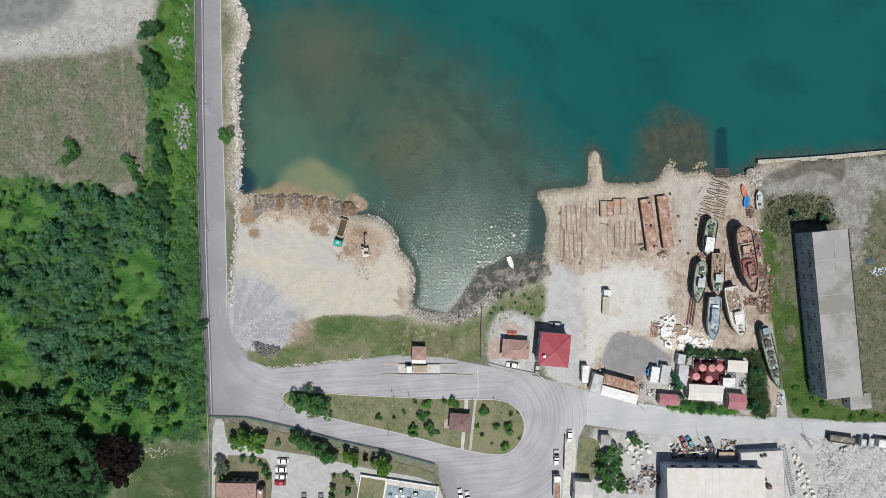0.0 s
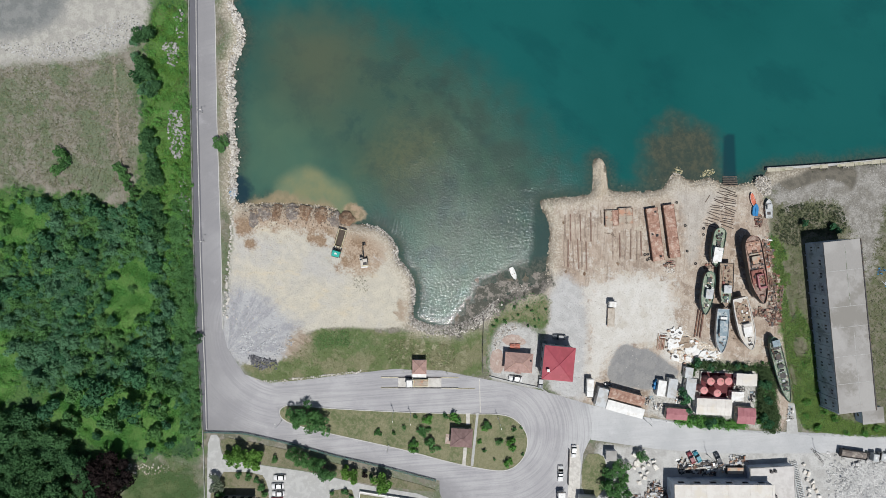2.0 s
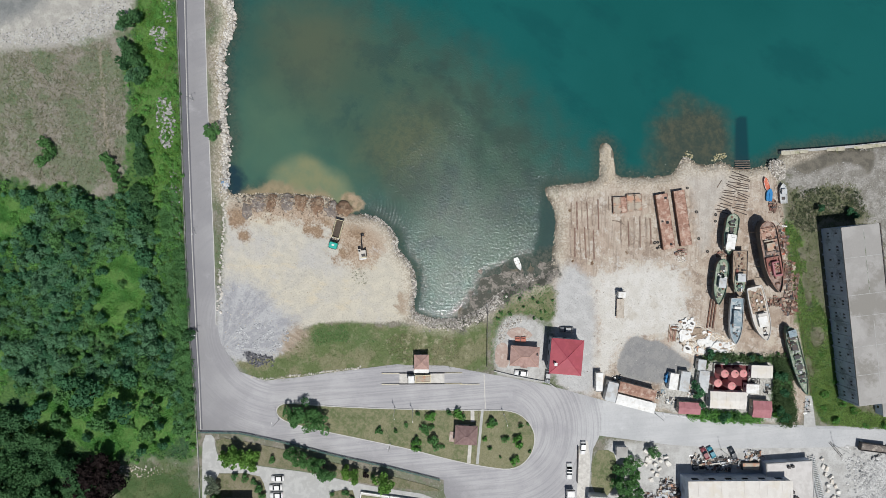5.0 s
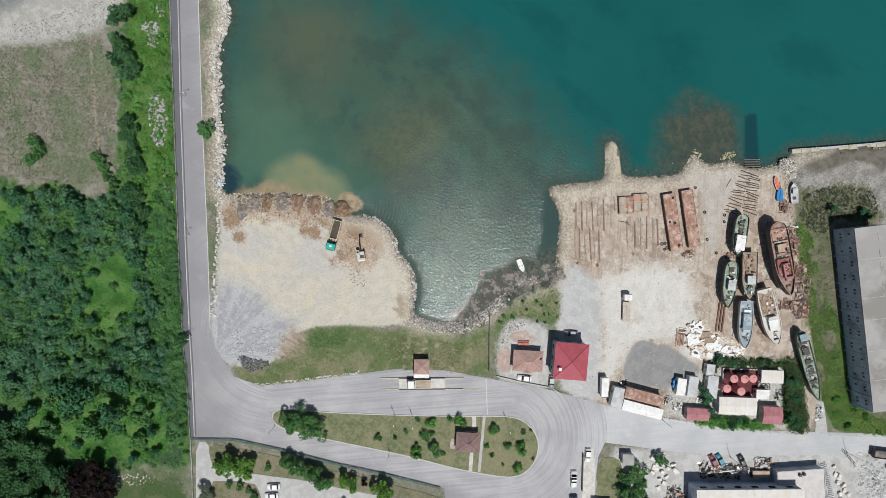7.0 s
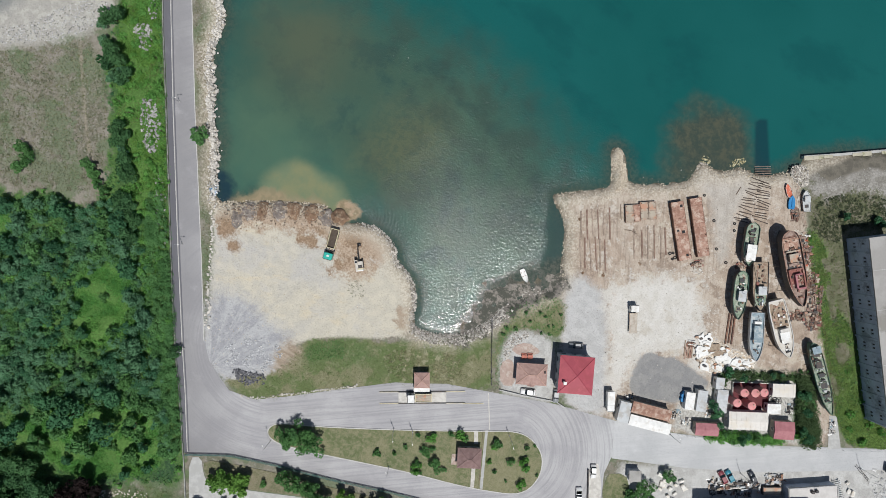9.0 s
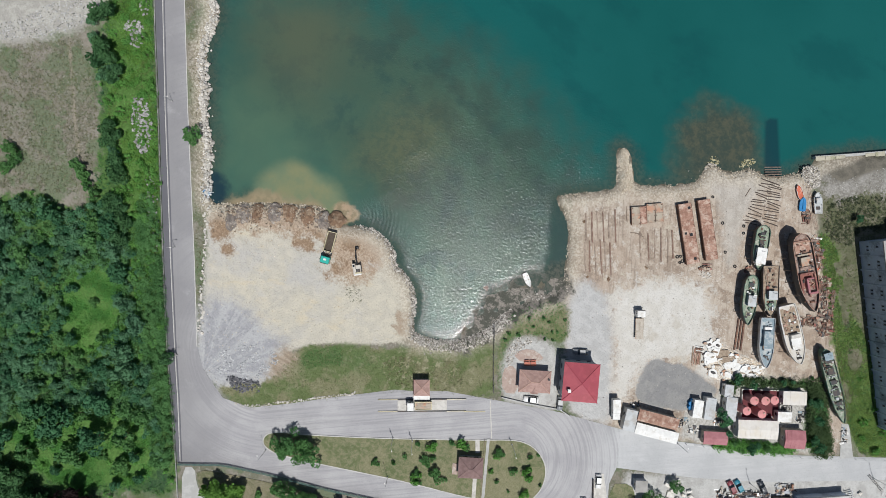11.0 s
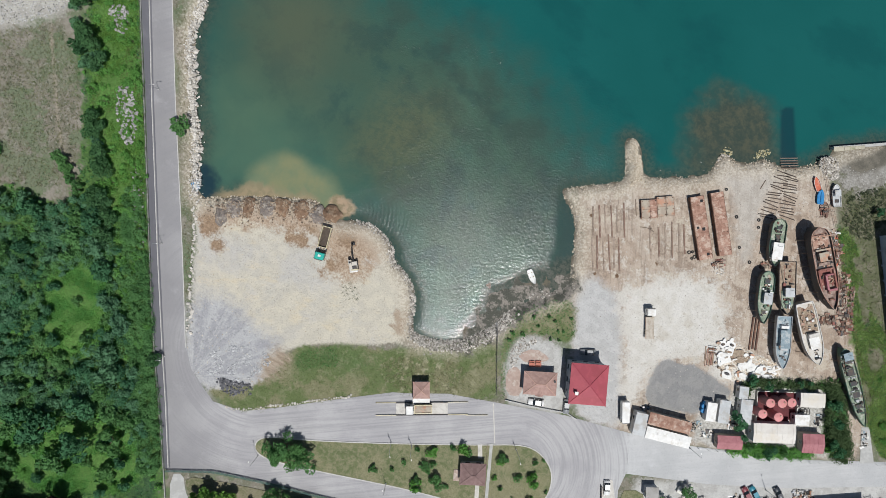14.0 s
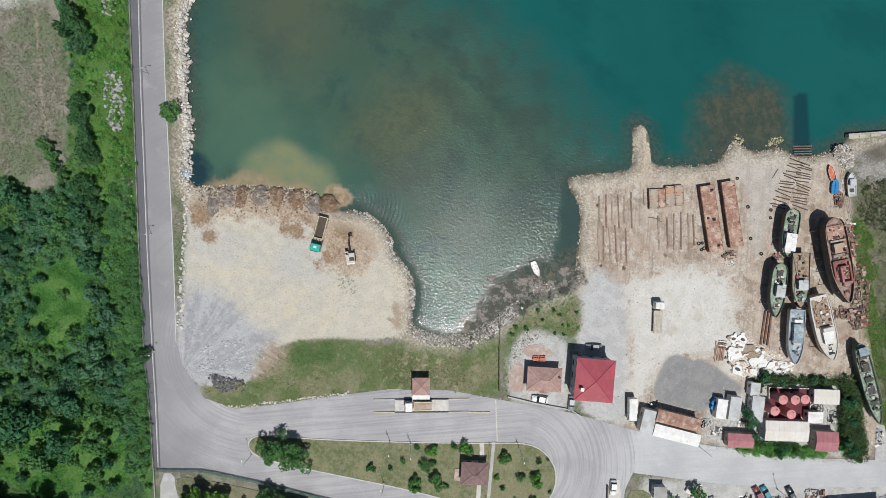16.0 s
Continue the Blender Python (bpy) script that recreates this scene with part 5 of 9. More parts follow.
part("roof_joint", boxed(0.8, WY * 0.3, WH + 0.25, 0.25, WY * 0.36, 0.02), OLDCONCRETE, rf)
for k in range(13):
    v = (k + 0.5) / 13 * WY - WY / 2
    part("pilaster", boxed(-WX / 2 - 0.05, v - WY / 26, 0, 0.4, 0.5, WH - 0.1), WALLDARK, ware)
    for z in (3.2, 7.2):
        for dv in (-0.55, 0.55):
            if (k * 7 + int(z) + int(dv * 3)) % 9:
                part("window_hole", boxed(-WX / 2 + 0.08, v + dv, z, 0.2, 0.42, 0.65), DARKMETAL, ware, "empty dark window")
                part("window_sill", boxed(-WX / 2 - 0.02, v + dv, z - 0.1, 0.3, 0.7, 0.08), WALLGREY, ware)
annex = shed("annex", "grey concrete annex beside the warehouse", 152.76, -59.35, 5.5, 7.6, 5.6, 4.0, OLDROOF, WALLDARK, 0.1, category="annex")

# factory hall by the south road
hall = thing("factory_hall", 99.01, -92.59, 0, -0.6, "large factory hall with a stained cream sheet roof", "factory")
part("wall", boxed(0, 0, -0.1, 34.0, 21.0, 7.7), WALLDARK, hall)
bm = bmesh.new()
prof = ((-10.8, 7.4), (10.8, 7.4), (10.8, 7.6), (0, 8.6), (-10.8, 7.6))
ends = [[bm.verts.new((sx, yy, zz)) for yy, zz in prof] for sx in (-17.3, 17.3)]
bm.faces.new(ends[0]), bm.faces.new(ends[1][::-1])
for i in range(5):
    bm.faces.new((ends[0][i], ends[1][i], ends[1][(i + 1) % 5], ends[0][(i + 1) % 5]))
bmesh.ops.recalc_face_normals(bm, faces=bm.faces)
rf = part("roof", bm, CREAM, hall)
for k in range(14):
    for sy in (-1, 1):
        part("seam", boxed(-16.5 + k * 2.53, sy * 5.4, 8.08, 0.07, 10.7, 0.07, tilt=-sy * 5.3), CREAM, rf)
for k in range(6):
    window(hall, -14 + k * 5.6, 10.5, 5.0, 2.2, 1.4, 90)
wing = thing("factory_wing", 118.15, -86.60, 0, 3.0, "lower flat-roofed factory wing of pale concrete", "factory")
part("wall", boxed(0, 0, -0.1, 15.2, 18.2, 3.5), WALLDARK, wing)
rf = part("roof", boxed(0, 0, 3.4, 15.8, 18.8, 0.25), WINGROOF, wing)
for sx, sy, lx, ly in ((0, 9.2, 15.6, 0.25), (0, -9.2, 15.6, 0.25), (7.7, 0, 0.25, 18.2), (-7.7, 0, 0.25, 18.2)):
    part("parapet", boxed(sx, sy, 3.65, lx, ly, 0.2), CONCRETE, rf)
for ux, uy in ((0.5, -0.8), (1.2, -2.6), (-0.5, 7.8), (0.8, 8.0)):
    part("roof_vent", boxed(ux, uy, 3.65, 0.9, 0.8, 0.9, 0.05), DARKMETAL, rf)
part("roof_shelter", boxed(1.6, -3.4, 3.65, 1.7, 1.4, 1.3, 0.1), DARKRUST, rf)

# flat building with a planted roof, south edge
flat = thing("flat_roofed_building", -13.55, -95.00, -2.1, -9.3, "low flat-roofed building with white parapets and a planted roof", "building")
part("wall", boxed(0, 0, -0.1, 28.4, 13.6, 2.9), WHITE, flat)
part("roof", boxed(0, 0, 2.8, 28.6, 13.8, 0.2), PALE_CONCRETE, flat)
part("planted_roof", boxed(-9.5, -0.3, 3.0, 8.8, 12.4, 0.12), LAWN, flat, "square of mown grass on the roof")
part("roof_deck", boxed(4.6, -0.9, 3.0, 17.6, 11.0, 0.15, 0.03), BLUEDECK, flat, "dark blue-grey roof deck")
for k in range(7):
    part("skylight", boxed(-2.6 + k * 2.3, 1.6 - 0.4 * (k % 2), 3.15, 1.3, 0.9, 0.25, 0.05), WHITE if k % 3 else DARKMETAL, flat)
    part("skylight", boxed(-2.2 + k * 2.3, -1.2, 3.15, 1.0, 0.7, 0.2, 0.05), GREYSHEET if k % 2 else WHITE, flat)
for ux, uy in ((1.0, 3.6), (6.4, 3.3), (-1.5, -3.4)):
    ac = part("air_unit", boxed(ux, uy, 3.15, 1.6, 1.0, 0.8, 0.06), DARKMETAL, flat)
    part("fan_guard", rod(bmesh.new(), (ux, uy, 3.95), (ux, uy, 4.0), 0.38, sides=14), STEEL, ac)
for ux in (-4.4, 0.3):
    part("flag_pole", rod(bmesh.new(), (ux, 6.6, 3.0), (ux, 6.6, 5.2), 0.06, 0.03, 6), STEEL, flat)
for sy in (-6.75, 6.75):
    part("parapet", boxed(0, sy, 3.0, 28.6, 0.35, 0.3), WHITE, flat)
for sx in (-14.1, -4.8, 14.1):
    part("parapet", boxed(sx, 0, 3.0, 0.35, 13.1, 0.3), WHITE, flat)
# sheds of the compound beside the boatyard
shed("shed", "faded red sheet-roofed shed by the road", 84.44, -58.85, -4.0, 7.4, 4.0, 2.7, PINKROOF, WALLTAN, 0.4, 6)
shed("shed", "cream sheet-roofed workshop inside the tank compound", 97.14, -56.12, -3.0, 12.4, 5.7, 3.5, CREAM, WALLGREY, 0.35, 8)
shed("shed", "red sheet-roofed hut at the compound corner", 108.78, -59.52, -4.0, 6.4, 5.7, 3.0, PINKROOF, WALLTAN, 0.6, 5)
shed("shed", "cream flat-roofed hut beside the tanks", 108.84, -46.83, -3.0, 7.3, 4.2, 2.9, CREAM, WALLGREY, 0.12, 5)
shed("shed", "small concrete hut among the trees", 61.56, -73.35, -3.0, 3.8, 3.6, 2.8, OLDROOF, WALLGREY, 0.1)
shed("shed", "pale sheet-roofed house by the lane", 53.22, -92.02, -4.0, 6.4, 8.6, 4.2, WINGROOF, WHITE, 0.7, 5)
shed("long_shed", "long shed with rust-brown roof and white lean-to", 66.54, -52.56, -15.5, 12.6, 3.6, 3.6, RUST, WALLTAN, 0.25, 9)
shed("lean_to", "long white sheet-roofed lean-to by the road", 66.24, -56.89, -15.5, 13.4, 3.5, 3.0, WHITE, WALLGREY, 0.15, 2)


def cabin(label, x, y, turn, w, d, h, roof, wall=None):
    c = thing("site_cabin", x, y, 0, turn, label, "cabin", "cabins of the compound")
    part("body", boxed(0, 0, 0.15, w, d, h - 0.15, 0.04), wall or WHITE, c)
    rf = part("roof", boxed(0, 0, h, w + 0.12, d + 0.12, 0.12, 0.03), roof, c)
    for k in range(int(d / 0.8)):
        part("rib", boxed(0, -d / 2 + 0.4 + k * 0.8, h + 0.12, w, 0.06, 0.04), roof, rf)
    for sx in (-1, 1):
        part("skid", boxed(sx * w * 0.35, 0, 0, 0.2, d, 0.16), DARKMETAL, c)
    part("door", boxed(0, -d / 2 - 0.02, 0.25, 0.85, 0.08, 1.95), GREYSHEET, c)
    window(c, -w / 2, d * 0.2, 1.5, 1.0, 0.8, 180)
    return c


cabin("white site cabin with a clean flat roof", 79.12, -49.75, -9, 2.8, 5.4, 2.7, WHITE)
cabin("grey-white site cabin with ribbed roof", 82.87, -49.76, -8, 3.1, 6.6, 2.7, GREYSHEET)
cabin("pale grey site cabin beside the tank bund", 89.22, -49.91, -7, 3.4, 7.2, 2.8, GREYSHEET)
cabin("small dark grey site cabin under the hedge", 88.77, -44.38, -7, 2.6, 3.6, 2.5, GREYSHEET)
cabin("pale blue-grey cabin at the end of the long shed", 58.19, -52.78, -14, 3.6, 6.4, 3.1, GREYSHEET)
cabin("low white cabin beside the coiled pipe", 105.86, -52.68, -3, 4.2, 3.0, 2.5, WHITE)


# ---- vehicles ----
def wheel(parent, x, y, r, w=0.24):
    wh = part("wheel", rod(bmesh.new(), (x - w / 2, y, r), (x + w / 2, y, r), r, sides=14), BLACK, parent)
    part("rim", rod(bmesh.new(), (x - w / 2 - 0.01, y, r), (x + w / 2 + 0.01, y, r), r * 0.55, sides=10), STEEL, wh)


def car_body(bm, length, width, profile, base):
    """Side profile (y as a share of the length, height) drawn out across the width, narrower towards the roof."""
    rings = []
    for s, h, inset in profile:
        y = s * length
        rings.append([bm.verts.new((sx * (width / 2 - inset), y, h)) for sx in (-1, 1)])
    n = len(rings)
    low = [[bm.verts.new((sx * width / 2, s * length, base)) for sx in (-1, 1)] for s, _, _ in profile]
    for i in range(n - 1):
        bm.faces.new((rings[i][0], rings[i][1], rings[i + 1][1], rings[i + 1][0]))
        bm.faces.new((low[i][0], rings[i][0], rings[i + 1][0], low[i + 1][0]))
        bm.faces.new((low[i][1], low[i + 1][1], rings[i + 1][1], rings[i][1]))
        bm.faces.new((low[i][0], low[i + 1][0], low[i + 1][1], low[i][1]))
    bm.faces.new((low[0][0], low[0][1], rings[0][1], rings[0][0]))
    bm.faces.new((low[-1][0], rings[-1][0], rings[-1][1], low[-1][1]))
    bmesh.ops.recalc_face_normals(bm, faces=bm.faces)
    return bm


def car(label, x, y, turn, paint, length=4.4, width=1.78, pickup=False, z=0.0):
    """Nose towards +y."""
    c = thing("car", x, y, z, turn, label, "pickup" if pickup else "car")
    prof = [(-0.5, 0.55, 0.10), (-0.485, 0.85, 0.06), (-0.30, 0.93, 0.03), (0.20, 0.93, 0.03), (0.42, 0.82, 0.06), (0.5, 0.62, 0.14)]
    part("body", car_body(bmesh.new(), length, width, prof, 0.25), paint, c, flat=False)
    a, b = (-0.05, 0.14) if pickup else (-0.33, 0.14)
    cab = [(a - 0.05, 0.92, 0.08), (a + 0.03, 1.36, 0.20), (a + 0.06, 1.42, 0.22), (b - 0.10, 1.42, 0.22), (b - 0.06, 1.37, 0.20), (b + 0.07, 0.92, 0.08)]
    part("glasshouse", car_body(bmesh.new(), length, width, cab, 0.88), GLASS, c, "dark tinted glass")
    part("roof", boxed(0, (a + b - 0.03) / 2 * length, 1.39, width - 0.36, (b - a - 0.10) * length, 0.07, 0.03), paint, c)
    for sx in (-1, 1):
        part("window_pillar", boxed(sx * (width / 2 - 0.14), (a + b - 0.04) / 2 * length, 0.93, 0.06, 0.1, 0.5), paint, c)
    if pickup:
        part("load_bed", boxed(0, -0.30 * length, 0.90, width - 0.2, 0.34 * length, 0.03), GREYSHEET, c)
    for sx in (-1, 1):
        for sy in (-0.31, 0.31):
            wheel(c, sx * (width / 2 - 0.12), sy * length, 0.31)
        part("headlight", boxed(sx * width * 0.34, length * 0.475, 0.58, 0.32, 0.1, 0.14, 0.03), STEEL, c)
        part("door_mirror", boxed(sx * (width / 2 + 0.06), length * 0.12, 0.92, 0.18, 0.1, 0.12, 0.03), paint, c)
        part("tail_light", boxed(sx * width * 0.38, -length * 0.487, 0.66, 0.22, 0.06, 0.14), CARRED, c)
    return c


def truck(label, x, y, turn, cab_paint, length, load, width=2.5, bed_len=None, sides=0.9, bed_mat=None, load_mat=None, z=0.0, name="truck", fill=0.55):
    """Cab towards +y. load: 'tipper', 'box', 'flat', 'chassis'."""
    t = thing(name, x, y, z, turn, label, "truck")
    for sx in (-0.45, 0.45):
        part("chassis_rail", boxed(sx, -0.02 * length, 0.72, 0.16, length * 0.95, 0.24), DARKMETAL, t)
    cy = length / 2 - 1.05
    cb = part("cab", boxed(0, cy, 0.62, width, 2.0, 2.15, 0.14), cab_paint, t)
    part("windscreen", boxed(0, cy + 0.98, 1.62, width - 0.3, 0.08, 0.82), GLASS, cb)
    for sx in (-1, 1):
        part("side_window", boxed(sx * width / 2, cy + 0.25, 1.65, 0.06, 0.9, 0.7), GLASS, cb)
        part("door_mirror", boxed(sx * (width / 2 + 0.2), cy + 0.9, 1.6, 0.22, 0.08, 0.5), BLACK, cb)
    part("sun_visor", boxed(0, cy + 1.05, 2.55, width - 0.3, 0.3, 0.06), DARKMETAL, cb)
    part("roof_hatch", boxed(0, cy - 0.1, 2.76, 0.8, 0.6, 0.07, 0.02), WHITE, cb)
    bl = bed_len or length - 2.6
    by = -length / 2 + bl / 2
    if load == "tipper":
        bd = part("tipper_bed", boxed(0, by, 1.05, width, bl, 0.12), bed_mat, t)
        for sx in (-1, 1):
            part("side_board", boxed(sx * (width / 2 - 0.09), by, 1.17, 0.18, bl, sides, 0.03), bed_mat, bd)
        for sy in (-1, 1):
            part("end_board", boxed(0, by + sy * (bl / 2 - 0.09), 1.17, width - 0.36, 0.18, sides, 0.03), bed_mat, bd)
        if load_mat:
            bm = bmesh.new()
            bmesh.ops.create_grid(bm, x_segments=8, y_segments=14, size=0.5)
            for v in bm.verts:
                q = v.co.copy()
                v.co = Vector((q.x * (width - 0.36), by + q.y * (bl - 0.36), 1.2 + sides * fill + 0.3 * sides * (1 - (2 * q.x) ** 2) + 0.14 * noise.noise(Vector((q.x * 9, q.y * 14, length)))))
            part("load", bm, load_mat, bd, "heaped load")
    elif load == "box":
        bx = part("cargo_box", boxed(0, by, 1.0, width + 0.05, bl, 2.1, 0.04), bed_mat, t)
        for k in range(5):
            part("roof_bow", boxed(0, by - bl / 2 + (k + 0.5) * bl / 5, 3.1, width, 0.05, 0.03), bed_mat, bx)
    elif load == "flat":
        bd = part("flat_deck", boxed(0, by, 1.05, width * 0.92, bl, 0.14), bed_mat, t, "dusty planked deck")
        for k in range(5):
            part("plank_gap", boxed(-0.8 + 0.4 * k, by, 1.19, 0.05, bl - 0.1, 0.01), RUNNER, bd)
        for sx in (-1, 1):
            part("deck_edge", boxed(sx * (width * 0.46 + 0.04), by, 0.98, 0.08, bl, 0.28), PLATE, bd)
        part("head_board", boxed(0, by + bl / 2, 1.19, width * 0.9, 0.1, 0.7), PLATE, bd)
    else:
        for k in range(4):
            part("cross_member", boxed(0, -length / 2 + 0.6 + k * 1.5, 0.78, 0.9, 0.14, 0.14), DARKMETAL, t)
    for sx in (-1, 1):
        for yy in (length / 2 - 1.3, -length / 2 + 1.0, -length / 2 + 2.35) + ((length / 2 - 2.9,) if length > 9 else ()):
            wheel(t, sx * (width / 2 - 0.18), yy, 0.5, 0.34)
        part("fuel_tank", boxed(sx * 0.95, length * 0.12, 0.5, 0.5, 1.1, 0.5, 0.08), STEEL, t)
    return t


# the tipper's load is coloured dark for the shade between the side boards
truck("tipper truck with teal cab and faded yellow bed", -33.14, 1.21, 164, TEAL, 9.8, "tipper", 2.7, 6.2, 1.2, PALEYELLOW, SHADEDSOIL, name="tipper_truck", fill=0.02)
truck("white lorry with a heaped sandy load on the weighbridge", -6.19, -47.66, 90, WHITE, 7.6, "tipper", 2.5, 5.2, 0.7, PALEYELLOW, PLATE, z=0.12)
truck("white cab truck with a dusty flat deck standing in the yard", 61.75, -23.75, -2, WHITE, 9.0, "flat", 2.5, 6.4, bed_mat=DUSTDECK)
truck("white box van parked beside the long shed", 54.06, -49.53, 179, WHITE, 6.3, "box", 2.3, 4.2, bed_mat=WHITE)
truck("lorry with a rust-brown load on the south lane", 44.27, -90.46, 0, WHITE, 8.4, "tipper", 2.5, 6.0, 0.8, WHITE, RUST)
truck("long dark tipper lorry by the rubble field", 149.58, -73.99, -98, GREYSHEET, 13.4, "tipper", 2.6, 9.4, 1.3, DARKMETAL, GREYSOIL)
truck("white-boxed lorry by the rubble field", 162.65, -75.17, 82, GREYSHEET, 11.5, "box", 2.6, 8.0, bed_mat=WHITE)

car("white hatchback parked in the lot", -54.52, -80.89, 90, CARWHITE)
car("white saloon parked in the lot", -55.26, -83.91, 90, CARWHITE)
car("white estate car parked in the lot", -55.06, -86.58, 90, CARWHITE)
car("red hatchback parked in the lot", -55.51, -88.86, 90, CARRED, 4.1)
car("dark grey car at the lot's south side", -46.93, -94.84, 4, CARGREY)
car("dark grey car at the lot's south side", -40.85, -95.03, 4, CARGREY)
car("white car parked beside the tile-roofed house", 28.20, -46.53, 83, CARWHITE, 4.7)
car("white van-like car in the shade of the red-roofed house", 37.11, -47.97, 175, CARGREY, 4.3)
car("grey car in the shade behind the red-roofed house", 43.62, -32.01, 87, CARGREY, 4.6)
car("white hatchback parked by the lane wall", 48.87, -72.41, 177, CARWHITE)
car("white pickup parked on the lane", 44.17, -80.25, 179, CARWHITE, 5.6, 1.9, True)
car("maroon saloon parked by the south road", 90.49, -75.00, 26, CARMAROON)
car("teal hatchback parked by the south road", 92.71, -74.64, 28, CARBLUE, 4.1)
car("black saloon parked by the south road", 100.01, -75.19, 24, CARBLACK)
car("white car parked behind the flat-roofed building", 9.45, -93.72, 10, CARWHITE)
car("white car parked behind the flat-roofed building", 12.03, -94.63, 10, CARWHITE)

# excavator on the pad
ex = thing("excavator", -24.66, -5.07, 0, 6, "dusty off-white tracked excavator with its dark arm reaching out", "excavator")
for sx in (-1.05, 1.05):
    bm = boxed(sx, 0, 0, 0.55, 3.3, 0.75, 0.2)
    tk = part("track", bm, BLACK, ex)
    for k in range(10):
        part("grouser", boxed(sx, -1.35 + k * 0.3, 0.74, 0.55, 0.08, 0.04), DARKMETAL, tk)
part("slew_ring", rod(bmesh.new(), (0, 0, 0.5), (0, 0, 1.0), 0.7, sides=16), DARKMETAL, ex)
hs = part("house_body", boxed(0.0, -0.55, 1.0, 2.4, 2.7, 1.0, 0.12), OFFWHITE, ex)
part("counterweight", boxed(0, -2.05, 1.0, 2.45, 0.6, 1.1, 0.18), WHITE, hs)
part("engine_cover", boxed(0.35, -0.9, 2.0, 1.3, 0.9, 0.22, 0.05), DARKMETAL, hs)
part("hood_strip", boxed(0.35, -1.6, 2.0, 1.9, 0.35, 0.16, 0.04), PALEYELLOW, hs)
part("exhaust", rod(bmesh.new(), (0.9, -1.2, 2.0), (0.9, -1.2, 2.75), 0.09), BLACK, hs)
cb = part("cab", boxed(-0.75, 0.55, 1.0, 0.95, 1.6, 1.75, 0.08), OFFWHITE, ex)
part("cab_glass", boxed(-0.75, 1.3, 1.5, 0.85, 0.14, 1.1), GLASS, cb)
part("cab_roof_glass", boxed(-0.75, 0.7, 2.74, 0.6, 0.6, 0.04), GLASS, cb)
bm = rod(bmesh.new(), (0.15, 0.5, 1.5), (0.35, 3.2, 4.0), 0.24, 0.2, 6)
rod(bm, (0.35, 3.2, 4.0), (0.5, 5.0, 3.4), 0.2, 0.16, 6)
part("boom", bm, BLACK, ex)
st = part("stick", rod(bmesh.new(), (0.5, 5.0, 3.5), (0.6, 5.9, 1.0), 0.17, 0.13, 6), DARKMETAL, ex)
bm = boxed(0.6, 5.9, 0.25, 1.1, 0.8, 0.8, 0.15)
part("bucket", bm, DARKMETAL, st)
part("hydraulic_ram", rod(bmesh.new(), (0.15, 0.9, 1.3), (0.3, 2.7, 3.3), 0.08), STEEL, ex)


# ---- boats ----
def hull_mesh(length, beam, depth, stern=0.75, bow_round=1.0, sheer=0.5, n=26, keel=0.3, rounded=False):
    """Half-breadths run from a transom at -y to a stem at +y. Returns the shell's open bmesh and its gunwale."""
    bm = bmesh.new()
    rows = []
    for i in range(n):
        s = i / (n - 1)
        y = (s - 0.5) * length
        fore = max(0.0, (s - 0.55) / 0.45)
        aft = max(0.0, (0.3 - s) / 0.3)
        half = beam / 2 * (1 - fore ** (1.9 * bow_round)) ** 0.75 * (1 - (1 - stern) * aft ** 2.2)
        if rounded:
            half *= math.sqrt(max(0.0, 1 - max(0.0, (0.14 - s) / 0.14) ** 2.2))
        half = max(half, 0.05)
        top = depth + sheer * (fore ** 2 + 0.35 * aft ** 2)
        kz = keel + (depth - keel) * 0.55 * max(0.0, (s - 0.82) / 0.18) ** 2
        rows.append([(-half, top), (-half * 0.97, kz + (top - kz) * 0.55), (-half * 0.72, kz + (top - kz) * 0.2), (0, kz), (half * 0.72, kz + (top - kz) * 0.2), (half * 0.97, kz + (top - kz) * 0.55), (half, top), y])
    vs = [[bm.verts.new((x, r[-1], z)) for x, z in r[:-1]] for r in rows]
    for a, b in zip(vs, vs[1:]):
        for k in range(6):
            bm.faces.new((a[k], a[k + 1], b[k + 1], b[k]))
    bm.faces.new(vs[0][::-1])
    bmesh.ops.recalc_face_normals(bm, faces=bm.faces)
    return bm, rows


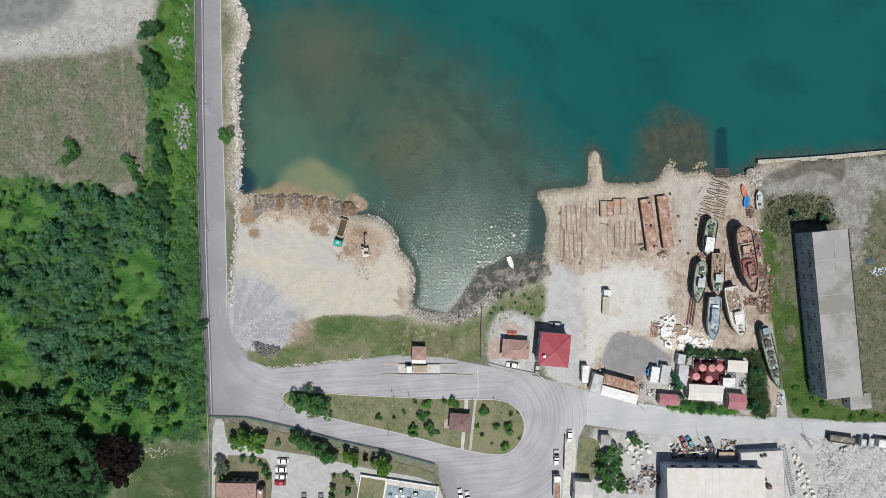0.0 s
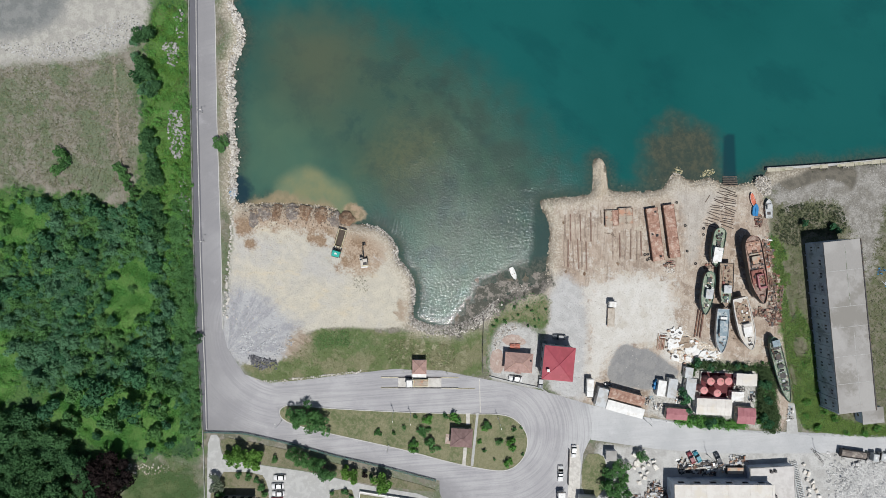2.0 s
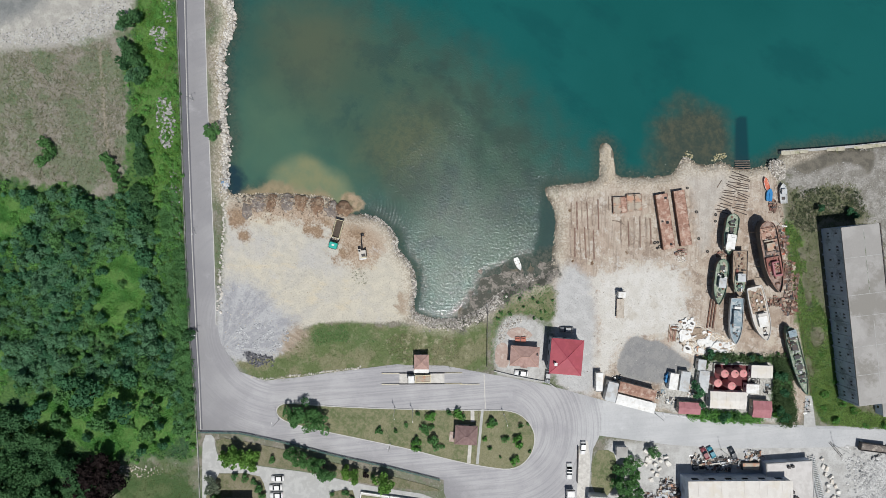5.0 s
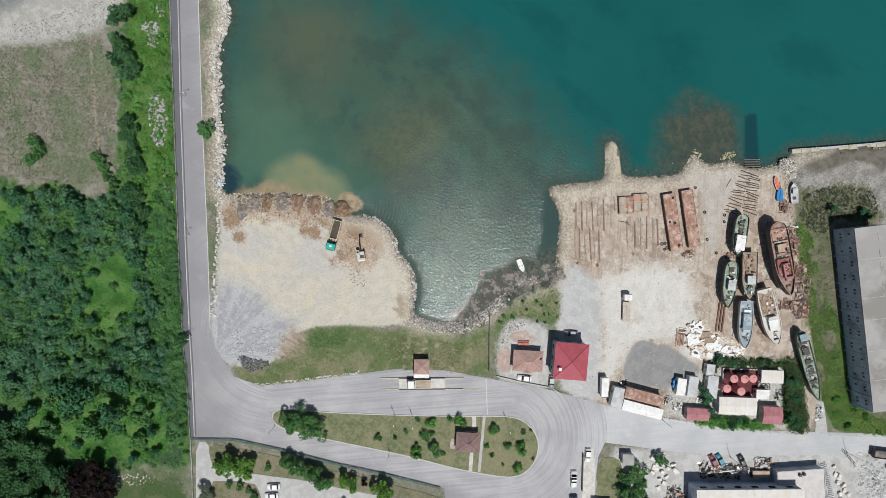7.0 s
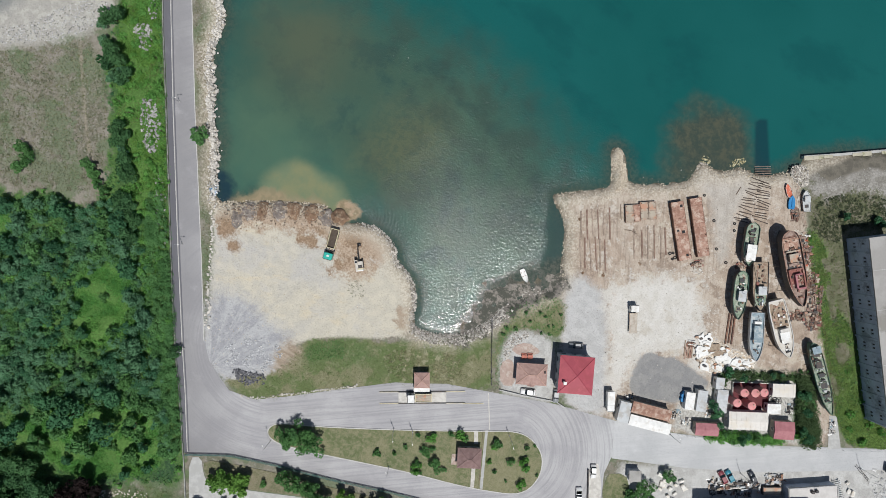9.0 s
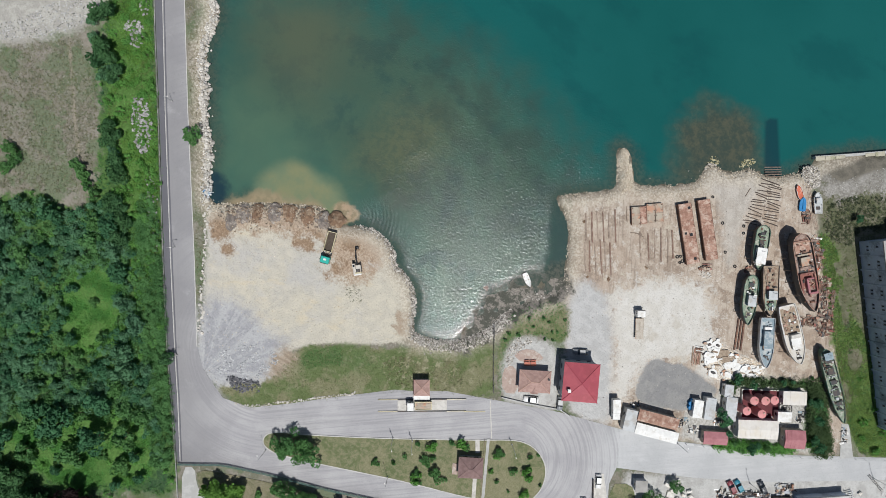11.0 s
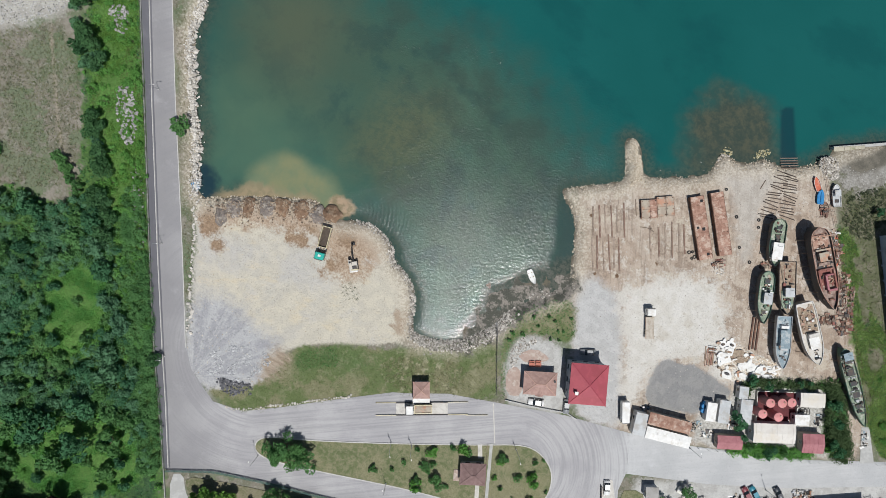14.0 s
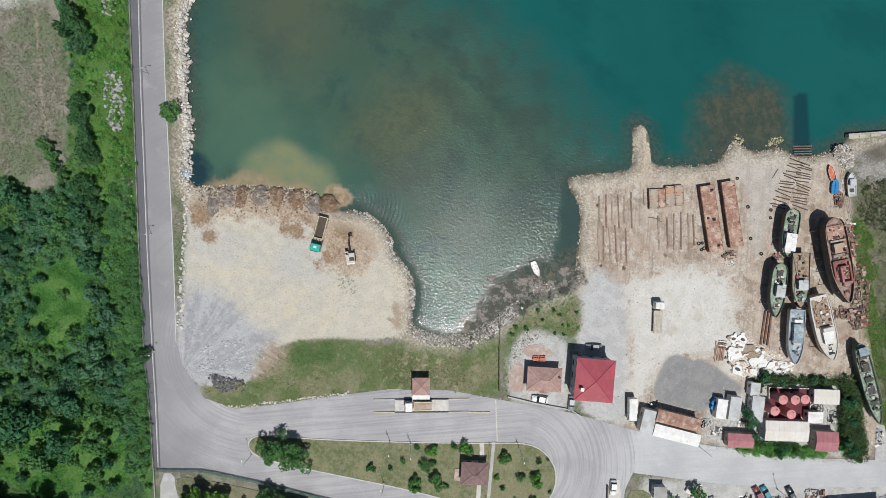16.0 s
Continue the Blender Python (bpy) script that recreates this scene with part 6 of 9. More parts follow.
def boat(name, label, x, y, turn, length, beam, depth, hull_mat, deck_mat, rail_mat, stern=0.75, drop=0.55, sheer=0.6, bow_round=1.0, rounded=False):
    b = thing(name, x, y, 0, turn, label, "boat", "boats hauled out in the yard" if depth > 1.6 else "")
    bm, rows = hull_mesh(length, beam, depth, stern, bow_round, sheer, keel=0.45 if depth > 1.6 else 0.05, rounded=rounded)
    part("hull", bm, hull_mat, b, flat=False)
    bm = bmesh.new()
    line = []
    for r in rows:
        h = abs(r[0][0])
        line.append((bm.verts.new((-h + 0.04, r[-1], r[0][1] - drop)), bm.verts.new((0, r[-1], r[0][1] - drop + 0.08)), bm.verts.new((h - 0.04, r[-1], r[0][1] - drop))))
    for p, q in zip(line, line[1:]):
        bm.faces.new((p[0], p[1], q[1], q[0])), bm.faces.new((p[1], p[2], q[2], q[1]))
    bmesh.ops.recalc_face_normals(bm, faces=bm.faces)
    part("deck", bm, deck_mat, b)
    bm = bmesh.new()
    ring = [(-abs(r[0][0]), r[-1], r[0][1]) for r in rows] + [(abs(r[0][0]), r[-1], r[0][1]) for r in rows[::-1]]
    for p, q in zip(ring, ring[1:] + ring[:1]):
        if (Vector(p) - Vector(q)).length > 0.05:
            rod(bm, p, q, 0.09 if depth > 1.6 else 0.05, sides=5)
    part("gunwale", bm, rail_mat, b)
    if depth > 1.6:
        for k in range(5):
            yy = (-0.36 + 0.16 * k) * length
            part("keel_block", boxed(0, yy, 0, 1.3, 0.4, 0.5), WOOD, b)
            for sx in (-1, 1):
                part("shore_prop", rod(bmesh.new(), (sx * beam * 0.62, yy, 0), (sx * beam * 0.44, yy, depth * 0.72), 0.09, sides=6), WOOD, b)
    return b


def cabin_on(b, x, y, z, w, d, h, wall, roof, tall=0.0, name="wheelhouse"):
    c = part(name, boxed(x, y, z, w, d, h, 0.05), wall, b)
    part("roof", boxed(x, y, z + h, w + 0.3, d + 0.3, 0.1, 0.03), roof, c)
    for k in range(3):
        part("pane", boxed(x + (k - 1) * w * 0.3, y + d / 2, z + h * 0.5, w * 0.22, 0.06, h * 0.35), GLASS, c)
    for sx in (-1, 1):
        part("pane", boxed(x + sx * w / 2, y, z + h * 0.5, 0.06, d * 0.5, h * 0.35), GLASS, c)
    if tall:
        part("mast", rod(bmesh.new(), (x, y - d * 0.3, z + h), (x, y - d * 0.3, z + h + tall), 0.07, 0.04, 6), STEEL, c)
    return c


def hatch(b, x, y, z, w, d, mat, h=0.35):
    p = part("hatch", boxed(x, y, z, w, d, h, 0.04), mat, b)
    part("hatch_lid", boxed(x, y, z + h, w * 0.86, d * 0.86, 0.06, 0.02), DARKMETAL if mat is not DARKMETAL else RUST, p)


def winch(b, x, y, z, mat):
    w = part("winch", rod(bmesh.new(), (x - 0.5, y, z + 0.35), (x + 0.5, y, z + 0.35), 0.28, sides=10), mat, b)
    for sx in (-0.6, 0.6):
        part("bracket", boxed(x + sx, y, z, 0.12, 0.6, 0.75), mat, w)


def clutter(b, n, w, y0, y1, z, mats, seed):
    """Gear, boxes, coils and torn plates lying about a deck."""
    r = random.Random(seed)
    for k in range(n):
        x, y = r.uniform(-w / 2, w / 2), r.uniform(y0, y1)
        m = r.choice(mats)
        if r.random() < 0.3:
            q = r.uniform(0.15, 0.4)
            part("coil", rod(bmesh.new(), (x, y, z), (x, y, z + r.uniform(0.15, 0.5)), q, q * 0.9, 10), m, b)
        else:
            part("gear_box", boxed(x, y, z, r.uniform(0.15, 0.7), r.uniform(0.2, 1.3), r.uniform(0.1, 0.6), 0.02, r.choice([0, 90, r.uniform(0, 180)])), m, b)


# hull colour darkened to carry the shade on its sides
A = boat("fishing_boat", "green-decked fishing boat with white cabin on blocks", 97.90, -0.43, 171, 13.6, 4.3, 4.0, DARKHULL_AND_SHADE, GREENDECK, GREENHULL, 0.8, 0.5, rounded=True)
cabin_on(A, 0.1, 2.6, 3.5, 2.7, 4.6, 1.6, WHITE, WHITE, 2.0)
part("box", boxed(0.2, 5.0, 3.6, 2.0, 1.2, 0.5, 0.05), WHITE, A)
hatch(A, 0, -1.6, 3.5, 1.5, 1.3, GREENHULL), hatch(A, 0, -4.2, 3.5, 1.3, 1.0, GREENHULL)
winch(A, 0, -3.0, 3.55, DARKMETAL)
B = boat("fishing_boat", "light green wooden fishing boat with dark hull", 94.45, -16.26, 173, 15.2, 4.3, 4.0, DARKHULL_AND_SHADE, GREENDECK, GREENHULL, 0.7, 0.4, rounded=True)
cabin_on(B, -0.2, 0.3, 3.7, 2.2, 3.0, 1.3, BLUEDECK, GREYSHEET, 2.2)
part("canopy", boxed(-1.0, -0.6, 4.9, 1.0, 2.2, 0.1), WHITE, B, "white sheet canopy")
hatch(B, 0, 4.4, 3.75, 1.4, 1.2, PALEYELLOW), hatch(B, 0, -4.6, 3.7, 1.6, 1.4, GREENHULL)
winch(B, 0.1, -2.4, 3.7, BLACK)
C = boat("work_boat", "dark-hulled work boat with planked after deck", 101.13, -13.77, 179, 15.4, 4.9, 3.4, DARKHULL_AND_SHADE, DECKWOOD, DARKMETAL, 1.0, 0.25, 0.5)
cabin_on(C, 0, 1.2, 3.2, 2.4, 2.4, 1.5, BLUEDECK, GREYSHEET, 3.0)
part("derrick", rod(bmesh.new(), (0.9, -0.6, 3.3), (1.9, -6.0, 4.9), 0.1, 0.07), RUST, C)
part("life_raft", boxed(1.0, -0.8, 3.2, 0.9, 1.3, 0.5, 0.15), REDHULL, C)
part("fore_deck_plate", boxed(0, 3.4, 3.25, 3.5, 5.2, 0.2, 0.05), GREENDECK, C)
hatch(C, 0, 5.3, 3.45, 1.1, 0.9, BLUEDECK), winch(C, 0, 3.4, 3.45, DARKMETAL)
D = boat("patrol_boat", "blue-grey launch with long low deckhouse", 99.85, -29.55, 177, 15.2, 4.4, 3.5, GREYSHEET, BLUEDECK, GREYSHEET, 0.95, 0.35)
cabin_on(D, 0, -1.0, 3.2, 2.5, 5.0, 1.2, BLUEDECK, BLUEDECK)
part("windscreen_box", boxed(0.0, 1.9, 3.2, 2.2, 0.8, 0.9, 0.1), GREYSHEET, D)
part("helm_screen", boxed(0, -4.5, 3.2, 2.3, 0.9, 1.0, 0.1), WHITE, D)
part("gangplank", boxed(0.4, 1.2, 4.4, 2.6, 0.8, 0.08), DECKWOOD, D)
hatch(D, 0, 4.4, 3.3, 0.9, 0.8, BLUEDECK)
E_ = boat("motor_yacht", "half-stripped motor yacht, white bow and brown planked stern", 107.70, -27.10, 193, 18.4, 5.7, 4.0, OFFWHITE, OFFWHITE, WHITE, 0.85, 0.3, 0.5, 1.15)
part("after_deck", boxed(0, -4.4, 3.72, 4.6, 8.0, 0.14, 0.04), DECKWOOD, E_, "brown planked after deck")
cabin_on(E_, 0, 2.4, 3.75, 2.7, 3.8, 1.0, OFFWHITE, WHITE, name="deckhouse")
part("fly_bridge", boxed(0, 0.3, 3.75, 2.9, 1.2, 1.6, 0.12), PALE_CONCRETE, E_)
for k in range(9):
    part("crate", boxed(RNG.uniform(-1.9, 1.9), RNG.uniform(-7.6, -0.8), 3.84, RNG.uniform(0.4, 1.0), RNG.uniform(0.4, 1.0), RNG.uniform(0.2, 0.5), 0.03), RNG.choice([WHITE, PLATE, RUST]), E_)
hatch(E_, 0, 6.0, 3.9, 1.0, 0.9, WHITE, 0.15), winch(E_, 0, 7.3, 3.95, DARKMETAL)
# near-black hull colour imitates the shadowed sides; the vessel itself is rust-red
F_ = boat("trawler", "large rust-red trawler with its deck being broken up", 110.71, -8.07, 190, 24.0, 6.0, 6.0, DARKHULL_AND_SHADE, PINKDECK, RUST, 0.8, 0.8, 0.9, rounded=True)
part("after_deck", boxed(0, -7.6, 5.35, 4.6, 5.0, 0.2, 0.1), RUST, F_, "rusty after deck")
part("well", boxed(0, -2.7, 5.3, 3.9, 5.0, 0.12), DARKMETAL, F_, "dark open engine well")
cabin_on(F_, 0.3, -3.4, 5.3, 2.6, 2.3, 1.4, PLATE, PLATE, name="deckhouse")
part("cross_beam", boxed(0, -5.4, 5.3, 4.4, 0.5, 0.9, 0.05), PLATE, F_)
part("cross_beam", boxed(0.2, -1.3, 5.35, 3.2, 0.9, 0.5, 0.05), PINKDECK, F_)
for sx, w, d, yy in ((-2.2, 0.5, 6.0, 3.2), (2.2, 0.5, 6.0, 3.2), (0, 4.4, 0.5, 0.3)):
    part("hold_coaming", boxed(sx, yy, 5.2, w, d, 0.9, 0.05), REDHULL, F_)
part("hold_floor", boxed(0, 3.2, 5.2, 3.8, 5.4, 0.15), REDHULL, F_, "red painted hold floor")
for sx, yy, w, d in ((0.6, 4.0, 0.6, 4.4), (-0.7, 6.3, 2.6, 0.6), (-0.4, 1.9, 2.2, 0.5)):
    part("casing", boxed(sx, yy, 5.3, w, d, 1.3, 0.08), PINKROOF, F_, "faded pink steel casing")
for k in range(16):
    part("scrap", boxed(RNG.uniform(-2.4, 0.2), RNG.uniform(2.0, 9.0), 5.3, RNG.uniform(0.2, 0.5), RNG.uniform(0.6, 2.0), RNG.uniform(0.2, 0.7), 0.0, RNG.uniform(0, 180)), RNG.choice([RUST, DARKRUST, PLATE, REDHULL]), F_)
part("funnel", rod(bmesh.new(), (-0.9, -2.6, 5.3), (-0.9, -2.6, 7.8), 0.45, 0.4, 12), DARKRUST, F_)
part("gantry", rod(bmesh.new(), (-2.4, -9.2, 6.9), (2.4, -9.2, 6.9), 0.12), PLATE, F_)
winch(F_, 0, -6.3, 5.45, DARKRUST), winch(F_, 0, 9.0, 5.6, DARKRUST)
G = boat("landing_craft", "long green vessel lying in the weeds", 120.77, -43.17, 194.5, 23.6, 4.1, 3.2, GREENHULL, GREENDECK, GREENHULL, 0.75, 0.35, 0.4, rounded=True)
for k, (w, d) in enumerate(((2.0, 1.6), (2.2, 2.4), (2.0, 1.4), (2.4, 2.0), (1.8, 1.2))):
    hatch(G, RNG.uniform(-0.2, 0.2), -8.0 + 3.4 * k, 2.95, w, d, GREENDECK if k % 2 else GREENHULL, 0.5)
    winch(G, RNG.uniform(-0.6, 0.6), -6.4 + 3.4 * k, 2.95, GREYSHEET if k % 2 else DARKMETAL)
cabin_on(G, 0, -9.6, 2.9, 2.4, 2.0, 1.4, GREENDECK, BLUEDECK, 1.5)
bm = bmesh.new()
for k in range(9):
    rod(bm, (-1.9, -9 + 2 * k, 3.2), (-1.9, -9 + 2 * k, 4.0), 0.04, sides=4), rod(bm, (1.9, -9 + 2 * k, 3.2), (1.9, -9 + 2 * k, 4.0), 0.04, sides=4)
for sx in (-1.9, 1.9):
    rod(bm, (sx, -9, 4.0), (sx, 7, 4.0), 0.04, sides=4)
part("handrail", bm, GREENDECK, G)
H = boat("motor_boat", "small grey motor boat on the gravel", 117.04, 12.93, 3, 6.6, 2.4, 1.2, GREYSHEET, GREYSHEET, WHITE, 0.9, 0.25, 0.3, 1.3)
cabin_on(H, 0, 0.6, 1.0, 1.5, 1.6, 0.8, GREYSHEET, GREYSHEET)
part("engine_well", boxed(0, -1.6, 0.98, 1.2, 1.0, 0.12), DARKMETAL, H)
I_ = boat("rowing_boat", "white rowing boat lying on the mudflat", 27.64, -9.70, 22 + 180, 4.5, 1.7, 0.75, WHITE, WHITE, WHITE, 0.8, 0.3, 0.2)
I_.location.z = -1.5
for yy in (-1.2, 0.1, 1.2):
    part("thwart", boxed(0, yy, 0.45, 1.3, 0.28, 0.05), DECKWOOD, I_)
J = boat("rowing_boat", "orange-red rowing boat on the sand", 111.62, 16.37, 15, 4.4, 1.7, 0.8, ORANGE, ORANGE, WHITE, 0.75, 0.25, 0.2)
part("thwart", boxed(0, 0.2, 0.5, 1.4, 0.3, 0.05), WHITE, J)
K = boat("rowing_boat", "small boat under a blue tarp", 112.55, 12.56, -5, 4.2, 2.0, 0.8, BLUE, BLUE, BLUE, 0.8, -0.05, 0.2)
part("tarp_ridge", rod(bmesh.new(), (0, -1.6, 0.95), (0, 1.5, 1.0), 0.22, 0.12, 8), BLUE, K)


GEAR = [DARKMETAL, BLACK, WHITE, GREENHULL, PLATE, DARKRUST]
clutter(A, 12, 2.2, -6.0, 0.0, 3.55, GEAR, 1), clutter(A, 5, 1.6, 4.8, 6.0, 3.6, GEAR, 2)
clutter(B, 16, 2.4, -6.4, -1.4, 3.65, GEAR, 3), clutter(B, 8, 2.0, 2.0, 6.0, 3.72, GEAR + [BLUEDECK], 4)
clutter(C, 12, 3.6, -7.0, -1.0, 3.2, [DARKMETAL, DARKRUST, PLATE, WOOD, BLACK], 5), clutter(C, 12, 2.4, 2.6, 6.2, 3.46, GEAR + [BLUEDECK], 6)
clutter(D, 10, 2.6, -7.0, -3.8, 3.22, [GREYSHEET, BLUEDECK, DARKMETAL, WHITE], 7), clutter(D, 6, 1.8, 2.6, 5.5, 3.3, [GREYSHEET, DARKMETAL], 8)
clutter(E_, 22, 4.2, -8.2, 0.0, 3.85, [PLATE, DECKWOOD, WHITE, RUST, DARKMETAL], 9), clutter(E_, 6, 2.4, 4.4, 7.4, 3.9, [WHITE, DARKMETAL, PLATE], 10)
clutter(F_, 30, 4.6, -9.5, 0.0, 5.45, [PLATE, RUST, DARKRUST, WHITE, DARKMETAL, REDHULL], 11), clutter(F_, 30, 4.0, 0.5, 9.5, 5.35, [PLATE, RUST, DARKRUST, PINKROOF, BLACK, DARKMETAL], 12)
clutter(G, 70, 3.0, -10.5, 8.5, 2.95, [GREENHULL, DARKMETAL, GREYSHEET, GREYSHEET, BLACK, GREENDECK, DARKRUST], 13)


def barge(label, x, y, turn, w, d, h, plates, mat, holes=()):
    b = thing("barge", x, y, 0, turn, label, "barge", "pontoon barges in the yard")
    part("hull", boxed(0, 0, 0.15, w, d, h - 0.15, 0.06), DARKRUST, b)
    for k in range(plates):
        part("deck_plate", boxed(0, -d / 2 + (k + 0.5) * d / plates, h, w - 0.08, d / plates - 0.07, 0.05), mat, b)
    for sx in (-1, 1):
        part("rubbing_strake", boxed(sx * (w / 2 + 0.05), 0, h - 0.25, 0.14, d, 0.25), DARKRUST, b)
        for k in range(4):
            part("bollard", rod(bmesh.new(), (sx * (w / 2 - 0.3), -d * 0.42 + k * d * 0.28, h), (sx * (w / 2 - 0.3), -d * 0.42 + k * d * 0.28, h + 0.35), 0.12), DARKRUST, b)
    for ux, uy, s in holes:
        part("open_hatch", boxed(ux, uy, h + 0.02, s, s, 0.07), BLACK, b, "open black hatch")
    for k in range(3):
        part("sleeper", boxed(0, -d * 0.35 + k * d * 0.35, 0, w + 0.6, 0.4, 0.16), WOOD, b)
    return b


barge("rusty steel pontoon barge with open hatches", 76.82, 3.99, 8.2, 3.9, 18.6, 1.9, 7, RUST, ((1.1, 7.8, 0.8), (0.6, -0.4, 0.95), (-1.0, 0.2, 0.7), (0.8, -7.8, 0.8)))
barge("rusty steel pontoon barge with plated deck", 82.64, 5.11, 8.0, 3.6, 18.6, 1.9, 8, RUST)
barge("small weathered pontoon with grey-tan deck", 60.82, 9.62, 2, 2.5, 5.6, 1.1, 2, PLATE)
barge("small rust-red steel pontoon with plated deck", 63.07, 9.82, 2, 2.1, 5.4, 1.0, 2, RUST)
barge("small weathered pontoon with grey-tan deck", 65.50, 10.41, 2, 2.5, 5.7, 1.1, 2, PLATE)
barge("small weathered pontoon with grey-tan deck", 67.98, 10.55, 2, 2.3, 5.7, 1.1, 2, PLATE)


# ---- tanks of the compound ----
bund = thing("tank_bund", 99.46, -49.57, 0, -3, "dark red floored bund with a low wall", "bund")
part("floor", boxed(0, 0, 0, 12.0, 9.6, 0.12), BUND, bund)
for sx, sy, lx, ly in ((0, 4.9, 12.2, 0.25), (0, -4.9, 12.2, 0.25), (6.0, 0, 0.25, 9.6), (-6.0, 0, 0.25, 9.6)):
    part("bund_wall", boxed(sx, sy, 0, lx, ly, 0.9), PALE_CONCRETE, bund)


def tank(x, y):
    t = thing("storage_tank", x, y, 0.12, 0, "upright cylindrical tank painted faded pink", "tank", "pink tanks in the bund")
    part("shell", rod(bmesh.new(), (0, 0, 0), (0, 0, 4.6), 1.28, sides=28), PINKTANK, t, flat=True)
    part("top_cone", rod(bmesh.new(), (0, 0, 4.6), (0, 0, 4.85), 1.32, 0.25, 28), PINKTANK, t)
    part("manhole", rod(bmesh.new(), (0.5, 0.3, 4.6), (0.5, 0.3, 4.95), 0.28, sides=12), RUST, t)
    part("pipe", rod(bmesh.new(), (1.36, 0, 0), (1.36, 0, 4.9), 0.07, sides=6), STEEL, t)
    bm = bmesh.new()
    for sx in (-0.2, 0.2):
        rod(bm, (sx, -1.36, 0), (sx, -1.36, 4.8), 0.03, sides=4)
    for k in range(14):
        rod(bm, (-0.2, -1.36, 0.3 + 0.33 * k), (0.2, -1.36, 0.3 + 0.33 * k), 0.02, sides=4)
    part("ladder", bm, STEEL, t)


for tx, ty in ([(95.4, -46.9), (98.8, -47.0), (101.6, -46.9), (93.1, -50.0), (97.7, -51.0)]):
    tank(tx, ty)
ring = thing("coiled_pipe", 107.00, -50.74, 0, 0, "round black steel reel lying flat", "reel")
for r in (2.1, 1.25):
    bm = bmesh.new()
    for k in range(20):
        a, b = k * math.tau / 20, (k + 1) * math.tau / 20
        rod(bm, (r * math.cos(a), r * math.sin(a), 0.9), (r * math.cos(b), r * math.sin(b), 0.9), 0.12, sides=6)
    part("ring", bm, DARKMETAL, ring)
for k in range(6):
    a = k * math.tau / 6
    part("spoke", rod(bmesh.new(), (0, 0, 0.9), (2.1 * math.cos(a), 2.1 * math.sin(a), 0.9), 0.09, sides=5), DARKMETAL, ring)
part("stand", rod(bmesh.new(), (0, 0, 0), (0, 0, 1.0), 0.3), DARKMETAL, ring)
for i, (tx, ty) in enumerate([(77.7, -48.5), (78.3, -47.8), (78.6, -49.8), (77.5, -49.8)]):
    dr = thing("barrel", tx, ty, 0, 0, "blue plastic barrel beside the cabins", "barrel", "blue barrels")
    part("shell", rod(bmesh.new(), (0, 0, 0), (0, 0, 1.2), 0.75, sides=16), BLUE, dr)
    part("lid", rod(bmesh.new(), (0, 0, 1.2), (0, 0, 1.26), 0.6, sides=16), WHITE if i == 1 else BLUE, dr)
    part("hoop", rod(bmesh.new(), (0, 0, 0.55), (0, 0, 0.65), 0.78, sides=16), BLUE, dr)


# ---- heaps, timber and clutter of the pad and the boatyard ----
def heap_mesh(w, d, h, seed, rough=0.4):
    bm = bmesh.new()
    n = 30
    bmesh.ops.create_grid(bm, x_segments=n, y_segments=n, size=1.0)
    for v in bm.verts:
        x, y = v.co.x, v.co.y
        r = math.hypot(x, y)
        if r > 1e-6:
            k = max(abs(x), abs(y)) / r
            x, y = x * k, y * k
        r = math.hypot(x, y)
        q = Vector((x * 3 + seed * 7.3, y * 3, seed * 1.7))
        wob = 1 + 0.28 * noise.noise(Vector((math.cos(math.atan2(y, x)) * 1.5 + seed, math.sin(math.atan2(y, x)) * 1.5, 0)))
        z = h * (1 - r ** 1.6) * (1 + rough * noise.noise(q)) + rough * 0.6 * noise.noise(q * 2.7) * (1 - r) + 0.16 * noise.noise(q * 5.5) * (1 - r * 0.7)
        v.co = Vector((x * w / 2 * wob, y * d / 2 * wob, z - 0.12 - 0.2 * r))
    return bm


def heap(label, x, y, w, d, h, mat, seed, turn=0.0, z=0.0, category="mound", group=""):
    ob = mesh_object("mound", heap_mesh(w, d, h, seed), mat)
    ob.matrix_world = pose(x, y, z, 0, 0, turn)
    return tagged(ob, label, category, group)


for k, (hx, hy) in enumerate([(-63.1, 10.3), (-59.1, 12.1), (-55.1, 12.2), (-49.7, 12.1), (-45.2, 12.1), (-39.8, 11.3), (-35.2, 9.8), (-31.1, 10.5)]):
    brown = k in (2, 4, 5, 7)
    heap("tipped heap of brown soil at the water's edge" if brown else "tipped heap of grey rubble at the water's edge", hx, hy - 0.9, 5.4 + 0.6 * (k % 2), 7.4 - (2.4 if k == 7 else 0), 1.35, BROWNSOIL if brown else GREYSOIL, k + 1, 8 * math.sin(k * 2.1), -0.25, group="heaps along the fill")
for k, (hx, hy) in enumerate([(46.0, -9.0), (52.6, -9.7), (81.5, -48.6), (64.3, -6.3), (45.3, 8.1)]):
    heap("small dark mound of damp soil on the sand", hx, hy, 1.6 + 0.6 * (k % 3), 2.4 + 1.4 * (k == 1), 0.3, BROWNSOIL, 50 + k, 20 * k - 20)

# timber runners that barges were built on
def timber(x, y, turn, length, width=0.34, height=0.28, label="long weathered timber runner on the sand", group="timber runners", mat=None):
    t = mesh_object("timber_beam", boxed(0, 0, 0, width, length, height, 0.03), mat or WOOD)
    t.matrix_world = pose(x, y, -0.03, 0, 0, turn)
    return tagged(t, label, "beam", group)


REDWOOD = surface("reddish_timber", (0.25, 0.165, 0.13), (0.20, 0.13, 0.105), 1.2, 0.95, bump=0.03, stain=(0.34, 0.27, 0.22), vary=0.3, spec=0.1)
RUN_A = [(45.7, 6.6), (47.6, 6.6), (49.3, 6.8), (51.1, 6.5), (52.8, 6.5), (54.8, 6.8)]
